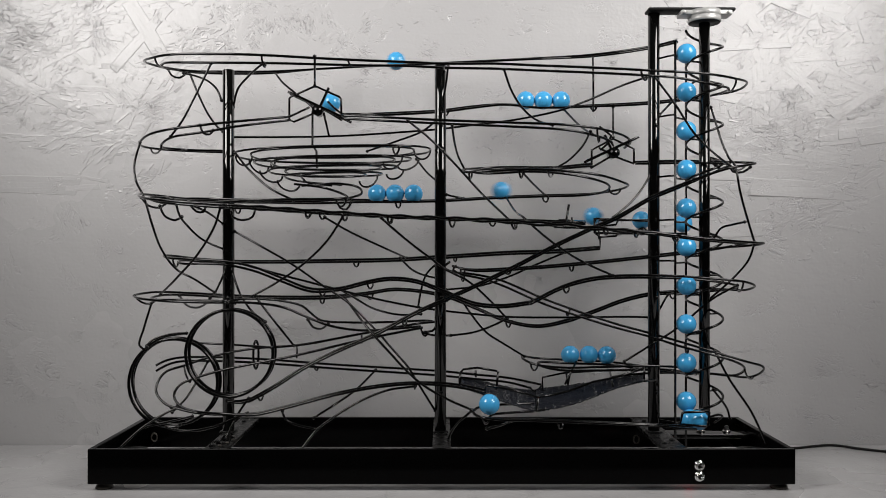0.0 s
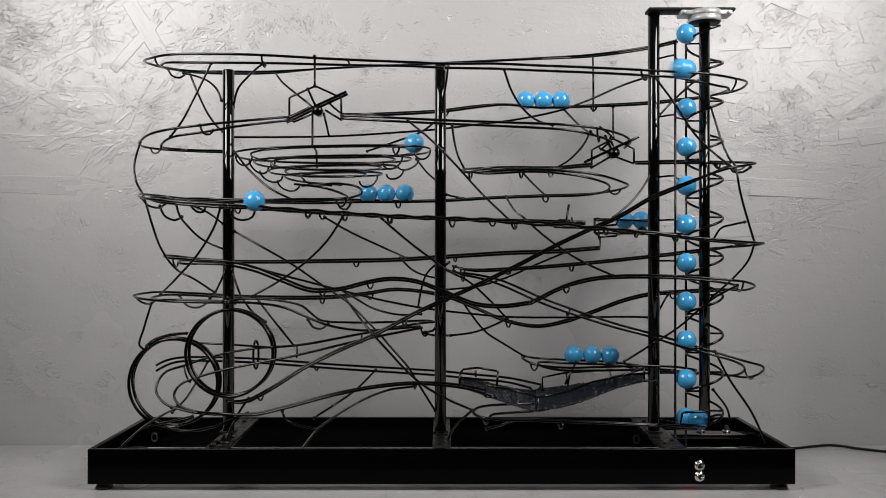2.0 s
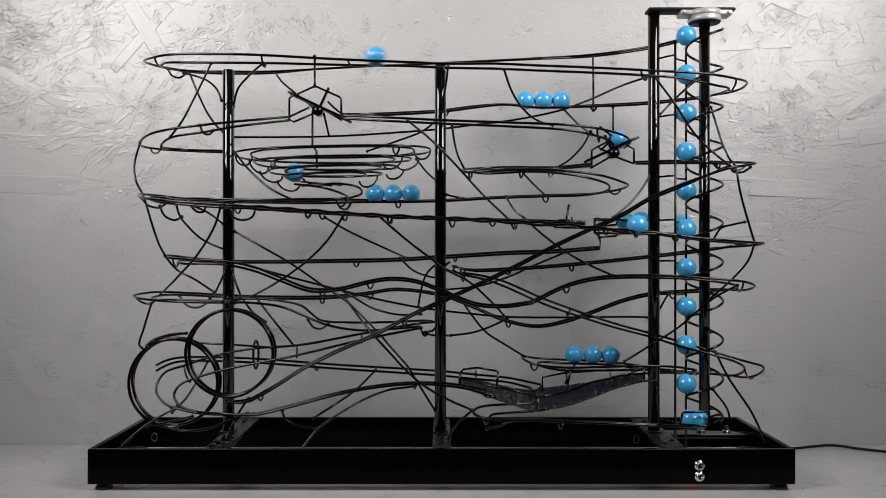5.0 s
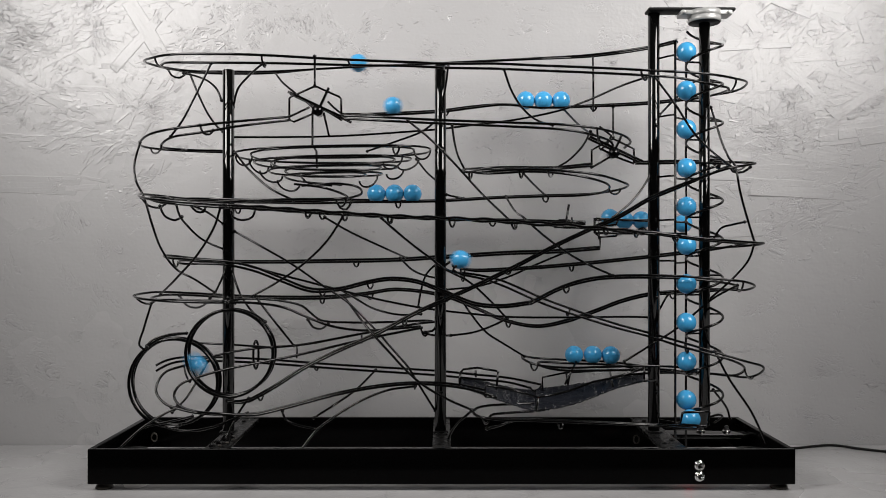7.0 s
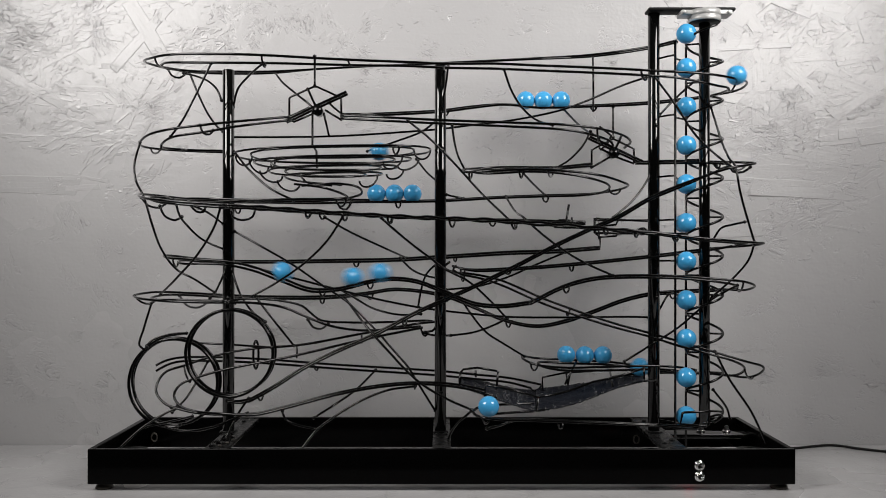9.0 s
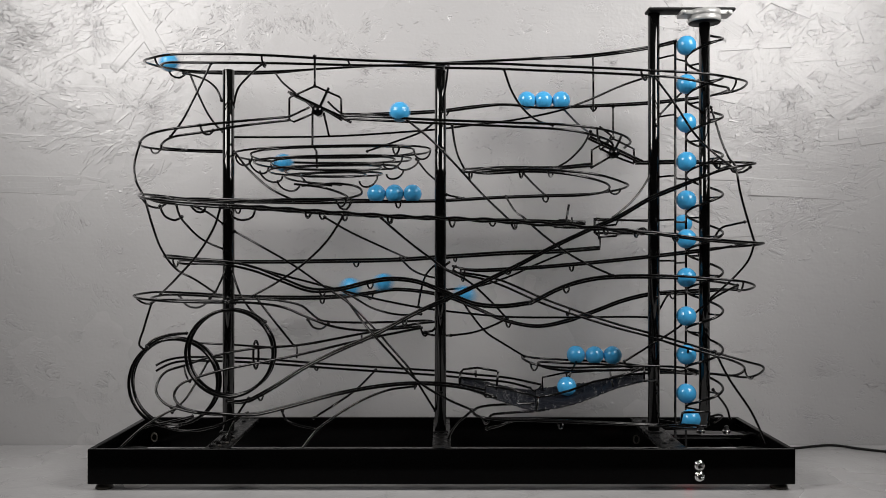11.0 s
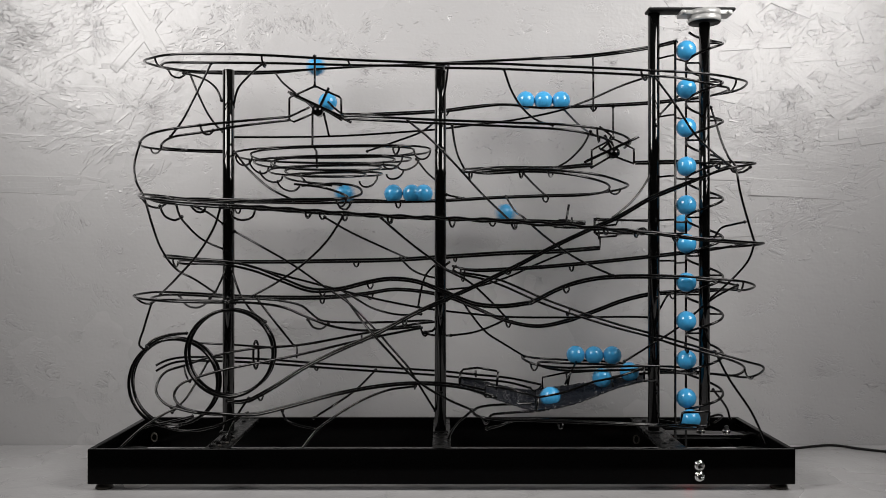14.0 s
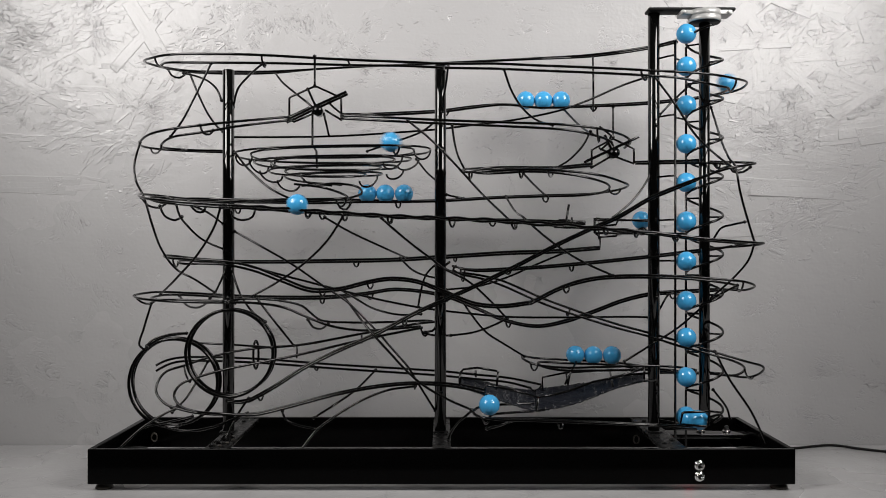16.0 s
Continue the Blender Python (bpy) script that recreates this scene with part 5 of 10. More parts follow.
tie((-0.1470, 0.0030, 0.2982), (-0.1431, 0.0170, 0.2963), 0.0066)
tie((0.0729, 0.0030, 0.2870), (0.0801, 0.0170, 0.2845), 0.0076)
tie((0.1710, 0.0030, 0.2788), (0.1786, 0.0170, 0.2769), 0.0057)
tie((0.2038, 0.0042, 0.2760), (0.2111, 0.0177, 0.2741), 0.0057)
tie((0.2457, 0.0074, 0.2718), (0.2552, 0.0200, 0.2694), 0.0057)
tie((0.1483, 0.0950, 0.2391), (0.1509, 0.0800, 0.2379), 0.0076)
tie((0.2984, 0.0925, 0.2553), (0.3006, 0.0781, 0.2542), 0.0066)
tie((0.0204, 0.0885, 0.2348), (0.0251, 0.0780, 0.2330), 0.0086)
tie((0.0213, 0.0968, 0.2286), (0.0249, 0.0840, 0.2266), 0.0086)
tie((0.1486, 0.0946, 0.1873), (0.1430, 0.0808, 0.1840), 0.0066)
tie((0.3727, 0.1187, 0.1048), (0.3489, 0.0800, 0.1186), 0.0076)
tie((0.1032, 0.0985, 0.1230), (0.1145, 0.1220, 0.1196), 0.0095)
tie((0.2786, 0.0764, 0.1480), (0.2783, 0.0616, 0.1438), 0.0076)
tie((0.2942, 0.0992, 0.1146), (0.3097, 0.1347, 0.1047), 0.0038)
tie((0.1719, 0.0444, 0.3908), (0.1786, 0.0679, 0.3840), 0.0086)
tie((0.3438, 0.0620, 0.3546), (0.3232, 0.0580, 0.3523), 0.0076)
tie((0.3156, 0.0780, 0.3571), (0.3149, 0.0634, 0.3534), 0.0057)
tie((-0.0457, 0.0520, 0.1780), (-0.0412, 0.0660, 0.1770), 0.0076)
tie((-0.2081, 0.0539, 0.0924), (-0.2054, 0.0674, 0.0907), 0.0066)
tie((0.0701, 0.0520, 0.2326), (0.0775, 0.0660, 0.2328), 0.0047)
tie((-0.1121, 0.1580, 0.2435), (-0.1037, 0.1440, 0.2410), 0.0076)
tie((-0.3123, 0.0799, 0.2459), (-0.3127, 0.1000, 0.2412), 0.0076)
tie((0.0129, 0.1580, 0.2488), (0.0167, 0.1440, 0.2463), 0.0066)
tie((-0.1402, 0.0600, 0.2119), (-0.1357, 0.0740, 0.2084), 0.0076)
tie((-0.0858, 0.0600, 0.2200), (-0.0805, 0.0740, 0.2179), 0.0076)
tie((0.1363, 0.0600, 0.2146), (0.1451, 0.0740, 0.2136), 0.0076)
tie((0.3423, 0.0656, 0.2193), (0.3466, 0.0980, 0.2113), 0.0076)
tie((0.2804, 0.1492, 0.2039), (0.2834, 0.1344, 0.2024), 0.0076)
tie((0.0780, 0.1540, 0.1687), (0.0827, 0.1400, 0.1667), 0.0076)
tie((-0.0941, 0.1540, 0.2024), (-0.0860, 0.1400, 0.2020), 0.0076)
tie((-0.1532, 0.1540, 0.1977), (-0.1456, 0.1400, 0.1960), 0.0076)
tie((0.0007, 0.1540, 0.1996), (0.0064, 0.1400, 0.1961), 0.0057)
tie((-0.2621, 0.1514, 0.1994), (-0.2518, 0.1376, 0.1970), 0.0095)
tie((-0.0257, 0.0880, 0.1663), (-0.0185, 0.0884, 0.1602), 0.0076)
tie((-0.1584, 0.1376, 0.1170), (-0.1512, 0.1240, 0.1137), 0.0057)
tie((-0.0028, 0.1500, 0.1053), (-0.0007, 0.1361, 0.1016), 0.0076)
tie((0.1222, 0.1540, 0.0879), (0.1081, 0.1400, 0.0860), 0.0047)
tie((0.0423, -0.0009, 0.0779), (0.0507, 0.0280, 0.0715), 0.0066)
tie((0.1216, -0.0060, 0.0743), (0.1290, 0.0080, 0.0725), 0.0076)
tie((-0.1780, 0.0400, 0.0810), (-0.1754, 0.0260, 0.0817), 0.006)
tie((-0.0315, 0.0438, 0.1077), (-0.0310, 0.0298, 0.1081), 0.006)
tie((-0.1679, 0.0761, 0.1457), (-0.1661, 0.0620, 0.1359), 0.006)
tie((-0.0941, 0.0800, 0.1585), (-0.0927, 0.0660, 0.1528), 0.006)
tie((-0.3062, 0.0499, 0.0816), (-0.2974, 0.0501, 0.0850), 0.006)
tie((-0.2990, 0.0792, 0.1217), (-0.2861, 0.0604, 0.1075), 0.006)
tie((-0.0147, 0.0950, 0.3731), (-0.0339, 0.0950, 0.3724), 0.011)
tie((-0.0485, 0.0396, 0.3713), (-0.0565, 0.0568, 0.3720), 0.009)
tie((-0.2433, 0.0950, 0.3659), (-0.2241, 0.0950, 0.3654), 0.011)
tie((-0.2126, 0.1471, 0.3649), (-0.2043, 0.1300, 0.3629), 0.009)
tie((-0.2218, 0.0700, 0.3587), (-0.2029, 0.0850, 0.3511), 0.0104)
tie((-0.2095, 0.0700, 0.3464), (-0.1865, 0.0850, 0.3412), 0.0097)
tie((-0.1895, 0.0700, 0.3354), (-0.1668, 0.0850, 0.3314), 0.0097)
tie((-0.0957, 0.0700, 0.3348), (-0.0762, 0.0850, 0.3412), 0.0097)
tie((-0.0647, 0.0700, 0.3425), (-0.0460, 0.0850, 0.3484), 0.0081)
tie((-0.0517, 0.0700, 0.3516), (-0.0282, 0.0850, 0.3603), 0.0074)
tie((-0.0686, 0.0700, 0.3555), (-0.0473, 0.0850, 0.3635), 0.0104)

# flip switches: a T of flat bars that tips to and fro about its pivot
def flip_switch(place, arm, reach):
    body = part("flip_switch", lathe(bmesh.new(), ((0.006, -0.010), (0.006, 0.010)), (0, 0, 0), 20, "y"), ROD, sculpture, "black tipping switch with a flat crossbar")
    bm = bmesh.new()
    for y in (-0.007, 0.007):
        box(bm, -reach, reach, y - 0.0014, y + 0.0014, 0.0035, 0.0065, 0.0004)
    part("crossbar", bm, ROD, body)
    part("upright_arm", box(bmesh.new(), -0.0013, 0.0013, -0.003, 0.003, 0.0066, arm, 0.0004), ROD, body)
    body.location = place
    return body


switch_one = flip_switch((-0.1466, 0.0950, 0.4184), 0.030, 0.040)
switch_two = flip_switch((0.1997, 0.0950, 0.3686), 0.024, 0.034)

# tipping tray with a counterweight ball, which collects three balls and dumps them
tray = part("tipping_tray", lathe(bmesh.new(), ((0.005, -0.010), (0.005, 0.010)), (0, 0, 0), 20, "y"), ROD, sculpture, "black wire tipping tray with a blue counterweight ball")
tray.location = (0.2468, 0.1550, 0.2783)
for y in (-0.0065, 0.0065):
    part("tray_rail", tube(bmesh.new(), [(-0.055, y, -0.002), (0.055, y, -0.003)], RAIL), ROD, tray)
    part("tray_guard", tube(bmesh.new(), [(-0.055, y * 1.7, -0.002), (-0.055, y * 1.7, 0.014), (0.012, y * 1.7, 0.014), (0.012, y * 1.7, -0.002)], 0.0011), ROD, tray)
ballast = bmesh.new()
bmesh.ops.create_uvsphere(ballast, u_segments=32, v_segments=20, radius=0.0113, matrix=Matrix.Translation((0.052, 0, 0.010)))
part("counterweight", ballast, BLUE, tray, "blue counterweight ball")
part("stand", tube(bmesh.new(), [(0.1858, 0.1400, 0.2946), (0.1858, 0.1400, 0.2766), (0.1927, 0.1400, 0.2711), (0.1946, 0.1500, 0.2586), (0.1652, 0.1500, 0.2551)], 0.0013), ROD, sculpture)
part("stand", tube(bmesh.new(), [(0.1852, 0.1250, 0.2934), (0.2501, 0.1250, 0.2900)], 0.0013), ROD, sculpture)
part("stand", tube(bmesh.new(), [(0.1852, 0.1250, 0.2934), (0.1817, 0.1250, 0.2831), (0.2091, 0.1250, 0.2859), (0.2125, 0.1250, 0.2927)], 0.0013), ROD, sculpture)
part("stand", tube(bmesh.new(), [(0.1886, 0.1250, 0.2681), (0.1886, 0.1250, 0.2763)], 0.0013), ROD, sculpture)
part("stand", tube(bmesh.new(), [(0.1886, 0.1250, 0.2708), (0.2091, 0.1250, 0.2722), (0.2145, 0.1250, 0.2777)], 0.0013), ROD, sculpture)
part("stand", tube(bmesh.new(), [(0.1190, 0.0100, 0.2802), (0.1584, 0.0100, 0.2790)], 0.0013), ROD, sculpture)
part("stand", tube(bmesh.new(), [(0.1353, 0.0100, 0.3044), (0.1323, 0.0100, 0.2862), (0.1384, 0.0100, 0.2850), (0.1384, 0.0100, 0.2905)], 0.0013), ROD, sculpture)
part("stand", tube(bmesh.new(), [(0.1250, 0.0100, 0.2875), (0.1757, 0.1500, 0.2908)], 0.0013), ROD, sculpture)

# mains cable from behind the base
cable = tagged(new("power_cable", mesh_of(tube(bmesh.new(), spline([(0.3720, 0.1650, 0.0120), (0.3820, 0.1700, 0.0060), (0.4495, 0.1860, 0.0013), (0.4796, 0.1970, 0.0013), (0.5079, 0.2030, 0.0013), (0.5317, 0.1840, 0.0013), (0.5581, 0.1680, 0.0013), (0.5991, 0.1500, 0.0013), (0.6908, 0.1200, 0.0013)]), 0.0017), "power_cable", RUBBER)), "thin black power cable lying on the table", "cable")

# ---------------------------------------------------------------- the balls
def blue_ball():
    bm = bmesh.new()
    bmesh.ops.create_uvsphere(bm, u_segments=40, v_segments=24, radius=0.0113)
    ob = new("ball", mesh_of(bm, "ball", BLUE))
    return tagged(ob, "glossy sky-blue ball of the rolling ball run", "ball", group="balls of the run")


ball = blue_ball()
balls = [ball] + [copy_thing(ball, pose(0, 0, 0)) for _ in range(26)]


strands(wall_back)


def at(x, y, z):
    return pose(x, y, z)


def tilt(place, degrees):
    return pose(*place, 0, degrees, 0)


def motions():
    walk(balls[0], [(0.00, at(-0.0581, 0.1500, 0.4893)), (0.05, at(-0.0770, 0.1500, 0.4879)), (0.15, at(-0.1078, 0.1500, 0.4865)), (0.25, at(-0.1435, 0.1500, 0.4844)), (0.32, at(-0.1820, 0.1500, 0.4816)), (0.41, at(-0.2177, 0.1500, 0.4802)), (0.51, at(-0.2652, 0.1500, 0.4795)), (0.59, at(-0.3056, 0.1450, 0.4847)), (0.70, at(-0.3398, 0.1250, 0.4841)), (0.75, at(-0.3403, 0.0950, 0.4820)), (0.80, at(-0.3303, 0.0700, 0.4795)), (0.85, at(-0.3133, 0.0500, 0.4767)), (0.90, at(-0.2961, 0.0400, 0.4749)), (1.00, at(-0.2522, 0.0360, 0.4743)), (1.10, at(-0.2056, 0.0360, 0.4740)), (1.20, at(-0.1572, 0.0360, 0.4717)), (1.30, at(-0.1062, 0.0360, 0.4701)), (1.40, at(-0.0560, 0.0360, 0.4678)), (1.50, at(-0.0075, 0.0340, 0.4658)), (1.60, at(0.0436, 0.0340, 0.4658)), (1.70, at(0.1009, 0.0340, 0.4645)), (1.80, at(0.1557, 0.0340, 0.4620)), (1.90, at(0.2111, 0.0340, 0.4589)), (2.00, at(0.2628, 0.0360, 0.4556)), (2.10, at(0.3158, 0.0550, 0.4552)), (2.15, at(0.3378, 0.0800, 0.4564)), (2.20, at(0.3444, 0.1050, 0.4568)), (2.30, at(0.3288, 0.1320, 0.4553)), (2.40, at(0.2836, 0.1480, 0.4493)), (2.50, at(0.2260, 0.1530, 0.4439)), (2.60, at(0.1713, 0.1530, 0.4411)), (2.71, at(0.1663, 0.1530, 0.4411)), (2.81, at(0.1586, 0.1530, 0.4411)), (2.93, at(0.1502, 0.1530, 0.4411)), (3.06, at(0.1467, 0.1530, 0.4411)), (6.36, at(0.1467, 0.1530, 0.4411)), (6.46, at(0.1453, 0.1530, 0.4411)), (6.56, at(0.1383, 0.1530, 0.4411)), (6.68, at(0.1274, 0.1530, 0.4411)), (6.81, at(0.1246, 0.1530, 0.4411)), (9.49, at(0.1246, 0.1530, 0.4411)), (9.59, at(0.1232, 0.1530, 0.4411)), (9.69, at(0.1162, 0.1530, 0.4411)), (9.81, at(0.1053, 0.1530, 0.4411)), (9.94, at(0.1025, 0.1530, 0.4411)), (12.94, at(0.1075, 0.1530, 0.4405)), (13.00, at(0.0870, 0.1530, 0.4425)), (13.10, at(0.0656, 0.1530, 0.4440)), (13.20, at(0.0455, 0.1530, 0.4428)), (13.30, at(0.0205, 0.1530, 0.4401)), (13.40, at(-0.0115, 0.1530, 0.4368)), (13.50, at(-0.0363, 0.1480, 0.4339)), (13.60, at(-0.0681, 0.1420, 0.4315)), (13.70, at(-0.0993, 0.1340, 0.4295)), (13.80, at(-0.1220, 0.1280, 0.4306)), (13.90, at(-0.1341, 0.1260, 0.4330)), (14.00, at(-0.1395, 0.1260, 0.4343)), (14.10, at(-0.1456, 0.1240, 0.4341)), (14.22, at(-0.1518, 0.1120, 0.4314)), (14.33, at(-0.1599, 0.0850, 0.4248)), (14.43, at(-0.1799, 0.0680, 0.4182)), (14.53, at(-0.2118, 0.0500, 0.4101)), (14.63, at(-0.2431, 0.0420, 0.4057)), (14.73, at(-0.2838, 0.0380, 0.3999)), (14.78, at(-0.3008, 0.0420, 0.3955)), (14.83, at(-0.3175, 0.0520, 0.3912)), (14.89, at(-0.3341, 0.0720, 0.3875)), (14.95, at(-0.3436, 0.0920, 0.3848)), (15.01, at(-0.3467, 0.1120, 0.3840)), (15.08, at(-0.3384, 0.1300, 0.3844)), (15.13, at(-0.3258, 0.1420, 0.3853)), (15.23, at(-0.2837, 0.1490, 0.3857)), (15.28, at(-0.2576, 0.1500, 0.3852)), (15.33, at(-0.2251, 0.1255, 0.3763)), (15.43, at(-0.1787, 0.1479, 0.3772)), (15.53, at(-0.1205, 0.1515, 0.3777)), (15.63, at(-0.0769, 0.1481, 0.3778)), (15.73, at(-0.0481, 0.1367, 0.3780)), (15.83, at(-0.0307, 0.0848, 0.3782)), (15.93, at(-0.0376, 0.0685, 0.3775)), (16.00, at(-0.0585, 0.0534, 0.3767))])
    walk(balls[1], [(0.00, at(0.1025, 0.1530, 0.4411)), (2.61, at(0.1025, 0.1530, 0.4411)), (2.70, at(0.0646, 0.1530, 0.4446)), (2.80, at(0.0267, 0.1530, 0.4425)), (2.90, at(-0.0063, 0.1530, 0.4376)), (3.00, at(-0.0314, 0.1480, 0.4339)), (3.10, at(-0.0667, 0.1420, 0.4315)), (3.20, at(-0.0989, 0.1300, 0.4288)), (3.30, at(-0.1197, 0.1260, 0.4302)), (3.40, at(-0.1313, 0.1260, 0.4323)), (3.50, at(-0.1368, 0.1260, 0.4336)), (3.55, at(-0.1416, 0.1260, 0.4343)), (3.70, at(-0.1444, 0.1220, 0.4336)), (3.80, at(-0.1240, 0.1000, 0.4258)), (3.90, at(-0.0977, 0.0700, 0.4169)), (4.00, at(-0.0657, 0.0470, 0.4112)), (4.10, at(-0.0307, 0.0400, 0.4082)), (4.20, at(0.0006, 0.0370, 0.4065)), (4.30, at(0.0337, 0.0370, 0.4052)), (4.35, at(0.0525, 0.0370, 0.4046)), (4.45, at(0.0907, 0.0380, 0.4041)), (4.55, at(0.1291, 0.0400, 0.4026)), (4.65, at(0.1657, 0.0520, 0.3993)), (4.75, at(0.1908, 0.0700, 0.3956)), (4.85, at(0.2055, 0.0880, 0.3929)), (4.95, at(0.2058, 0.0960, 0.3880)), (5.10, at(0.2036, 0.0980, 0.3836)), (5.15, at(0.2023, 0.0980, 0.3829)), (5.30, at(0.2069, 0.0980, 0.3783)), (5.40, at(0.2231, 0.0960, 0.3714)), (5.55, at(0.2614, 0.0900, 0.3667)), (5.70, at(0.3039, 0.0780, 0.3647)), (5.80, at(0.3311, 0.0660, 0.3628)), (5.85, at(0.3364, 0.0520, 0.3600)), (5.90, at(0.3285, 0.0400, 0.3562)), (5.95, at(0.3158, 0.0360, 0.3526)), (6.00, at(0.2971, 0.0400, 0.3474)), (6.10, at(0.2572, 0.0500, 0.3325)), (6.20, at(0.2082, 0.0580, 0.3070)), (6.30, at(0.1581, 0.0600, 0.2840)), (6.40, at(0.0601, 0.0590, 0.2360)), (6.50, at(-0.0575, 0.0590, 0.1830)), (6.60, at(-0.1946, 0.0600, 0.1086)), (6.63, at(-0.2298, 0.0600, 0.0971)), (6.66, at(-0.2618, 0.0600, 0.1086)), (6.69, at(-0.2810, 0.0600, 0.1368)), (6.72, at(-0.2682, 0.0600, 0.1624)), (6.77, at(-0.2142, 0.0620, 0.1609)), (6.80, at(-0.2070, 0.0640, 0.1189)), (6.85, at(-0.2473, 0.0660, 0.0877)), (6.90, at(-0.3337, 0.0700, 0.0748)), (6.93, at(-0.3461, 0.0720, 0.1049)), (6.96, at(-0.3305, 0.0740, 0.1390)), (7.00, at(-0.2824, 0.0760, 0.1238)), (7.03, at(-0.2765, 0.0780, 0.0941)), (7.06, at(-0.3064, 0.0800, 0.0664)), (7.10, at(-0.3510, 0.0860, 0.0994)), (7.13, at(-0.3413, 0.1000, 0.1272)), (7.16, at(-0.3063, 0.1120, 0.1324)), (7.20, at(-0.2403, 0.1240, 0.1295)), (7.30, at(-0.1322, 0.1330, 0.1215)), (7.40, at(-0.0360, 0.1400, 0.1144)), (7.50, at(0.0418, 0.1460, 0.1073)), (7.60, at(0.0871, 0.1450, 0.1012)), (7.70, at(0.1102, 0.1400, 0.0971)), (7.80, at(0.1325, 0.1300, 0.0952)), (7.90, at(0.1496, 0.1200, 0.0947)), (8.00, at(0.1549, 0.1100, 0.0922)), (8.10, at(0.1307, 0.1000, 0.0918)), (8.20, at(0.1162, 0.0900, 0.0908)), (8.33, at(0.1137, 0.0800, 0.0899)), (8.43, at(0.1041, 0.0700, 0.0883)), (8.53, at(0.0903, 0.0600, 0.0869)), (8.63, at(0.0771, 0.0550, 0.0852)), (8.73, at(0.0652, 0.0500, 0.0842)), (8.83, at(0.0552, 0.0400, 0.0841)), (8.93, at(0.0487, 0.0250, 0.0862)), (9.06, at(0.0532, 0.0060, 0.0867)), (9.16, at(0.0710, 0.0020, 0.0844)), (9.26, at(0.0931, 0.0010, 0.0822)), (9.36, at(0.1178, 0.0010, 0.0810)), (9.46, at(0.1466, 0.0010, 0.0798)), (9.56, at(0.1777, 0.0030, 0.0782)), (9.66, at(0.2071, 0.0080, 0.0760)), (9.76, at(0.2411, 0.0200, 0.0724)), (9.86, at(0.2707, 0.0420, 0.0674)), (10.00, at(0.2809, 0.0620, 0.0634)), (11.85, at(0.2809, 0.0620, 0.0634)), (12.20, at(0.2800, 0.0720, 0.0621)), (12.40, at(0.2799, 0.0750, 0.0641)), (12.65, at(0.2799, 0.0750, 0.0673)), (12.90, at(0.2799, 0.0750, 0.0706)), (13.15, at(0.2799, 0.0750, 0.0738)), (13.40, at(0.2799, 0.0750, 0.0770)), (13.65, at(0.2799, 0.0750, 0.0803)), (13.90, at(0.2799, 0.0750, 0.0835)), (14.15, at(0.2799, 0.0750, 0.0868)), (14.40, at(0.2799, 0.0750, 0.0900)), (14.65, at(0.2799, 0.0750, 0.0932)), (14.90, at(0.2799, 0.0750, 0.0965)), (15.15, at(0.2799, 0.0750, 0.0997)), (15.40, at(0.2799, 0.0750, 0.1030)), (15.65, at(0.2799, 0.0750, 0.1062)), (15.90, at(0.2799, 0.0750, 0.1094)), (16.00, at(0.2799, 0.0750, 0.1094))])
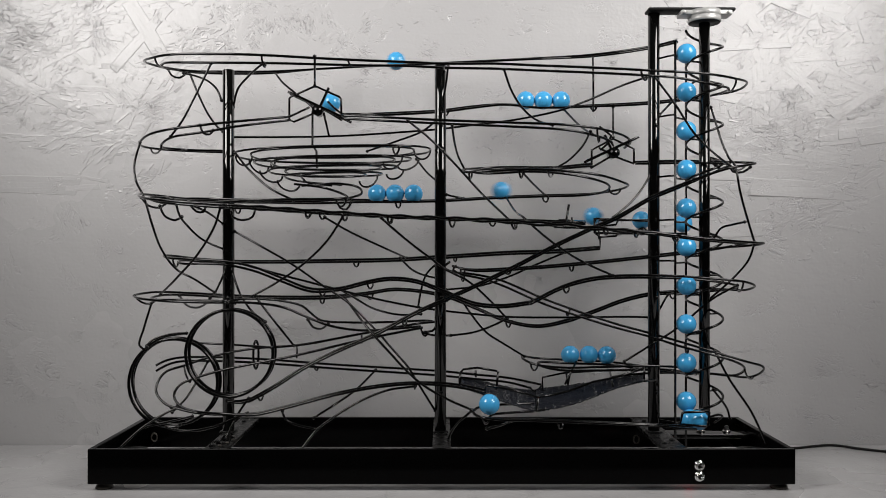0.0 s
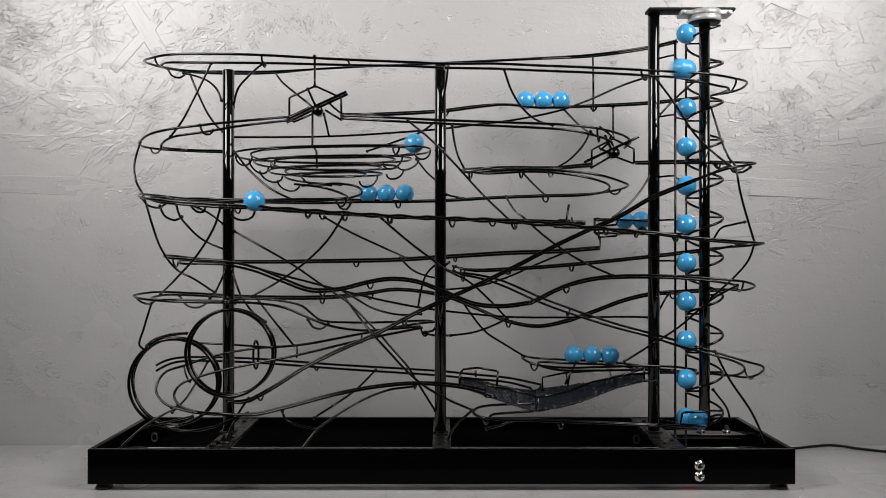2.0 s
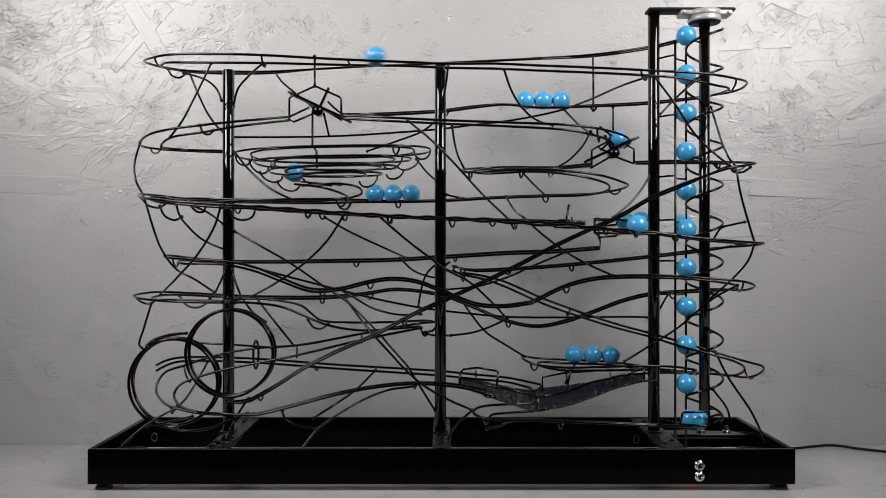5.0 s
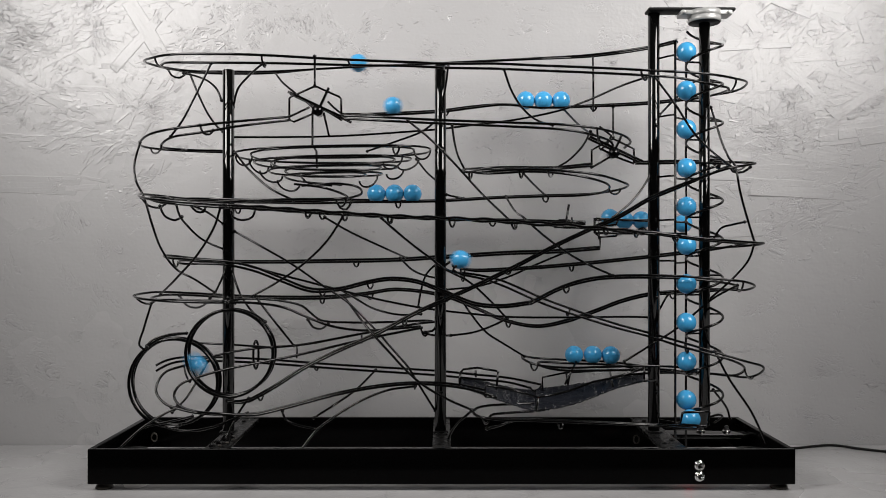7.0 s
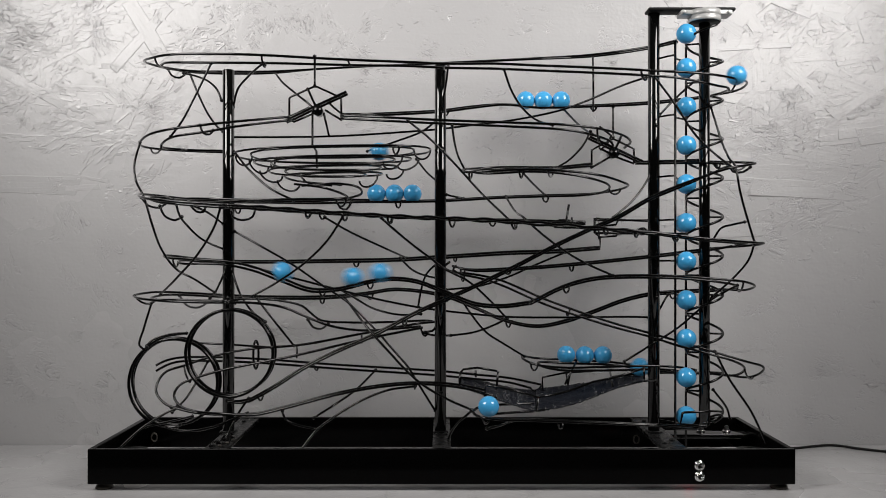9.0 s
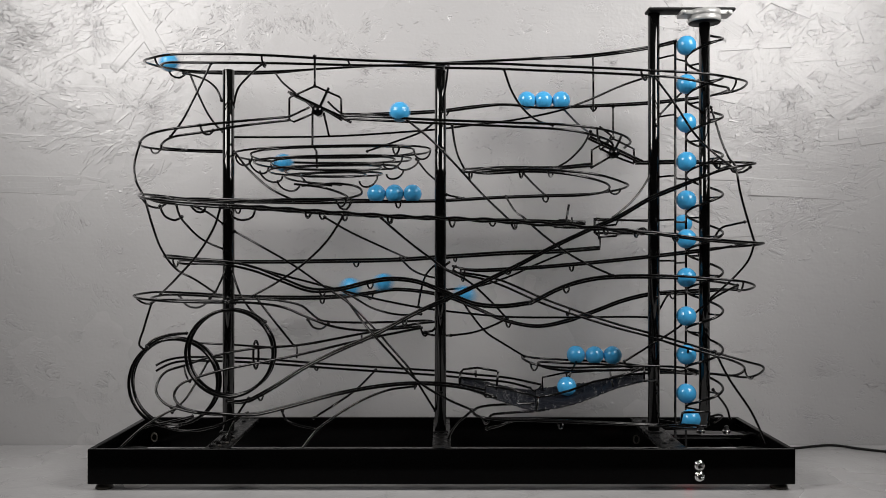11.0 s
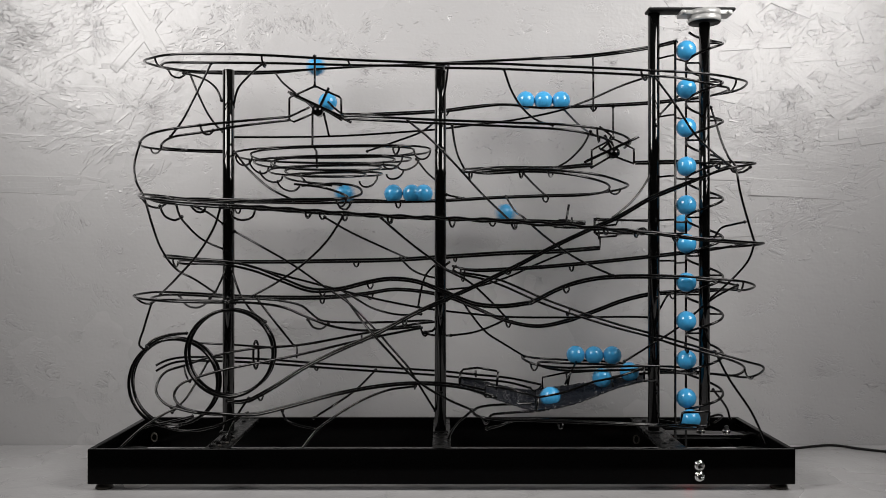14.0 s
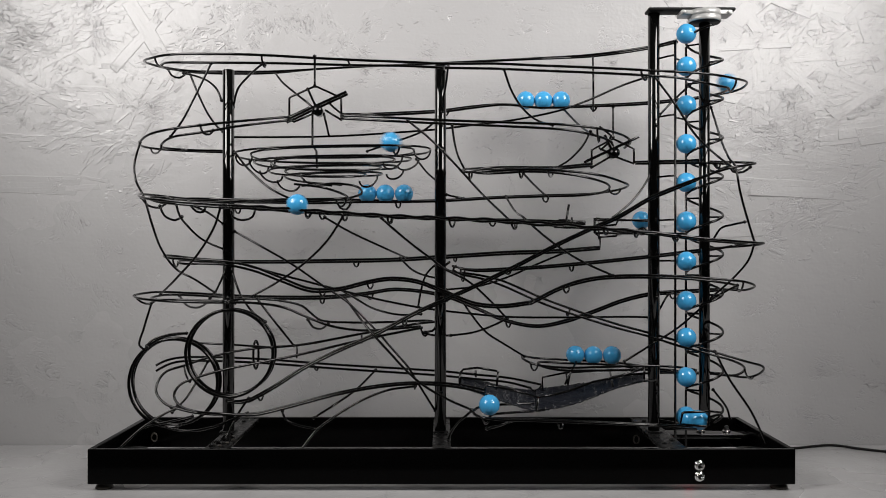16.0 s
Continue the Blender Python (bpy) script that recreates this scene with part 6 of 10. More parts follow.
    walk(balls[2], [(0.00, at(0.1246, 0.1530, 0.4411)), (2.61, at(0.1246, 0.1530, 0.4411)), (2.71, at(0.1232, 0.1530, 0.4411)), (2.81, at(0.1162, 0.1530, 0.4411)), (2.93, at(0.1053, 0.1530, 0.4411)), (3.06, at(0.1025, 0.1530, 0.4411)), (6.36, at(0.1025, 0.1530, 0.4411)), (6.42, at(0.0814, 0.1530, 0.4432)), (6.52, at(0.0609, 0.1530, 0.4446)), (6.62, at(0.0409, 0.1530, 0.4433)), (6.72, at(0.0160, 0.1530, 0.4406)), (6.82, at(-0.0158, 0.1530, 0.4372)), (6.92, at(-0.0405, 0.1480, 0.4343)), (7.02, at(-0.0729, 0.1420, 0.4319)), (7.12, at(-0.1031, 0.1340, 0.4298)), (7.22, at(-0.1248, 0.1280, 0.4308)), (7.32, at(-0.1359, 0.1260, 0.4332)), (7.42, at(-0.1403, 0.1260, 0.4344)), (7.50, at(-0.1447, 0.1240, 0.4340)), (7.60, at(-0.1471, 0.1120, 0.4312)), (7.70, at(-0.1570, 0.0850, 0.4246)), (7.80, at(-0.1762, 0.0680, 0.4179)), (7.90, at(-0.2078, 0.0500, 0.4098)), (8.00, at(-0.2400, 0.0420, 0.4054)), (8.10, at(-0.2815, 0.0380, 0.3997)), (8.15, at(-0.2990, 0.0420, 0.3953)), (8.20, at(-0.3161, 0.0520, 0.3911)), (8.26, at(-0.3331, 0.0720, 0.3874)), (8.32, at(-0.3432, 0.0920, 0.3848)), (8.38, at(-0.3468, 0.1120, 0.3840)), (8.45, at(-0.3392, 0.1300, 0.3842)), (8.50, at(-0.3271, 0.1420, 0.3850)), (8.60, at(-0.2860, 0.1490, 0.3852)), (8.65, at(-0.2604, 0.1500, 0.3846)), (8.70, at(-0.2283, 0.1255, 0.3756)), (8.80, at(-0.1830, 0.1479, 0.3762)), (8.90, at(-0.1248, 0.1515, 0.3766)), (9.00, at(-0.0789, 0.1481, 0.3769)), (9.10, at(-0.0477, 0.1367, 0.3773)), (9.20, at(-0.0282, 0.0848, 0.3777)), (9.30, at(-0.0329, 0.0685, 0.3772)), (9.40, at(-0.0606, 0.0469, 0.3761)), (9.50, at(-0.1071, 0.0392, 0.3752)), (9.60, at(-0.1605, 0.0401, 0.3745)), (9.70, at(-0.2033, 0.0496, 0.3736)), (9.80, at(-0.2328, 0.1004, 0.3719)), (9.90, at(-0.2274, 0.1213, 0.3713)), (10.00, at(-0.1926, 0.1431, 0.3703)), (10.10, at(-0.1431, 0.1470, 0.3696)), (10.20, at(-0.0981, 0.1437, 0.3690)), (10.30, at(-0.0638, 0.1291, 0.3682)), (10.40, at(-0.0507, 0.0868, 0.3671)), (10.50, at(-0.0592, 0.0649, 0.3665)), (10.60, at(-0.0999, 0.0480, 0.3654)), (10.70, at(-0.1510, 0.0477, 0.3647)), (10.80, at(-0.1948, 0.0610, 0.3637)), (10.87, at(-0.2096, 0.0981, 0.3626)), (10.90, at(-0.2093, 0.1032, 0.3625)), (11.00, at(-0.1941, 0.1313, 0.3613)), (11.10, at(-0.1494, 0.1390, 0.3602)), (11.20, at(-0.1125, 0.1356, 0.3595)), (11.32, at(-0.0812, 0.0881, 0.3575)), (11.40, at(-0.0939, 0.0665, 0.3566)), (11.50, at(-0.1338, 0.0552, 0.3552)), (11.60, at(-0.1742, 0.0573, 0.3546)), (11.68, at(-0.2054, 0.0983, 0.3528)), (11.80, at(-0.1695, 0.1297, 0.3521)), (11.90, at(-0.1173, 0.1295, 0.3518)), (12.00, at(-0.0791, 0.0891, 0.3508)), (12.10, at(-0.0953, 0.0680, 0.3497)), (12.20, at(-0.1314, 0.0652, 0.3488)), (12.30, at(-0.1730, 0.0985, 0.3469)), (12.40, at(-0.1633, 0.1152, 0.3433)), (12.50, at(-0.1175, 0.0680, 0.3352)), (12.56, at(-0.1110, 0.0660, 0.3297)), (12.62, at(-0.1178, 0.0580, 0.3237)), (12.70, at(-0.1675, 0.0520, 0.3185)), (12.80, at(-0.2069, 0.0540, 0.3176)), (12.90, at(-0.2505, 0.0620, 0.3190)), (13.00, at(-0.2929, 0.0850, 0.3202)), (13.05, at(-0.3053, 0.1000, 0.3203)), (13.10, at(-0.3092, 0.1220, 0.3203)), (13.20, at(-0.2834, 0.1500, 0.3196)), (13.30, at(-0.2510, 0.1550, 0.3161)), (13.40, at(-0.2104, 0.1560, 0.3116)), (13.50, at(-0.1620, 0.1570, 0.3079)), (13.60, at(-0.1146, 0.1570, 0.3057)), (13.70, at(-0.0685, 0.1570, 0.3044)), (13.80, at(-0.0231, 0.1570, 0.3030)), (13.90, at(0.0251, 0.1570, 0.3023)), (14.00, at(0.0782, 0.1570, 0.3016)), (14.10, at(0.1262, 0.1580, 0.3002)), (14.30, at(0.2297, 0.1570, 0.2931)), (14.36, at(0.2473, 0.1570, 0.2924)), (16.00, at(0.2473, 0.1570, 0.2924))])
    walk(balls[3], [(0.00, at(0.1467, 0.1530, 0.4411)), (2.61, at(0.1467, 0.1530, 0.4411)), (2.71, at(0.1453, 0.1530, 0.4411)), (2.81, at(0.1383, 0.1530, 0.4411)), (2.93, at(0.1274, 0.1530, 0.4411)), (3.06, at(0.1246, 0.1530, 0.4411)), (6.36, at(0.1246, 0.1530, 0.4411)), (6.46, at(0.1232, 0.1530, 0.4411)), (6.56, at(0.1162, 0.1530, 0.4411)), (6.68, at(0.1053, 0.1530, 0.4411)), (6.81, at(0.1025, 0.1530, 0.4411)), (9.49, at(0.1025, 0.1530, 0.4411)), (9.55, at(0.0814, 0.1530, 0.4432)), (9.65, at(0.0611, 0.1530, 0.4446)), (9.75, at(0.0421, 0.1530, 0.4432)), (9.85, at(0.0182, 0.1530, 0.4404)), (9.95, at(-0.0126, 0.1530, 0.4369)), (10.05, at(-0.0363, 0.1480, 0.4339)), (10.15, at(-0.0681, 0.1420, 0.4315)), (10.25, at(-0.0993, 0.1340, 0.4295)), (10.35, at(-0.1220, 0.1280, 0.4306)), (10.45, at(-0.1341, 0.1260, 0.4330)), (10.65, at(-0.1444, 0.1220, 0.4336)), (10.75, at(-0.1240, 0.1000, 0.4258)), (10.85, at(-0.0977, 0.0700, 0.4169)), (10.95, at(-0.0657, 0.0470, 0.4112)), (11.05, at(-0.0307, 0.0400, 0.4082)), (11.15, at(0.0006, 0.0370, 0.4065)), (11.25, at(0.0337, 0.0370, 0.4052)), (11.30, at(0.0525, 0.0370, 0.4046)), (11.40, at(0.0907, 0.0380, 0.4041)), (11.50, at(0.1291, 0.0400, 0.4026)), (11.60, at(0.1657, 0.0520, 0.3993)), (11.70, at(0.1908, 0.0700, 0.3956)), (11.80, at(0.2055, 0.0880, 0.3929)), (11.90, at(0.2058, 0.0960, 0.3880)), (12.05, at(0.2048, 0.0980, 0.3834)), (12.16, at(0.1921, 0.1080, 0.3755)), (12.27, at(0.1764, 0.1220, 0.3686)), (12.37, at(0.1487, 0.1400, 0.3646)), (12.46, at(0.1194, 0.1480, 0.3638)), (12.50, at(0.1090, 0.1480, 0.3634)), (12.57, at(0.0871, 0.1480, 0.3632)), (12.66, at(0.0577, 0.1380, 0.3611)), (12.75, at(0.0414, 0.1150, 0.3584)), (12.79, at(0.0383, 0.0950, 0.3560)), (12.85, at(0.0387, 0.0750, 0.3535)), (12.91, at(0.0475, 0.0580, 0.3527)), (12.96, at(0.0587, 0.0520, 0.3529)), (13.07, at(0.0908, 0.0500, 0.3535)), (13.16, at(0.1298, 0.0500, 0.3511)), (13.27, at(0.1653, 0.0620, 0.3461)), (13.35, at(0.1909, 0.0850, 0.3411)), (13.39, at(0.1968, 0.1000, 0.3378)), (13.45, at(0.1934, 0.1220, 0.3355)), (13.53, at(0.1724, 0.1420, 0.3337)), (13.60, at(0.1468, 0.1450, 0.3324)), (13.71, at(0.1010, 0.1450, 0.3301)), (13.82, at(0.0620, 0.1440, 0.3278)), (13.87, at(0.0439, 0.1430, 0.3269)), (13.95, at(-0.0158, 0.1350, 0.3242)), (14.20, at(-0.0304, 0.1350, 0.3241)), (14.50, at(-0.0490, 0.1350, 0.3241)), (16.00, at(-0.0476, 0.1350, 0.3241))])
    walk(balls[4], [(0.00, at(-0.1354, 0.1260, 0.4330)), (0.10, at(-0.1402, 0.1260, 0.4336)), (0.30, at(-0.1498, 0.1120, 0.4312)), (0.40, at(-0.1570, 0.0850, 0.4246)), (0.50, at(-0.1762, 0.0680, 0.4179)), (0.60, at(-0.2078, 0.0500, 0.4098)), (0.70, at(-0.2400, 0.0420, 0.4054)), (0.80, at(-0.2815, 0.0380, 0.3997)), (0.85, at(-0.2990, 0.0420, 0.3953)), (0.90, at(-0.3161, 0.0520, 0.3911)), (0.96, at(-0.3331, 0.0720, 0.3874)), (1.02, at(-0.3432, 0.0920, 0.3848)), (1.08, at(-0.3468, 0.1120, 0.3840)), (1.15, at(-0.3392, 0.1300, 0.3842)), (1.20, at(-0.3271, 0.1420, 0.3850)), (1.30, at(-0.2860, 0.1490, 0.3852)), (1.35, at(-0.2604, 0.1500, 0.3846)), (1.40, at(-0.2283, 0.1255, 0.3756)), (1.50, at(-0.1830, 0.1479, 0.3762)), (1.60, at(-0.1248, 0.1515, 0.3766)), (1.70, at(-0.0789, 0.1481, 0.3769)), (1.80, at(-0.0477, 0.1367, 0.3773)), (1.90, at(-0.0282, 0.0848, 0.3777)), (2.00, at(-0.0329, 0.0685, 0.3772)), (2.10, at(-0.0606, 0.0469, 0.3761)), (2.20, at(-0.1071, 0.0392, 0.3752)), (2.30, at(-0.1605, 0.0401, 0.3745)), (2.40, at(-0.2033, 0.0496, 0.3736)), (2.50, at(-0.2328, 0.1004, 0.3719)), (2.60, at(-0.2274, 0.1213, 0.3713)), (2.70, at(-0.1926, 0.1431, 0.3703)), (2.80, at(-0.1431, 0.1470, 0.3696)), (2.90, at(-0.0981, 0.1437, 0.3690)), (3.00, at(-0.0638, 0.1291, 0.3682)), (3.10, at(-0.0507, 0.0868, 0.3671)), (3.20, at(-0.0592, 0.0649, 0.3665)), (3.30, at(-0.0999, 0.0480, 0.3654)), (3.40, at(-0.1510, 0.0477, 0.3647)), (3.50, at(-0.1948, 0.0610, 0.3637)), (3.57, at(-0.2096, 0.0981, 0.3626)), (3.60, at(-0.2093, 0.1032, 0.3625)), (3.70, at(-0.1904, 0.1313, 0.3614)), (3.80, at(-0.1420, 0.1390, 0.3603)), (3.90, at(-0.1015, 0.1356, 0.3597)), (4.02, at(-0.0665, 0.0881, 0.3578)), (4.10, at(-0.0767, 0.0665, 0.3569)), (4.20, at(-0.1134, 0.0552, 0.3556)), (4.30, at(-0.1589, 0.0573, 0.3547)), (4.38, at(-0.1937, 0.0983, 0.3527)), (4.50, at(-0.1640, 0.1297, 0.3517)), (4.60, at(-0.1173, 0.1295, 0.3511)), (4.70, at(-0.0844, 0.0891, 0.3499)), (4.80, at(-0.0994, 0.0680, 0.3490)), (4.90, at(-0.1345, 0.0652, 0.3483)), (5.00, at(-0.1751, 0.0985, 0.3465)), (5.10, at(-0.1644, 0.1152, 0.3431)), (5.20, at(-0.1175, 0.0680, 0.3352)), (5.26, at(-0.1108, 0.0660, 0.3299)), (5.32, at(-0.1175, 0.0580, 0.3242)), (5.40, at(-0.1670, 0.0520, 0.3193)), (5.50, at(-0.2061, 0.0540, 0.3188)), (5.60, at(-0.2495, 0.0620, 0.3206)), (5.70, at(-0.2916, 0.0850, 0.3222)), (5.75, at(-0.3040, 0.1000, 0.3225)), (5.80, at(-0.3079, 0.1220, 0.3226)), (5.90, at(-0.2820, 0.1500, 0.3223)), (6.00, at(-0.2496, 0.1550, 0.3191)), (6.10, at(-0.2090, 0.1560, 0.3149)), (6.20, at(-0.1606, 0.1570, 0.3115)), (6.30, at(-0.1134, 0.1570, 0.3086)), (6.40, at(-0.0676, 0.1570, 0.3065)), (6.50, at(-0.0225, 0.1570, 0.3044)), (6.60, at(0.0254, 0.1570, 0.3030)), (6.70, at(0.0782, 0.1570, 0.3016)), (6.80, at(0.1262, 0.1580, 0.3002)), (6.90, at(0.1812, 0.1580, 0.2974)), (7.06, at(0.2121, 0.1570, 0.2938)), (7.12, at(0.2029, 0.1570, 0.2910)), (7.20, at(0.1944, 0.1570, 0.2840)), (7.30, at(0.1730, 0.1550, 0.2713)), (7.40, at(0.1319, 0.1530, 0.2649)), (7.50, at(0.0897, 0.1510, 0.2621)), (7.60, at(0.0497, 0.1510, 0.2600)), (7.70, at(0.0056, 0.1510, 0.2565)), (7.80, at(-0.0413, 0.1510, 0.2537)), (7.90, at(-0.0834, 0.1510, 0.2523)), (8.00, at(-0.1289, 0.1510, 0.2516)), (8.10, at(-0.1744, 0.1510, 0.2509)), (8.20, at(-0.2303, 0.1500, 0.2509)), (8.30, at(-0.2733, 0.1460, 0.2516)), (8.40, at(-0.3089, 0.1320, 0.2537)), (8.50, at(-0.3184, 0.1120, 0.2538)), (8.60, at(-0.3177, 0.0950, 0.2532)), (8.70, at(-0.3051, 0.0820, 0.2526)), (8.75, at(-0.2824, 0.0760, 0.2513)), (8.80, at(-0.2484, 0.0700, 0.2494)), (8.85, at(-0.2089, 0.0670, 0.2410)), (8.90, at(-0.1651, 0.0670, 0.2262)), (8.95, at(-0.1277, 0.0670, 0.2210)), (9.00, at(-0.0716, 0.0670, 0.2294)), (9.10, at(-0.0090, 0.0670, 0.2197)), (9.20, at(0.0426, 0.0670, 0.2036)), (9.28, at(0.0683, 0.0670, 0.2004)), (9.38, at(0.1038, 0.0670, 0.2049)), (9.48, at(0.1425, 0.0670, 0.2230)), (9.60, at(0.1876, 0.0670, 0.2333)), (9.72, at(0.2360, 0.0670, 0.2339)), (9.85, at(0.2873, 0.0660, 0.2320)), (9.95, at(0.3279, 0.0720, 0.2286)), (10.02, at(0.3522, 0.0950, 0.2233)), (10.10, at(0.3481, 0.1220, 0.2177)), (10.20, at(0.3180, 0.1350, 0.2144)), (10.30, at(0.2785, 0.1420, 0.2127)), (10.40, at(0.2343, 0.1460, 0.2063)), (10.50, at(0.1856, 0.1470, 0.1888)), (10.60, at(0.1298, 0.1470, 0.1721)), (10.70, at(0.0705, 0.1470, 0.1804)), (10.80, at(0.0042, 0.1470, 0.2083)), (10.90, at(-0.0551, 0.1470, 0.2167)), (11.00, at(-0.1145, 0.1470, 0.2097)), (11.10, at(-0.1771, 0.1460, 0.2077)), (11.20, at(-0.2466, 0.1450, 0.2084)), (11.30, at(-0.3014, 0.1420, 0.2100)), (11.40, at(-0.3481, 0.0850, 0.2079)), (11.50, at(-0.3383, 0.0720, 0.2079)), (11.55, at(-0.3241, 0.0620, 0.2073)), (11.60, at(-0.2961, 0.0520, 0.2066)), (11.65, at(-0.2545, 0.0480, 0.2051)), (11.70, at(-0.2100, 0.0580, 0.2033)), (11.80, at(-0.1686, 0.0760, 0.1974)), (11.85, at(-0.1495, 0.0860, 0.1877)), (11.90, at(-0.1216, 0.0940, 0.1733)), (12.00, at(-0.0440, 0.0990, 0.1693)), (12.05, at(-0.0165, 0.1000, 0.1697)), (12.10, at(-0.0037, 0.0990, 0.1696)), (12.15, at(-0.0049, 0.0920, 0.1695)), (12.20, at(-0.0217, 0.0840, 0.1680)), (12.30, at(-0.1095, 0.0730, 0.1558)), (12.40, at(-0.1691, 0.0700, 0.1475)), (12.50, at(-0.2294, 0.0720, 0.1392)), (12.60, at(-0.2800, 0.0700, 0.1246)), (12.70, at(-0.3092, 0.0640, 0.1080)), (12.80, at(-0.3079, 0.0540, 0.0905)), (12.85, at(-0.2864, 0.0460, 0.0818)), (12.90, at(-0.2341, 0.0360, 0.0849)), (13.00, at(-0.1661, 0.0330, 0.0966)), (13.10, at(-0.1054, 0.0340, 0.1072)), (13.20, at(-0.0539, 0.0360, 0.1146)), (13.30, at(-0.0066, 0.0400, 0.1156)), (13.40, at(0.0422, 0.0550, 0.1104)), (13.50, at(0.1085, 0.0800, 0.0977)), (13.60, at(0.1768, 0.1000, 0.1012)), (13.70, at(0.2080, 0.1050, 0.1064)), (13.80, at(0.2215, 0.1080, 0.1093)), (13.90, at(0.2255, 0.1100, 0.1104)), (14.00, at(0.2222, 0.1100, 0.1104)), (14.10, at(0.2117, 0.1080, 0.1084)), (14.20, at(0.1856, 0.1050, 0.1032)), (14.30, at(0.1472, 0.0950, 0.0985)), (14.40, at(0.1056, 0.0900, 0.0944)), (14.50, at(0.0873, 0.0920, 0.0951)), (14.60, at(0.0869, 0.0950, 0.0960)), (14.70, at(0.0918, 0.0980, 0.0975)), (14.80, at(0.1013, 0.1000, 0.0978)), (14.90, at(0.1127, 0.1000, 0.0978)), (15.00, at(0.1273, 0.1000, 0.0978)), (15.10, at(0.1344, 0.0980, 0.0975)), (15.20, at(0.1401, 0.0960, 0.0958)), (15.30, at(0.1389, 0.0920, 0.0951)), (15.40, at(0.1340, 0.0850, 0.0923)), (15.50, at(0.1248, 0.0750, 0.0894)), (15.60, at(0.1082, 0.0660, 0.0871)), (15.70, at(0.0894, 0.0580, 0.0847)), (15.80, at(0.0728, 0.0500, 0.0836)), (15.90, at(0.0583, 0.0400, 0.0835)), (16.00, at(0.0506, 0.0250, 0.0862))])
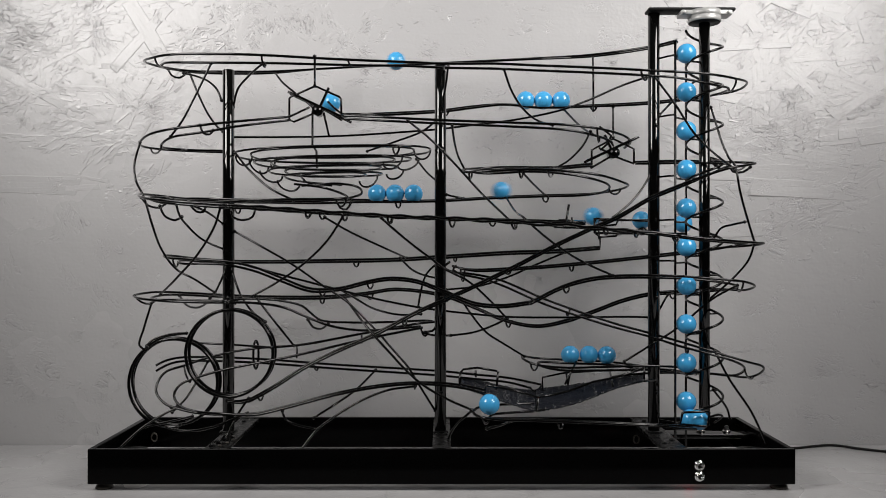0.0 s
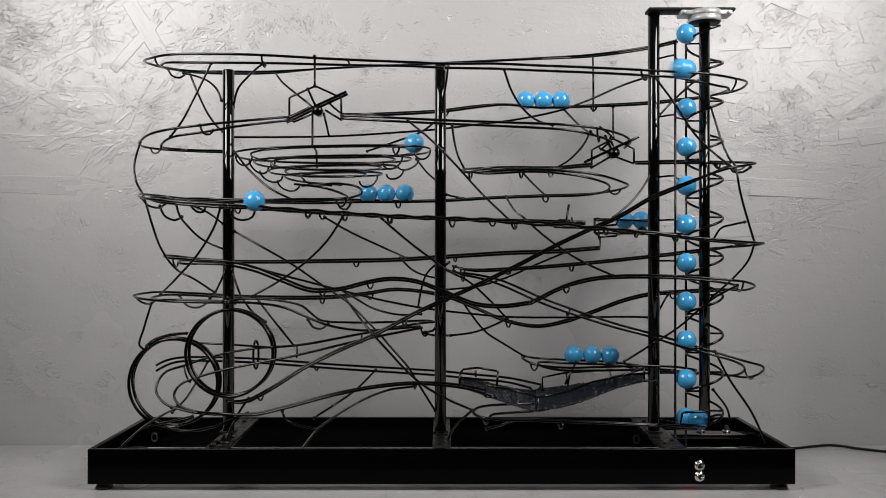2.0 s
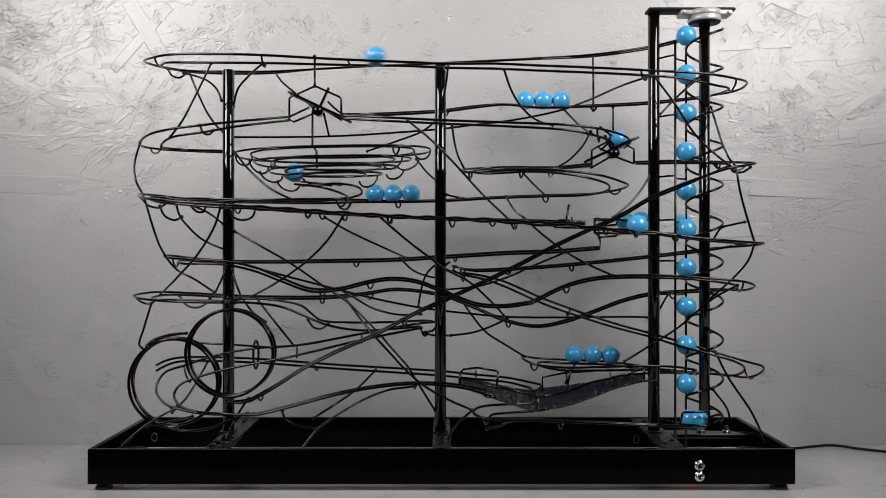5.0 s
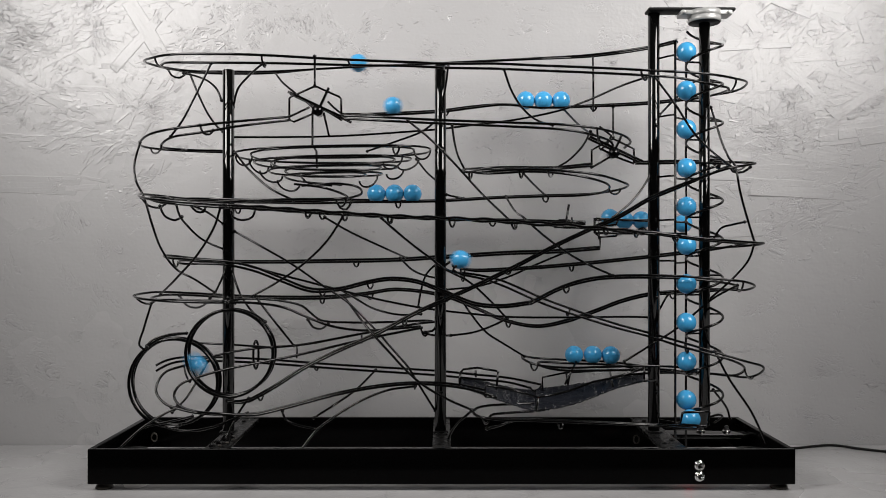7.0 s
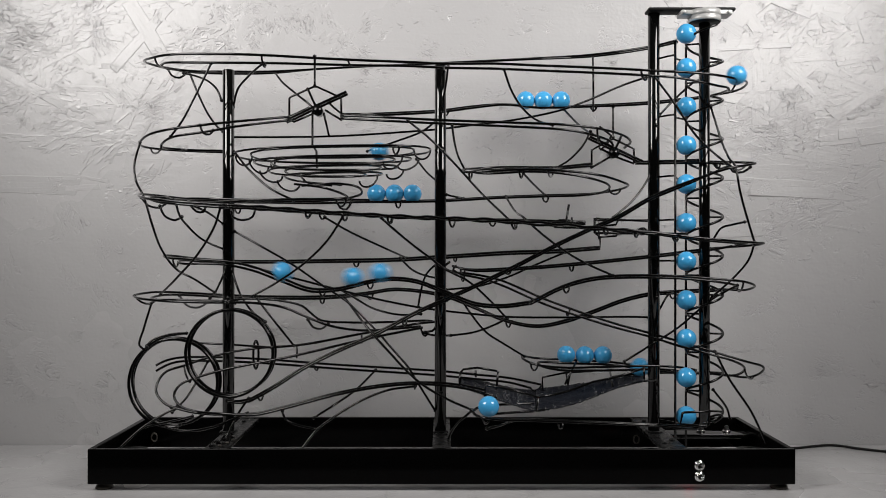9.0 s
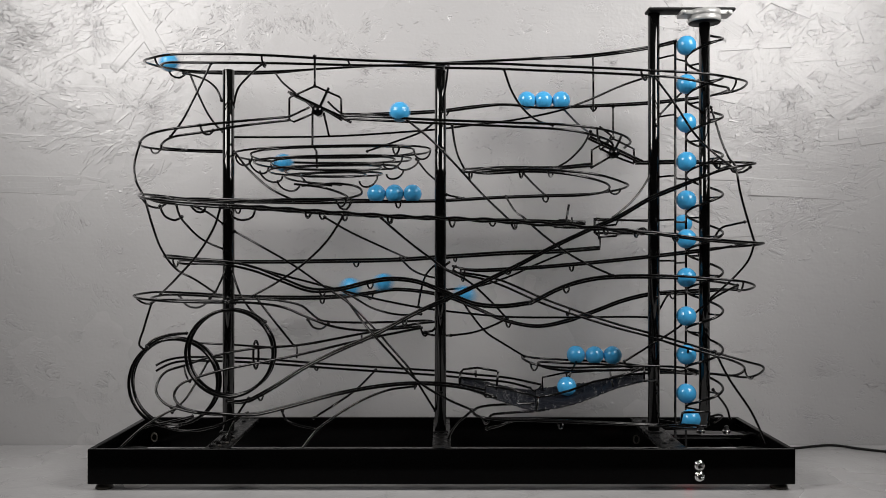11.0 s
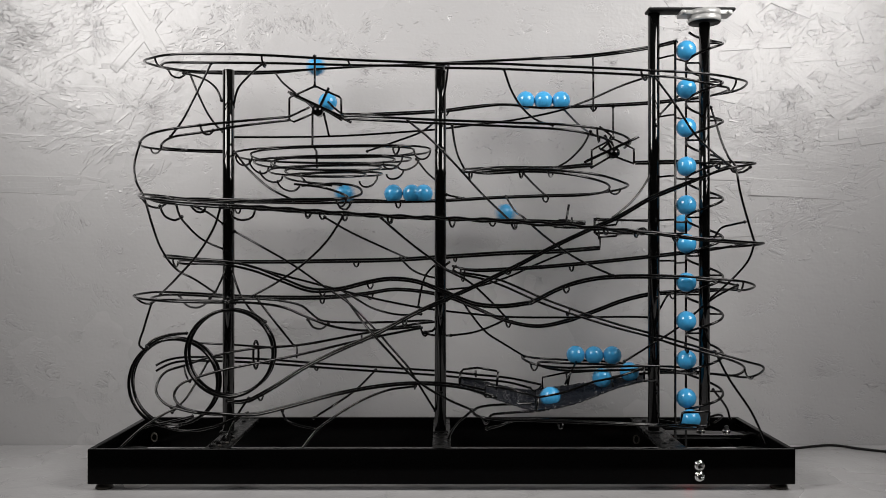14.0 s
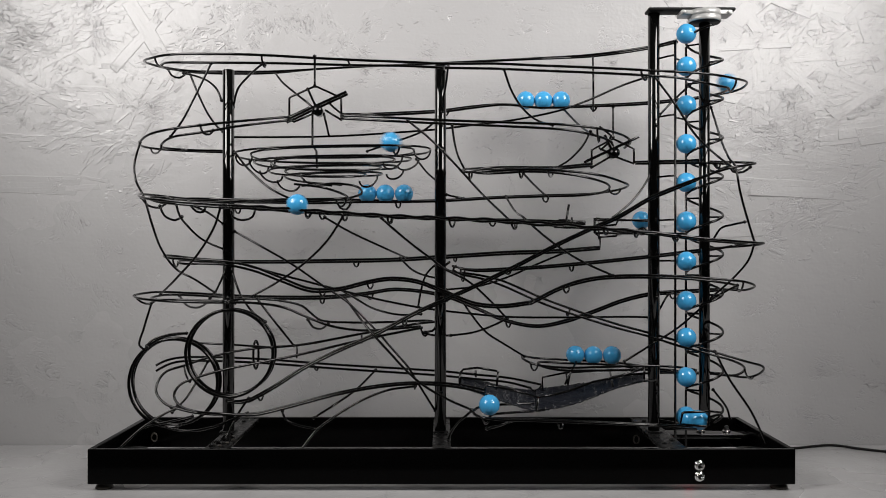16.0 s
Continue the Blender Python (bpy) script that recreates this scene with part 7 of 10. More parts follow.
    walk(balls[5], [(0.00, at(0.1876, 0.1580, 0.2974)), (0.06, at(0.2121, 0.1570, 0.2938)), (0.12, at(0.2240, 0.1570, 0.2924)), (0.30, at(0.2261, 0.1570, 0.2924)), (7.00, at(0.2261, 0.1570, 0.2924)), (7.06, at(0.2261, 0.1570, 0.2924)), (7.15, at(0.2156, 0.1570, 0.2910)), (7.25, at(0.1944, 0.1570, 0.2833)), (7.35, at(0.1695, 0.1550, 0.2706)), (7.45, at(0.1341, 0.1530, 0.2649)), (7.50, at(0.1107, 0.1510, 0.2628)), (7.60, at(0.0778, 0.1510, 0.2607)), (7.70, at(0.0308, 0.1510, 0.2579)), (7.80, at(-0.0133, 0.1510, 0.2551)), (7.90, at(-0.0588, 0.1510, 0.2530)), (8.00, at(-0.1009, 0.1510, 0.2523)), (8.10, at(-0.1464, 0.1510, 0.2509)), (8.20, at(-0.1990, 0.1510, 0.2509)), (8.30, at(-0.2473, 0.1480, 0.2509)), (8.40, at(-0.2856, 0.1400, 0.2523)), (8.50, at(-0.3105, 0.1260, 0.2538)), (8.60, at(-0.3192, 0.1060, 0.2538)), (8.70, at(-0.3155, 0.0900, 0.2532)), (8.75, at(-0.3019, 0.0800, 0.2526)), (8.80, at(-0.2727, 0.0740, 0.2513)), (8.85, at(-0.2352, 0.0690, 0.2468)), (8.90, at(-0.1960, 0.0670, 0.2346)), (9.00, at(-0.1025, 0.0670, 0.2243)), (9.10, at(-0.0509, 0.0670, 0.2301)), (9.20, at(0.0039, 0.0670, 0.2152)), (9.36, at(0.0683, 0.0670, 0.2004)), (9.46, at(0.1038, 0.0670, 0.2049)), (9.56, at(0.1425, 0.0670, 0.2230)), (9.68, at(0.1876, 0.0670, 0.2333)), (9.80, at(0.2360, 0.0670, 0.2339)), (9.93, at(0.2873, 0.0660, 0.2320)), (10.03, at(0.3279, 0.0720, 0.2286)), (10.10, at(0.3522, 0.0950, 0.2233)), (10.18, at(0.3481, 0.1220, 0.2177)), (10.28, at(0.3180, 0.1350, 0.2144)), (10.38, at(0.2785, 0.1420, 0.2127)), (10.48, at(0.2343, 0.1460, 0.2063)), (10.58, at(0.1856, 0.1470, 0.1888)), (10.68, at(0.1298, 0.1470, 0.1721)), (10.78, at(0.0705, 0.1470, 0.1804)), (10.88, at(0.0042, 0.1470, 0.2083)), (10.98, at(-0.0551, 0.1470, 0.2167)), (11.08, at(-0.1145, 0.1470, 0.2097)), (11.18, at(-0.1771, 0.1460, 0.2077)), (11.28, at(-0.2466, 0.1450, 0.2084)), (11.30, at(-0.3311, 0.1200, 0.2075)), (11.38, at(-0.3014, 0.1420, 0.2100)), (11.40, at(-0.3380, 0.1100, 0.2080)), (11.50, at(-0.3433, 0.0980, 0.2079)), (11.60, at(-0.3406, 0.0800, 0.2067)), (11.65, at(-0.3322, 0.0680, 0.2062)), (11.70, at(-0.3069, 0.0540, 0.2060)), (11.75, at(-0.2667, 0.0480, 0.2047)), (11.80, at(-0.2254, 0.0560, 0.2032)), (11.90, at(-0.1711, 0.0840, 0.1916)), (12.00, at(-0.1065, 0.0980, 0.1720)), (12.10, at(-0.0439, 0.1000, 0.1713)), (12.15, at(-0.0241, 0.0990, 0.1711)), (12.20, at(-0.0196, 0.0920, 0.1708)), (12.25, at(-0.0309, 0.0850, 0.1698)), (12.30, at(-0.0539, 0.0800, 0.1667)), (12.40, at(-0.1124, 0.0730, 0.1577)), (12.50, at(-0.1533, 0.0700, 0.1511)), (12.60, at(-0.2100, 0.0720, 0.1424)), (12.70, at(-0.2671, 0.0700, 0.1291)), (12.75, at(-0.2930, 0.0680, 0.1216)), (12.80, at(-0.3072, 0.0640, 0.1093)), (12.90, at(-0.3104, 0.0560, 0.0927)), (12.95, at(-0.2965, 0.0480, 0.0852)), (13.00, at(-0.2670, 0.0400, 0.0816)), (13.10, at(-0.1954, 0.0330, 0.0910)), (13.20, at(-0.1271, 0.0340, 0.1033)), (13.30, at(-0.0742, 0.0350, 0.1131)), (13.40, at(-0.0244, 0.0380, 0.1176)), (13.50, at(0.0253, 0.0500, 0.1140)), (13.60, at(0.0897, 0.0750, 0.1018)), (13.70, at(0.1499, 0.0950, 0.0993)), (13.80, at(0.1830, 0.1020, 0.1029)), (13.90, at(0.1928, 0.1040, 0.1046)), (14.00, at(0.1879, 0.1030, 0.1040)), (14.10, at(0.1690, 0.0980, 0.1014)), (14.20, at(0.1472, 0.0900, 0.0985)), (14.30, at(0.1235, 0.0800, 0.0908)), (14.40, at(0.0936, 0.0680, 0.0875)), (14.50, at(0.0676, 0.0560, 0.0838)), (14.60, at(0.0497, 0.0320, 0.0845)), (14.70, at(0.0551, 0.0080, 0.0859)), (14.80, at(0.0829, 0.0010, 0.0820)), (14.90, at(0.1136, 0.0010, 0.0803)), (15.00, at(0.1442, 0.0010, 0.0792)), (15.10, at(0.1815, 0.0040, 0.0774)), (15.20, at(0.2196, 0.0120, 0.0746)), (15.30, at(0.2588, 0.0350, 0.0688)), (15.54, at(0.2869, 0.0520, 0.0642)), (16.00, at(0.2869, 0.0520, 0.0642))])
    walk(balls[6], [(0.00, at(0.2473, 0.1570, 0.2924)), (7.00, at(0.2473, 0.1570, 0.2924)), (7.06, at(0.2473, 0.1570, 0.2924)), (7.20, at(0.2332, 0.1570, 0.2903)), (7.30, at(0.2015, 0.1570, 0.2840)), (7.40, at(0.1695, 0.1550, 0.2706)), (7.50, at(0.1304, 0.1520, 0.2649)), (7.60, at(0.1066, 0.1510, 0.2628)), (7.70, at(0.0648, 0.1510, 0.2600)), (7.80, at(0.0249, 0.1510, 0.2579)), (7.90, at(-0.0149, 0.1510, 0.2551)), (8.00, at(-0.0546, 0.1510, 0.2530)), (8.10, at(-0.0990, 0.1510, 0.2523)), (8.20, at(-0.1467, 0.1510, 0.2516)), (8.30, at(-0.1944, 0.1510, 0.2509)), (8.40, at(-0.2402, 0.1480, 0.2509)), (8.50, at(-0.2737, 0.1420, 0.2516)), (8.60, at(-0.3035, 0.1300, 0.2531)), (8.70, at(-0.3178, 0.1100, 0.2538)), (8.80, at(-0.3142, 0.0900, 0.2532)), (8.85, at(-0.2963, 0.0790, 0.2519)), (8.90, at(-0.2486, 0.0710, 0.2494)), (9.00, at(-0.1831, 0.0670, 0.2301)), (9.10, at(-0.1212, 0.0670, 0.2204)), (9.20, at(-0.0690, 0.0670, 0.2294)), (9.28, at(-0.0284, 0.0670, 0.2288)), (9.36, at(0.0103, 0.0670, 0.2139)), (9.44, at(0.0426, 0.0670, 0.2036)), (9.52, at(0.0683, 0.0670, 0.2004)), (9.62, at(0.1038, 0.0670, 0.2049)), (9.72, at(0.1425, 0.0670, 0.2230)), (9.84, at(0.1876, 0.0670, 0.2333)), (9.96, at(0.2360, 0.0670, 0.2339)), (10.09, at(0.2873, 0.0660, 0.2320)), (10.19, at(0.3279, 0.0720, 0.2286)), (10.26, at(0.3522, 0.0950, 0.2233)), (10.34, at(0.3481, 0.1220, 0.2177)), (10.44, at(0.3180, 0.1350, 0.2144)), (10.54, at(0.2785, 0.1420, 0.2127)), (10.64, at(0.2343, 0.1460, 0.2063)), (10.74, at(0.1856, 0.1470, 0.1888)), (10.84, at(0.1298, 0.1470, 0.1721)), (10.94, at(0.0705, 0.1470, 0.1804)), (11.04, at(0.0042, 0.1470, 0.2083)), (11.14, at(-0.0551, 0.1470, 0.2167)), (11.24, at(-0.1145, 0.1470, 0.2097)), (11.30, at(-0.3077, 0.1350, 0.2068)), (11.34, at(-0.1771, 0.1460, 0.2077)), (11.40, at(-0.3186, 0.1300, 0.2071)), (11.50, at(-0.3291, 0.1200, 0.2075)), (11.60, at(-0.3413, 0.1050, 0.2073)), (11.70, at(-0.3416, 0.0800, 0.2070)), (11.75, at(-0.3301, 0.0650, 0.2069)), (11.80, at(-0.3017, 0.0520, 0.2068)), (11.85, at(-0.2632, 0.0500, 0.2056)), (11.90, at(-0.2240, 0.0580, 0.2037)), (12.00, at(-0.1558, 0.0900, 0.1832)), (12.10, at(-0.0858, 0.0980, 0.1743)), (12.20, at(-0.0314, 0.1000, 0.1739)), (12.25, at(-0.0192, 0.0950, 0.1732)), (12.30, at(-0.0231, 0.0870, 0.1721)), (12.40, at(-0.0477, 0.0800, 0.1685)), (12.50, at(-0.0883, 0.0740, 0.1623)), (12.60, at(-0.1421, 0.0700, 0.1529)), (12.70, at(-0.2030, 0.0720, 0.1435)), (12.80, at(-0.2540, 0.0700, 0.1320)), (12.85, at(-0.2824, 0.0700, 0.1248)), (12.90, at(-0.2998, 0.0660, 0.1143)), (13.00, at(-0.3117, 0.0580, 0.0962)), (13.05, at(-0.3028, 0.0500, 0.0874)), (13.10, at(-0.2758, 0.0420, 0.0819)), (13.20, at(-0.2047, 0.0330, 0.0891)), (13.30, at(-0.1456, 0.0330, 0.1003)), (13.40, at(-0.0941, 0.0350, 0.1100)), (13.50, at(-0.0518, 0.0360, 0.1154)), (13.60, at(-0.0124, 0.0400, 0.1162)), (13.70, at(0.0295, 0.0520, 0.1120)), (13.80, at(0.0853, 0.0720, 0.1013)), (13.90, at(0.1325, 0.0850, 0.0909)), (14.00, at(0.1241, 0.0800, 0.0860)), (14.10, at(0.0947, 0.0680, 0.0834)), (14.20, at(0.0692, 0.0560, 0.0829)), (14.30, at(0.0498, 0.0300, 0.0843)), (14.40, at(0.0505, 0.0100, 0.0861)), (14.50, at(0.0758, 0.0020, 0.0832)), (14.60, at(0.1016, 0.0010, 0.0810)), (14.70, at(0.1298, 0.0010, 0.0798)), (14.80, at(0.1630, 0.0020, 0.0784)), (14.90, at(0.1964, 0.0060, 0.0764)), (15.00, at(0.2345, 0.0180, 0.0728)), (15.20, at(0.2809, 0.0620, 0.0634)), (16.00, at(0.2809, 0.0620, 0.0634))])
    walk(balls[7], [(0.00, at(0.0717, 0.1440, 0.3282)), (0.10, at(0.0235, 0.1400, 0.3250)), (0.20, at(-0.0175, 0.1360, 0.3239)), (0.30, at(-0.0246, 0.1350, 0.3237)), (0.50, at(-0.0345, 0.1350, 0.3234)), (1.00, at(-0.0469, 0.1350, 0.3241)), (3.50, at(-0.0442, 0.1350, 0.3241)), (6.00, at(-0.0373, 0.1350, 0.3241)), (13.95, at(-0.0373, 0.1350, 0.3241)), (14.20, at(-0.0497, 0.1350, 0.3241)), (14.50, at(-0.0711, 0.1350, 0.3241)), (16.00, at(-0.0704, 0.1350, 0.3241))])
    walk(balls[8], [(0.00, at(-0.0807, 0.1350, 0.3241)), (0.18, at(-0.0807, 0.1350, 0.3241)), (0.25, at(-0.0938, 0.1350, 0.3241)), (0.30, at(-0.1196, 0.1310, 0.3239)), (0.40, at(-0.1497, 0.1300, 0.3238)), (0.50, at(-0.1740, 0.1320, 0.3239)), (0.60, at(-0.2076, 0.1340, 0.3223)), (0.70, at(-0.2404, 0.1350, 0.3219)), (0.80, at(-0.2784, 0.1350, 0.3215)), (0.90, at(-0.3015, 0.1330, 0.3216)), (1.00, at(-0.3259, 0.1250, 0.3228)), (1.10, at(-0.3359, 0.1080, 0.3234)), (1.20, at(-0.3377, 0.0880, 0.3239)), (1.30, at(-0.3346, 0.0680, 0.3236)), (1.40, at(-0.3275, 0.0480, 0.3225)), (1.50, at(-0.3188, 0.0320, 0.3218)), (1.60, at(-0.2945, 0.0180, 0.3177)), (1.70, at(-0.2640, 0.0120, 0.3137)), (1.80, at(-0.2361, 0.0100, 0.3117)), (2.00, at(-0.2027, 0.0100, 0.3081)), (2.40, at(-0.1432, 0.0100, 0.3032)), (3.00, at(-0.0510, 0.0100, 0.2990)), (3.50, at(0.0152, 0.0100, 0.2966)), (4.00, at(0.0765, 0.0100, 0.2923)), (4.20, at(0.1038, 0.0100, 0.2899)), (4.60, at(0.1566, 0.0100, 0.2856)), (5.00, at(0.2090, 0.0110, 0.2820)), (5.30, at(0.2505, 0.0140, 0.2778)), (5.60, at(0.2982, 0.0240, 0.2738)), (5.80, at(0.3310, 0.0400, 0.2715)), (5.90, at(0.3456, 0.0580, 0.2712)), (6.00, at(0.3436, 0.0760, 0.2702)), (6.10, at(0.3228, 0.0860, 0.2670)), (6.20, at(0.2935, 0.0870, 0.2637)), (6.30, at(0.2608, 0.0880, 0.2605)), (6.40, at(0.2253, 0.0880, 0.2565)), (6.50, at(0.1831, 0.0880, 0.2525)), (6.60, at(0.1357, 0.0880, 0.2493)), (6.70, at(0.0842, 0.0870, 0.2460)), (6.78, at(0.0433, 0.0850, 0.2440)), (6.85, at(0.0137, 0.0800, 0.2447)), (6.92, at(0.0059, 0.0840, 0.2453)), (7.00, at(0.0205, 0.0900, 0.2440)), (7.10, at(0.0671, 0.0910, 0.2244)), (7.20, at(0.1234, 0.0890, 0.2004)), (7.30, at(0.1949, 0.0850, 0.1733)), (7.40, at(0.2672, 0.0720, 0.1513)), (7.50, at(0.3368, 0.0640, 0.1299)), (7.55, at(0.3571, 0.0800, 0.1228)), (7.60, at(0.3641, 0.1050, 0.1156)), (7.66, at(0.3539, 0.1350, 0.1076)), (7.72, at(0.3293, 0.1450, 0.1072)), (7.80, at(0.2844, 0.1480, 0.1132)), (7.88, at(0.2494, 0.1490, 0.1201)), (7.95, at(0.2302, 0.1490, 0.1235)), (8.10, at(0.2237, 0.1490, 0.1250)), (8.20, at(0.2091, 0.1490, 0.1250)), (8.40, at(0.2000, 0.1490, 0.1250)), (9.00, at(0.1979, 0.1490, 0.1250)), (11.00, at(0.2098, 0.1490, 0.1250)), (16.00, at(0.2091, 0.1490, 0.1250))])
    walk(balls[9], [(0.00, at(-0.0586, 0.1350, 0.3241)), (0.20, at(-0.0633, 0.1350, 0.3238)), (0.50, at(-0.0786, 0.1350, 0.3234)), (1.00, at(-0.0918, 0.1350, 0.3241)), (3.50, at(-0.0883, 0.1350, 0.3241)), (6.00, at(-0.0814, 0.1350, 0.3241)), (13.85, at(-0.0814, 0.1350, 0.3241)), (13.94, at(-0.0938, 0.1350, 0.3241)), (13.99, at(-0.1196, 0.1310, 0.3239)), (14.09, at(-0.1484, 0.1300, 0.3235)), (14.19, at(-0.1713, 0.1320, 0.3233)), (14.29, at(-0.2034, 0.1340, 0.3225)), (14.39, at(-0.2345, 0.1350, 0.3229)), (14.49, at(-0.2710, 0.1350, 0.3233)), (14.59, at(-0.2951, 0.1330, 0.3248)), (14.69, at(-0.3208, 0.1250, 0.3273)), (14.79, at(-0.3324, 0.1080, 0.3271)), (14.89, at(-0.3358, 0.0880, 0.3267)), (14.99, at(-0.3342, 0.0680, 0.3256)), (15.09, at(-0.3274, 0.0480, 0.3235)), (15.19, at(-0.3188, 0.0320, 0.3218)), (15.29, at(-0.2945, 0.0180, 0.3177)), (15.39, at(-0.2640, 0.0120, 0.3137)), (15.49, at(-0.2361, 0.0100, 0.3117)), (15.69, at(-0.2027, 0.0100, 0.3081)), (16.00, at(-0.1566, 0.0100, 0.3043))])
    walk(balls[10], [(0.00, at(-0.0359, 0.1350, 0.3241)), (0.20, at(-0.0406, 0.1350, 0.3238)), (0.50, at(-0.0566, 0.1350, 0.3234)), (1.00, at(-0.0697, 0.1350, 0.3241)), (3.50, at(-0.0662, 0.1350, 0.3241)), (6.00, at(-0.0593, 0.1350, 0.3241)), (13.90, at(-0.0593, 0.1350, 0.3241)), (14.20, at(-0.0718, 0.1350, 0.3241)), (14.50, at(-0.0938, 0.1350, 0.3241)), (16.00, at(-0.0924, 0.1350, 0.3241))])
    walk(balls[11], [(0.00, at(0.1573, 0.1490, 0.1257)), (3.00, at(0.1622, 0.1490, 0.1257)), (7.90, at(0.1622, 0.1490, 0.1257)), (7.97, at(0.1580, 0.1490, 0.1257)), (8.00, at(0.1248, 0.1460, 0.1296)), (8.05, at(0.1128, 0.1320, 0.1320)), (8.10, at(0.1072, 0.1180, 0.1323)), (8.15, at(0.1073, 0.1060, 0.1311)), (8.20, at(0.1124, 0.0980, 0.1288)), (8.30, at(0.1390, 0.0930, 0.1254)), (8.40, at(0.1695, 0.0890, 0.1246)), (8.50, at(0.2011, 0.0890, 0.1246)), (8.60, at(0.2303, 0.0900, 0.1258)), (8.70, at(0.2614, 0.0950, 0.1245)), (8.76, at(0.2795, 0.1080, 0.1208)), (8.82, at(0.2842, 0.1250, 0.1164)), (8.90, at(0.2740, 0.1380, 0.1133)), (9.00, at(0.2419, 0.1400, 0.1116)), (9.10, at(0.2201, 0.1350, 0.1089)), (9.20, at(0.1988, 0.1250, 0.1062)), (9.40, at(0.1488, 0.1100, 0.0956)), (9.60, at(0.1079, 0.1050, 0.0897)), (9.80, at(0.0811, 0.1050, 0.0937)), (10.00, at(0.0712, 0.1080, 0.0972)), (10.20, at(0.0813, 0.1080, 0.0932)), (10.50, at(0.1246, 0.1050, 0.0903)), (10.80, at(0.1481, 0.1050, 0.0944)), (11.00, at(0.1460, 0.1000, 0.0945)), (11.20, at(0.1313, 0.0950, 0.0907)), (11.30, at(0.1228, 0.0900, 0.0895)), (11.40, at(0.1117, 0.0800, 0.0886)), (11.50, at(0.1009, 0.0700, 0.0877)), (11.60, at(0.0864, 0.0600, 0.0850)), (11.70, at(0.0724, 0.0520, 0.0838)), (11.80, at(0.0577, 0.0400, 0.0847)), (11.90, at(0.0474, 0.0120, 0.0880)), (12.00, at(0.0532, 0.0060, 0.0867)), (12.10, at(0.0710, 0.0020, 0.0844)), (12.20, at(0.0931, 0.0010, 0.0822)), (12.30, at(0.1178, 0.0010, 0.0810)), (12.40, at(0.1466, 0.0010, 0.0798)), (12.50, at(0.1777, 0.0030, 0.0782)), (12.60, at(0.2071, 0.0080, 0.0760)), (12.70, at(0.2411, 0.0200, 0.0724)), (12.80, at(0.2707, 0.0420, 0.0674)), (12.95, at(0.2809, 0.0620, 0.0634)), (15.28, at(0.2809, 0.0620, 0.0634)), (15.63, at(0.2800, 0.0720, 0.0621)), (15.83, at(0.2799, 0.0750, 0.0641)), (16.00, at(0.2799, 0.0750, 0.0641))])
    walk(balls[12], [(0.00, at(0.1804, 0.1490, 0.1257)), (3.00, at(0.1853, 0.1490, 0.1257)), (7.95, at(0.1853, 0.1490, 0.1257)), (8.10, at(0.1797, 0.1490, 0.1257)), (8.20, at(0.1650, 0.1490, 0.1257)), (8.40, at(0.1545, 0.1490, 0.1257)), (9.00, at(0.1524, 0.1490, 0.1257)), (11.00, at(0.1643, 0.1490, 0.1257)), (16.00, at(0.1636, 0.1490, 0.1257))])
    walk(balls[13], [(0.00, at(0.2028, 0.1490, 0.1250)), (3.00, at(0.2077, 0.1490, 0.1250)), (7.95, at(0.2077, 0.1490, 0.1250)), (8.10, at(0.2014, 0.1490, 0.1250)), (8.20, at(0.1867, 0.1490, 0.1250)), (8.40, at(0.1776, 0.1490, 0.1250)), (9.00, at(0.1755, 0.1490, 0.1250)), (11.00, at(0.1874, 0.1490, 0.1250)), (16.00, at(0.1860, 0.1490, 0.1250))])
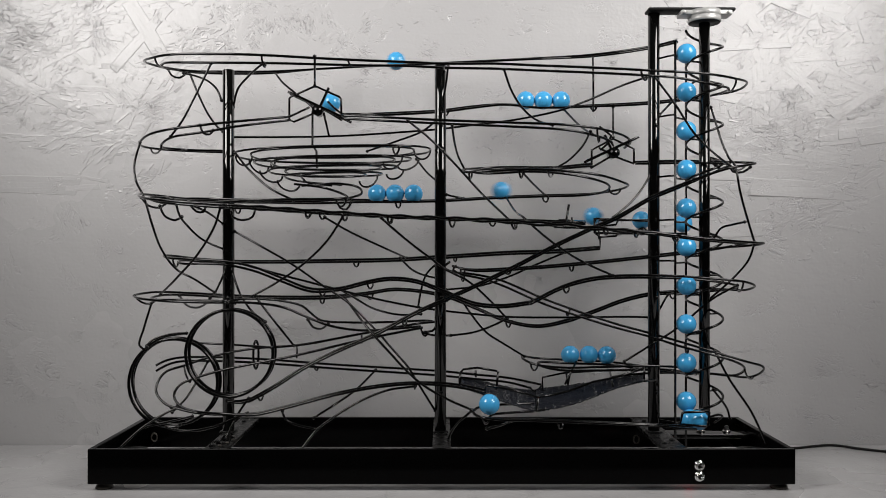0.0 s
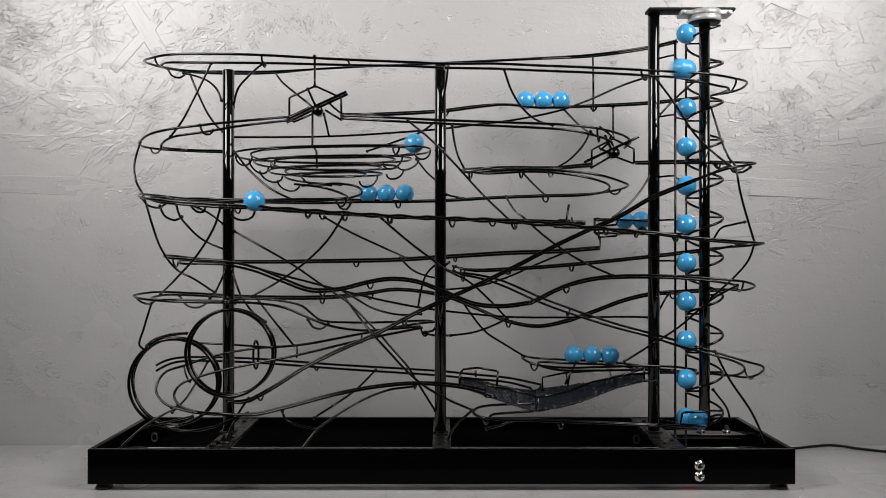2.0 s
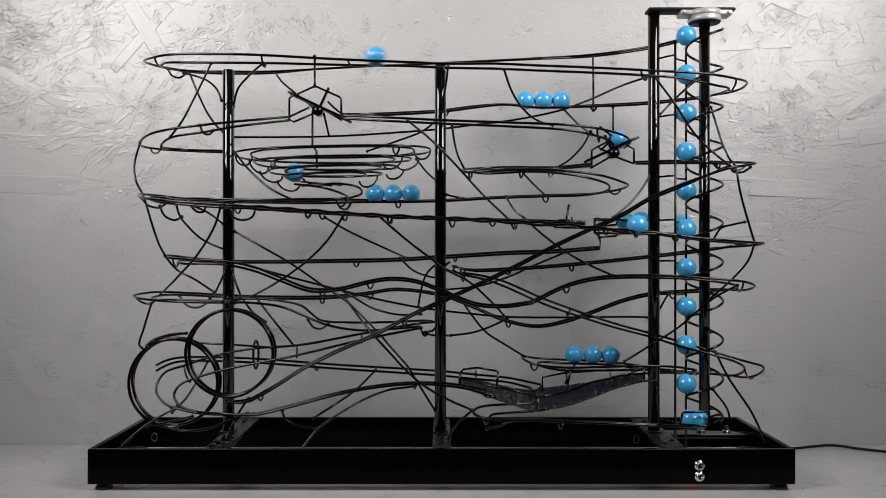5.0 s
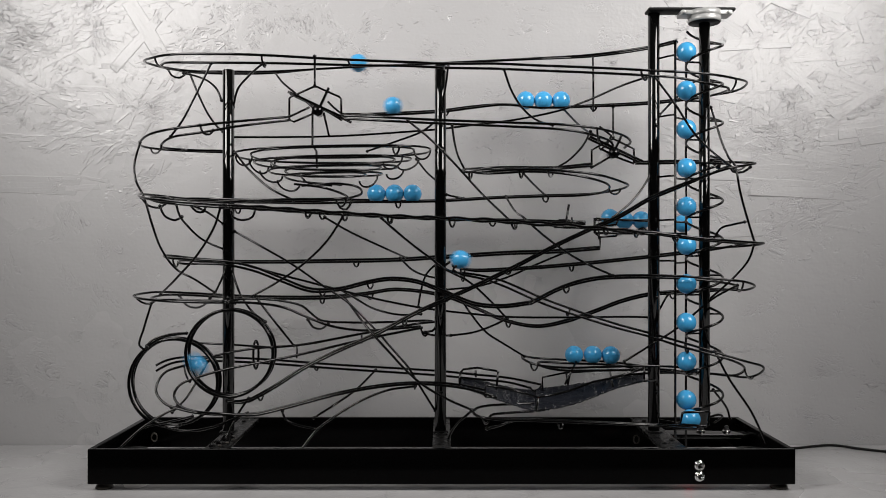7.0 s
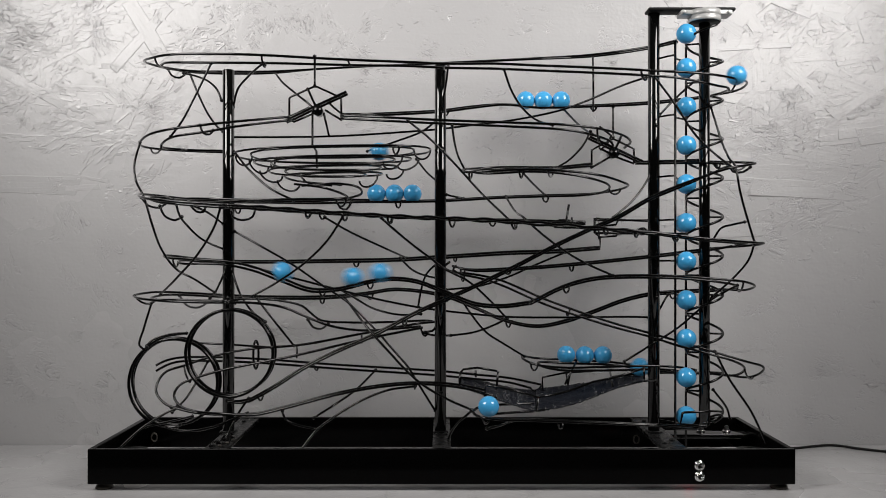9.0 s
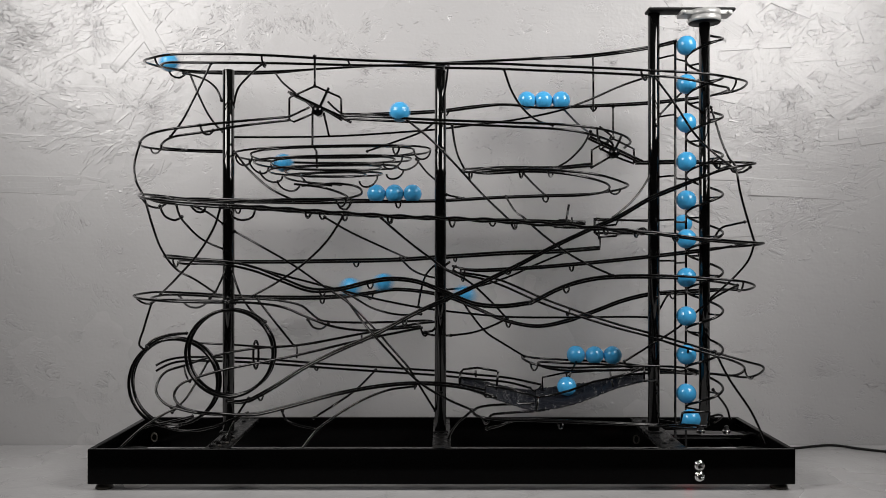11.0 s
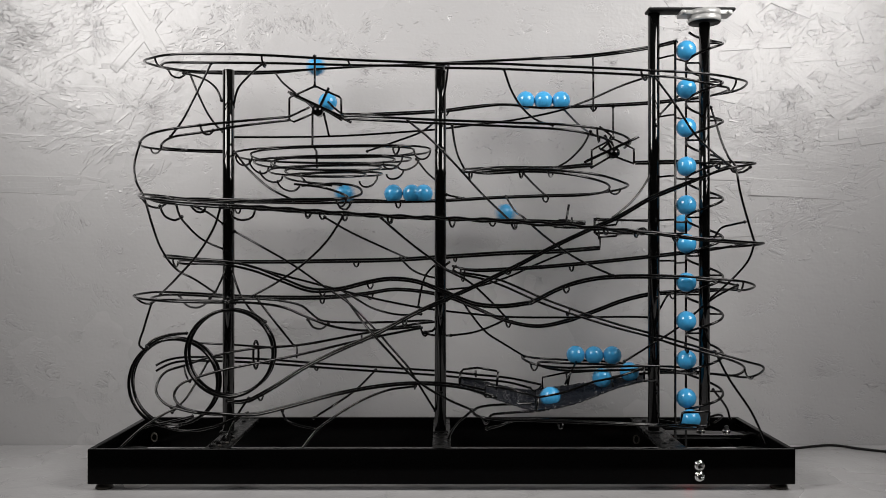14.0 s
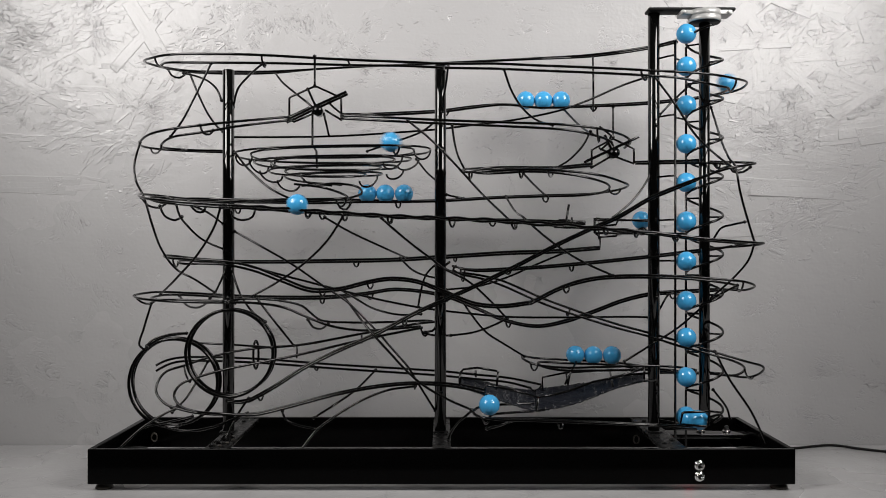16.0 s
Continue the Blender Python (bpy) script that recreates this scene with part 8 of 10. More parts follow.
    walk(balls[14], [(0.00, at(0.0503, 0.0200, 0.0878)), (0.10, at(0.0474, 0.0120, 0.0880)), (0.20, at(0.0532, 0.0060, 0.0867)), (0.30, at(0.0710, 0.0020, 0.0844)), (0.40, at(0.0931, 0.0010, 0.0822)), (0.50, at(0.1178, 0.0010, 0.0810)), (0.60, at(0.1466, 0.0010, 0.0798)), (0.70, at(0.1777, 0.0030, 0.0782)), (0.80, at(0.2071, 0.0080, 0.0760)), (0.90, at(0.2411, 0.0200, 0.0724)), (1.00, at(0.2707, 0.0420, 0.0674)), (1.15, at(0.2869, 0.0520, 0.0642)), (5.54, at(0.2869, 0.0520, 0.0642)), (5.89, at(0.2809, 0.0620, 0.0634)), (8.42, at(0.2809, 0.0620, 0.0634)), (8.77, at(0.2800, 0.0720, 0.0621)), (8.97, at(0.2799, 0.0750, 0.0641)), (9.22, at(0.2799, 0.0750, 0.0673)), (9.47, at(0.2799, 0.0750, 0.0706)), (9.72, at(0.2799, 0.0750, 0.0738)), (9.97, at(0.2799, 0.0750, 0.0770)), (10.22, at(0.2799, 0.0750, 0.0803)), (10.47, at(0.2799, 0.0750, 0.0835)), (10.72, at(0.2799, 0.0750, 0.0868)), (10.97, at(0.2799, 0.0750, 0.0900)), (11.22, at(0.2799, 0.0750, 0.0932)), (11.47, at(0.2799, 0.0750, 0.0965)), (11.72, at(0.2799, 0.0750, 0.0997)), (11.97, at(0.2799, 0.0750, 0.1030)), (12.22, at(0.2799, 0.0750, 0.1062)), (12.47, at(0.2799, 0.0750, 0.1094)), (12.72, at(0.2799, 0.0750, 0.1127)), (12.97, at(0.2799, 0.0750, 0.1159)), (13.22, at(0.2799, 0.0750, 0.1192)), (13.47, at(0.2799, 0.0750, 0.1224)), (13.72, at(0.2799, 0.0750, 0.1256)), (13.97, at(0.2799, 0.0750, 0.1289)), (14.22, at(0.2799, 0.0750, 0.1321)), (14.47, at(0.2799, 0.0750, 0.1354)), (14.72, at(0.2799, 0.0750, 0.1386)), (14.97, at(0.2799, 0.0750, 0.1418)), (15.22, at(0.2799, 0.0750, 0.1451)), (15.47, at(0.2799, 0.0750, 0.1483)), (15.72, at(0.2799, 0.0750, 0.1516)), (15.97, at(0.2799, 0.0750, 0.1548)), (16.00, at(0.2799, 0.0750, 0.1548))])
    walk(balls[15], [(0.00, at(0.2809, 0.0620, 0.0634)), (1.56, at(0.2809, 0.0620, 0.0634)), (1.91, at(0.2800, 0.0720, 0.0621)), (2.11, at(0.2799, 0.0750, 0.0641)), (2.36, at(0.2799, 0.0750, 0.0673)), (2.61, at(0.2799, 0.0750, 0.0706)), (2.86, at(0.2799, 0.0750, 0.0738)), (3.11, at(0.2799, 0.0750, 0.0770)), (3.36, at(0.2799, 0.0750, 0.0803)), (3.61, at(0.2799, 0.0750, 0.0835)), (3.86, at(0.2799, 0.0750, 0.0868)), (4.11, at(0.2799, 0.0750, 0.0900)), (4.36, at(0.2799, 0.0750, 0.0932)), (4.61, at(0.2799, 0.0750, 0.0965)), (4.86, at(0.2799, 0.0750, 0.0997)), (5.11, at(0.2799, 0.0750, 0.1030)), (5.36, at(0.2799, 0.0750, 0.1062)), (5.61, at(0.2799, 0.0750, 0.1094)), (5.86, at(0.2799, 0.0750, 0.1127)), (6.11, at(0.2799, 0.0750, 0.1159)), (6.36, at(0.2799, 0.0750, 0.1192)), (6.61, at(0.2799, 0.0750, 0.1224)), (6.86, at(0.2799, 0.0750, 0.1256)), (7.11, at(0.2799, 0.0750, 0.1289)), (7.36, at(0.2799, 0.0750, 0.1321)), (7.61, at(0.2799, 0.0750, 0.1354)), (7.86, at(0.2799, 0.0750, 0.1386)), (8.11, at(0.2799, 0.0750, 0.1418)), (8.36, at(0.2799, 0.0750, 0.1451)), (8.61, at(0.2799, 0.0750, 0.1483)), (8.86, at(0.2799, 0.0750, 0.1516)), (9.11, at(0.2799, 0.0750, 0.1548)), (9.36, at(0.2799, 0.0750, 0.1580)), (9.61, at(0.2799, 0.0750, 0.1613)), (9.86, at(0.2799, 0.0750, 0.1645)), (10.11, at(0.2799, 0.0750, 0.1678)), (10.36, at(0.2799, 0.0750, 0.1710)), (10.61, at(0.2799, 0.0750, 0.1743)), (10.86, at(0.2799, 0.0750, 0.1775)), (11.11, at(0.2799, 0.0750, 0.1807)), (11.36, at(0.2799, 0.0750, 0.1840)), (11.61, at(0.2799, 0.0750, 0.1872)), (11.86, at(0.2799, 0.0750, 0.1905)), (12.11, at(0.2799, 0.0750, 0.1937)), (12.36, at(0.2799, 0.0750, 0.1969)), (12.61, at(0.2799, 0.0750, 0.2002)), (12.86, at(0.2799, 0.0750, 0.2034)), (13.11, at(0.2799, 0.0750, 0.2067)), (13.36, at(0.2799, 0.0750, 0.2099)), (13.61, at(0.2799, 0.0750, 0.2131)), (13.86, at(0.2799, 0.0750, 0.2164)), (14.11, at(0.2799, 0.0750, 0.2196)), (14.36, at(0.2799, 0.0750, 0.2229)), (14.61, at(0.2799, 0.0750, 0.2261)), (14.86, at(0.2799, 0.0750, 0.2293)), (15.11, at(0.2799, 0.0750, 0.2326)), (15.36, at(0.2799, 0.0750, 0.2358)), (15.61, at(0.2799, 0.0750, 0.2391)), (15.86, at(0.2799, 0.0750, 0.2423)), (16.00, at(0.2799, 0.0750, 0.2423))])
    walk(balls[16], [(0.00, at(0.2869, 0.0520, 0.0642)), (2.11, at(0.2869, 0.0520, 0.0642)), (2.46, at(0.2809, 0.0620, 0.0634)), (4.99, at(0.2809, 0.0620, 0.0634)), (5.34, at(0.2800, 0.0720, 0.0621)), (5.54, at(0.2799, 0.0750, 0.0641)), (5.79, at(0.2799, 0.0750, 0.0673)), (6.04, at(0.2799, 0.0750, 0.0706)), (6.29, at(0.2799, 0.0750, 0.0738)), (6.54, at(0.2799, 0.0750, 0.0770)), (6.79, at(0.2799, 0.0750, 0.0803)), (7.04, at(0.2799, 0.0750, 0.0835)), (7.29, at(0.2799, 0.0750, 0.0868)), (7.54, at(0.2799, 0.0750, 0.0900)), (7.79, at(0.2799, 0.0750, 0.0932)), (8.04, at(0.2799, 0.0750, 0.0965)), (8.29, at(0.2799, 0.0750, 0.0997)), (8.54, at(0.2799, 0.0750, 0.1030)), (8.79, at(0.2799, 0.0750, 0.1062)), (9.04, at(0.2799, 0.0750, 0.1094)), (9.29, at(0.2799, 0.0750, 0.1127)), (9.54, at(0.2799, 0.0750, 0.1159)), (9.79, at(0.2799, 0.0750, 0.1192)), (10.04, at(0.2799, 0.0750, 0.1224)), (10.29, at(0.2799, 0.0750, 0.1256)), (10.54, at(0.2799, 0.0750, 0.1289)), (10.79, at(0.2799, 0.0750, 0.1321)), (11.04, at(0.2799, 0.0750, 0.1354)), (11.29, at(0.2799, 0.0750, 0.1386)), (11.54, at(0.2799, 0.0750, 0.1418)), (11.79, at(0.2799, 0.0750, 0.1451)), (12.04, at(0.2799, 0.0750, 0.1483)), (12.29, at(0.2799, 0.0750, 0.1516)), (12.54, at(0.2799, 0.0750, 0.1548)), (12.79, at(0.2799, 0.0750, 0.1580)), (13.04, at(0.2799, 0.0750, 0.1613)), (13.29, at(0.2799, 0.0750, 0.1645)), (13.54, at(0.2799, 0.0750, 0.1678)), (13.79, at(0.2799, 0.0750, 0.1710)), (14.04, at(0.2799, 0.0750, 0.1743)), (14.29, at(0.2799, 0.0750, 0.1775)), (14.54, at(0.2799, 0.0750, 0.1807)), (14.79, at(0.2799, 0.0750, 0.1840)), (15.04, at(0.2799, 0.0750, 0.1872)), (15.29, at(0.2799, 0.0750, 0.1905)), (15.54, at(0.2799, 0.0750, 0.1937)), (15.79, at(0.2799, 0.0750, 0.1969)), (16.00, at(0.2799, 0.0750, 0.1969))])
    walk(balls[17], [(0.00, at(0.2799, 0.0750, 0.4814)), (0.25, at(0.2799, 0.0750, 0.4847)), (0.50, at(0.2799, 0.0750, 0.4879)), (0.75, at(0.2799, 0.0750, 0.4911)), (1.00, at(0.2799, 0.0750, 0.4944)), (1.25, at(0.2799, 0.0750, 0.4976)), (1.50, at(0.2799, 0.0750, 0.5009)), (1.75, at(0.2799, 0.0750, 0.5041)), (2.00, at(0.2799, 0.0750, 0.5042)), (2.25, at(0.2799, 0.0750, 0.5042)), (2.40, at(0.2653, 0.0800, 0.5054)), (2.50, at(0.2507, 0.1000, 0.5058)), (2.60, at(0.2321, 0.1180, 0.5049)), (2.70, at(0.2071, 0.1320, 0.5035)), (2.80, at(0.1785, 0.1420, 0.5017)), (2.90, at(0.1509, 0.1480, 0.5003)), (3.00, at(0.1232, 0.1500, 0.4994)), (3.20, at(0.0637, 0.1500, 0.4921)), (3.40, at(-0.0028, 0.1500, 0.4914)), (3.50, at(-0.0385, 0.1500, 0.4900)), (3.60, at(-0.0770, 0.1500, 0.4879)), (3.70, at(-0.1078, 0.1500, 0.4865)), (3.80, at(-0.1435, 0.1500, 0.4844)), (3.90, at(-0.1820, 0.1500, 0.4816)), (4.00, at(-0.2177, 0.1500, 0.4802)), (4.10, at(-0.2652, 0.1500, 0.4795)), (4.17, at(-0.3058, 0.1450, 0.4850)), (4.25, at(-0.3403, 0.1250, 0.4847)), (4.31, at(-0.3410, 0.0950, 0.4827)), (4.37, at(-0.3311, 0.0700, 0.4803)), (4.42, at(-0.3142, 0.0500, 0.4776)), (4.47, at(-0.2971, 0.0400, 0.4759)), (4.58, at(-0.2534, 0.0360, 0.4756)), (4.70, at(-0.2066, 0.0360, 0.4750)), (4.80, at(-0.1579, 0.0360, 0.4725)), (4.92, at(-0.1067, 0.0360, 0.4706)), (5.03, at(-0.0562, 0.0360, 0.4681)), (5.13, at(-0.0075, 0.0340, 0.4658)), (5.25, at(0.0436, 0.0340, 0.4658)), (5.35, at(0.1009, 0.0340, 0.4645)), (5.46, at(0.1557, 0.0340, 0.4620)), (5.57, at(0.2111, 0.0340, 0.4589)), (5.69, at(0.2628, 0.0360, 0.4556)), (5.79, at(0.3158, 0.0550, 0.4552)), (5.85, at(0.3378, 0.0800, 0.4564)), (5.91, at(0.3444, 0.1050, 0.4568)), (6.01, at(0.3288, 0.1320, 0.4553)), (6.12, at(0.2836, 0.1480, 0.4493)), (6.23, at(0.2260, 0.1530, 0.4439)), (6.35, at(0.1713, 0.1530, 0.4411)), (6.46, at(0.1663, 0.1530, 0.4411)), (6.56, at(0.1586, 0.1530, 0.4411)), (6.68, at(0.1502, 0.1530, 0.4411)), (6.81, at(0.1467, 0.1530, 0.4411)), (9.49, at(0.1467, 0.1530, 0.4411)), (9.59, at(0.1453, 0.1530, 0.4411)), (9.69, at(0.1383, 0.1530, 0.4411)), (9.81, at(0.1274, 0.1530, 0.4411)), (9.94, at(0.1246, 0.1530, 0.4411)), (12.94, at(0.1246, 0.1530, 0.4411)), (13.04, at(0.1232, 0.1530, 0.4411)), (13.14, at(0.1162, 0.1530, 0.4411)), (13.26, at(0.1053, 0.1530, 0.4411)), (13.39, at(0.1025, 0.1530, 0.4411)), (16.00, at(0.1025, 0.1530, 0.4411))])
    walk(balls[18], [(0.00, at(0.2799, 0.0750, 0.4370)), (0.25, at(0.2799, 0.0750, 0.4402)), (0.50, at(0.2799, 0.0750, 0.4434)), (0.75, at(0.2799, 0.0750, 0.4467)), (1.00, at(0.2799, 0.0750, 0.4499)), (1.25, at(0.2799, 0.0750, 0.4532)), (1.50, at(0.2799, 0.0750, 0.4564)), (1.75, at(0.2799, 0.0750, 0.4596)), (2.00, at(0.2799, 0.0750, 0.4629)), (2.25, at(0.2799, 0.0750, 0.4661)), (2.50, at(0.2799, 0.0750, 0.4694)), (2.75, at(0.2799, 0.0750, 0.4726)), (3.00, at(0.2799, 0.0750, 0.4758)), (3.25, at(0.2799, 0.0750, 0.4791)), (3.50, at(0.2799, 0.0750, 0.4823)), (3.75, at(0.2799, 0.0750, 0.4856)), (4.00, at(0.2799, 0.0750, 0.4888)), (4.25, at(0.2799, 0.0750, 0.4920)), (4.50, at(0.2799, 0.0750, 0.4953)), (4.75, at(0.2799, 0.0750, 0.4985)), (5.00, at(0.2799, 0.0750, 0.5018)), (5.25, at(0.2799, 0.0750, 0.5042)), (5.50, at(0.2799, 0.0750, 0.5042)), (5.73, at(0.2653, 0.0800, 0.5054)), (5.83, at(0.2507, 0.1000, 0.5058)), (5.93, at(0.2327, 0.1180, 0.5051)), (6.03, at(0.2098, 0.1320, 0.5045)), (6.13, at(0.1834, 0.1420, 0.5035)), (6.23, at(0.1579, 0.1480, 0.5029)), (6.33, at(0.1323, 0.1500, 0.5028)), (6.50, at(0.0854, 0.1500, 0.4980)), (6.53, at(0.0753, 0.1500, 0.4966)), (6.73, at(0.0011, 0.1500, 0.4939)), (6.83, at(-0.0384, 0.1500, 0.4915)), (6.93, at(-0.0807, 0.1500, 0.4884)), (7.00, at(-0.1050, 0.1500, 0.4868)), (7.03, at(-0.1154, 0.1500, 0.4863)), (7.13, at(-0.1550, 0.1500, 0.4841)), (7.23, at(-0.1974, 0.1500, 0.4812)), (7.33, at(-0.2370, 0.1500, 0.4797)), (7.43, at(-0.2884, 0.1500, 0.4788)), (7.50, at(-0.3316, 0.1450, 0.4843)), (7.58, at(-0.3594, 0.1250, 0.4840)), (7.63, at(-0.3558, 0.0950, 0.4820)), (7.68, at(-0.3419, 0.0700, 0.4796)), (7.73, at(-0.3212, 0.0500, 0.4769)), (7.78, at(-0.3005, 0.0400, 0.4752)), (7.88, at(-0.2497, 0.0360, 0.4748)), (7.98, at(-0.1959, 0.0360, 0.4742)), (8.08, at(-0.1456, 0.0360, 0.4718)), (8.18, at(-0.0941, 0.0360, 0.4700)), (8.28, at(-0.0433, 0.0360, 0.4675)), (8.38, at(0.0056, 0.0340, 0.4653)), (8.48, at(0.0570, 0.0340, 0.4654)), (8.58, at(0.1131, 0.0340, 0.4639)), (8.68, at(0.1664, 0.0340, 0.4612)), (8.78, at(0.2203, 0.0340, 0.4578)), (8.88, at(0.2705, 0.0360, 0.4543)), (8.98, at(0.3222, 0.0550, 0.4536)), (9.03, at(0.3437, 0.0800, 0.4548)), (9.08, at(0.3499, 0.1050, 0.4553)), (9.18, at(0.3334, 0.1320, 0.4541)), (9.28, at(0.2871, 0.1480, 0.4483)), (9.38, at(0.2284, 0.1530, 0.4432)), (9.48, at(0.1726, 0.1530, 0.4407)), (9.59, at(0.1664, 0.1530, 0.4411)), (9.69, at(0.1586, 0.1530, 0.4411)), (9.81, at(0.1502, 0.1530, 0.4411)), (9.94, at(0.1467, 0.1530, 0.4411)), (12.94, at(0.1467, 0.1530, 0.4411)), (13.04, at(0.1453, 0.1530, 0.4411)), (13.14, at(0.1383, 0.1530, 0.4411)), (13.26, at(0.1274, 0.1530, 0.4411)), (13.39, at(0.1246, 0.1530, 0.4411)), (16.00, at(0.1246, 0.1530, 0.4411))])
    walk(balls[19], [(0.00, at(0.2799, 0.0750, 0.3925)), (0.25, at(0.2799, 0.0750, 0.3957)), (0.50, at(0.2799, 0.0750, 0.3990)), (0.75, at(0.2799, 0.0750, 0.4022)), (1.00, at(0.2799, 0.0750, 0.4055)), (1.25, at(0.2799, 0.0750, 0.4087)), (1.50, at(0.2799, 0.0750, 0.4119)), (1.75, at(0.2799, 0.0750, 0.4152)), (2.00, at(0.2799, 0.0750, 0.4184)), (2.25, at(0.2799, 0.0750, 0.4217)), (2.50, at(0.2799, 0.0750, 0.4249)), (2.75, at(0.2799, 0.0750, 0.4281)), (3.00, at(0.2799, 0.0750, 0.4314)), (3.25, at(0.2799, 0.0750, 0.4346)), (3.50, at(0.2799, 0.0750, 0.4379)), (3.75, at(0.2799, 0.0750, 0.4411)), (4.00, at(0.2799, 0.0750, 0.4443)), (4.25, at(0.2799, 0.0750, 0.4476)), (4.50, at(0.2799, 0.0750, 0.4508)), (4.75, at(0.2799, 0.0750, 0.4541)), (5.00, at(0.2799, 0.0750, 0.4573)), (5.25, at(0.2799, 0.0750, 0.4605)), (5.50, at(0.2799, 0.0750, 0.4638)), (5.75, at(0.2799, 0.0750, 0.4670)), (6.00, at(0.2799, 0.0750, 0.4703)), (6.25, at(0.2799, 0.0750, 0.4735)), (6.50, at(0.2799, 0.0750, 0.4767)), (6.75, at(0.2799, 0.0750, 0.4800)), (7.00, at(0.2799, 0.0750, 0.4832)), (7.25, at(0.2799, 0.0750, 0.4865)), (7.50, at(0.2799, 0.0750, 0.4897)), (7.75, at(0.2799, 0.0750, 0.4930)), (8.00, at(0.2799, 0.0750, 0.4962)), (8.25, at(0.2799, 0.0750, 0.4994)), (8.50, at(0.2799, 0.0750, 0.5027)), (8.75, at(0.2799, 0.0750, 0.5042)), (9.00, at(0.2799, 0.0750, 0.5042)), (9.18, at(0.2653, 0.0800, 0.5054)), (9.28, at(0.2507, 0.1000, 0.5058)), (9.38, at(0.2321, 0.1180, 0.5049)), (9.48, at(0.2071, 0.1320, 0.5035)), (9.58, at(0.1785, 0.1420, 0.5017)), (9.68, at(0.1509, 0.1480, 0.5003)), (9.78, at(0.1232, 0.1500, 0.4994)), (9.98, at(0.0637, 0.1500, 0.4921)), (10.18, at(-0.0028, 0.1500, 0.4914)), (10.28, at(-0.0385, 0.1500, 0.4900)), (10.38, at(-0.0770, 0.1500, 0.4879)), (10.48, at(-0.1078, 0.1500, 0.4865)), (10.58, at(-0.1435, 0.1500, 0.4844)), (10.68, at(-0.1820, 0.1500, 0.4816)), (10.78, at(-0.2177, 0.1500, 0.4802)), (10.88, at(-0.2652, 0.1500, 0.4795)), (10.95, at(-0.3065, 0.1450, 0.4850)), (11.03, at(-0.3420, 0.1250, 0.4847)), (11.08, at(-0.3433, 0.0950, 0.4826)), (11.13, at(-0.3340, 0.0700, 0.4802)), (11.18, at(-0.3176, 0.0500, 0.4775)), (11.23, at(-0.3011, 0.0400, 0.4758)), (11.33, at(-0.2586, 0.0360, 0.4755)), (11.43, at(-0.2130, 0.0360, 0.4749)), (11.53, at(-0.1656, 0.0360, 0.4724)), (11.63, at(-0.1160, 0.0360, 0.4705)), (11.73, at(-0.0671, 0.0360, 0.4681)), (11.83, at(-0.0200, 0.0340, 0.4659)), (11.93, at(0.0295, 0.0340, 0.4660)), (12.03, at(0.0866, 0.0340, 0.4647)), (12.13, at(0.1445, 0.0340, 0.4622)), (12.23, at(0.2029, 0.0340, 0.4590)), (12.33, at(0.2576, 0.0360, 0.4557)), (12.43, at(0.3136, 0.0550, 0.4552)), (12.48, at(0.3372, 0.0800, 0.4564)), (12.53, at(0.3444, 0.1050, 0.4568)), (12.63, at(0.3288, 0.1320, 0.4553)), (12.73, at(0.2836, 0.1480, 0.4493)), (12.83, at(0.2260, 0.1530, 0.4439)), (12.93, at(0.1713, 0.1530, 0.4411)), (13.04, at(0.1663, 0.1530, 0.4411)), (13.14, at(0.1586, 0.1530, 0.4411)), (13.26, at(0.1502, 0.1530, 0.4411)), (13.39, at(0.1467, 0.1530, 0.4411)), (16.00, at(0.1467, 0.1530, 0.4411))])
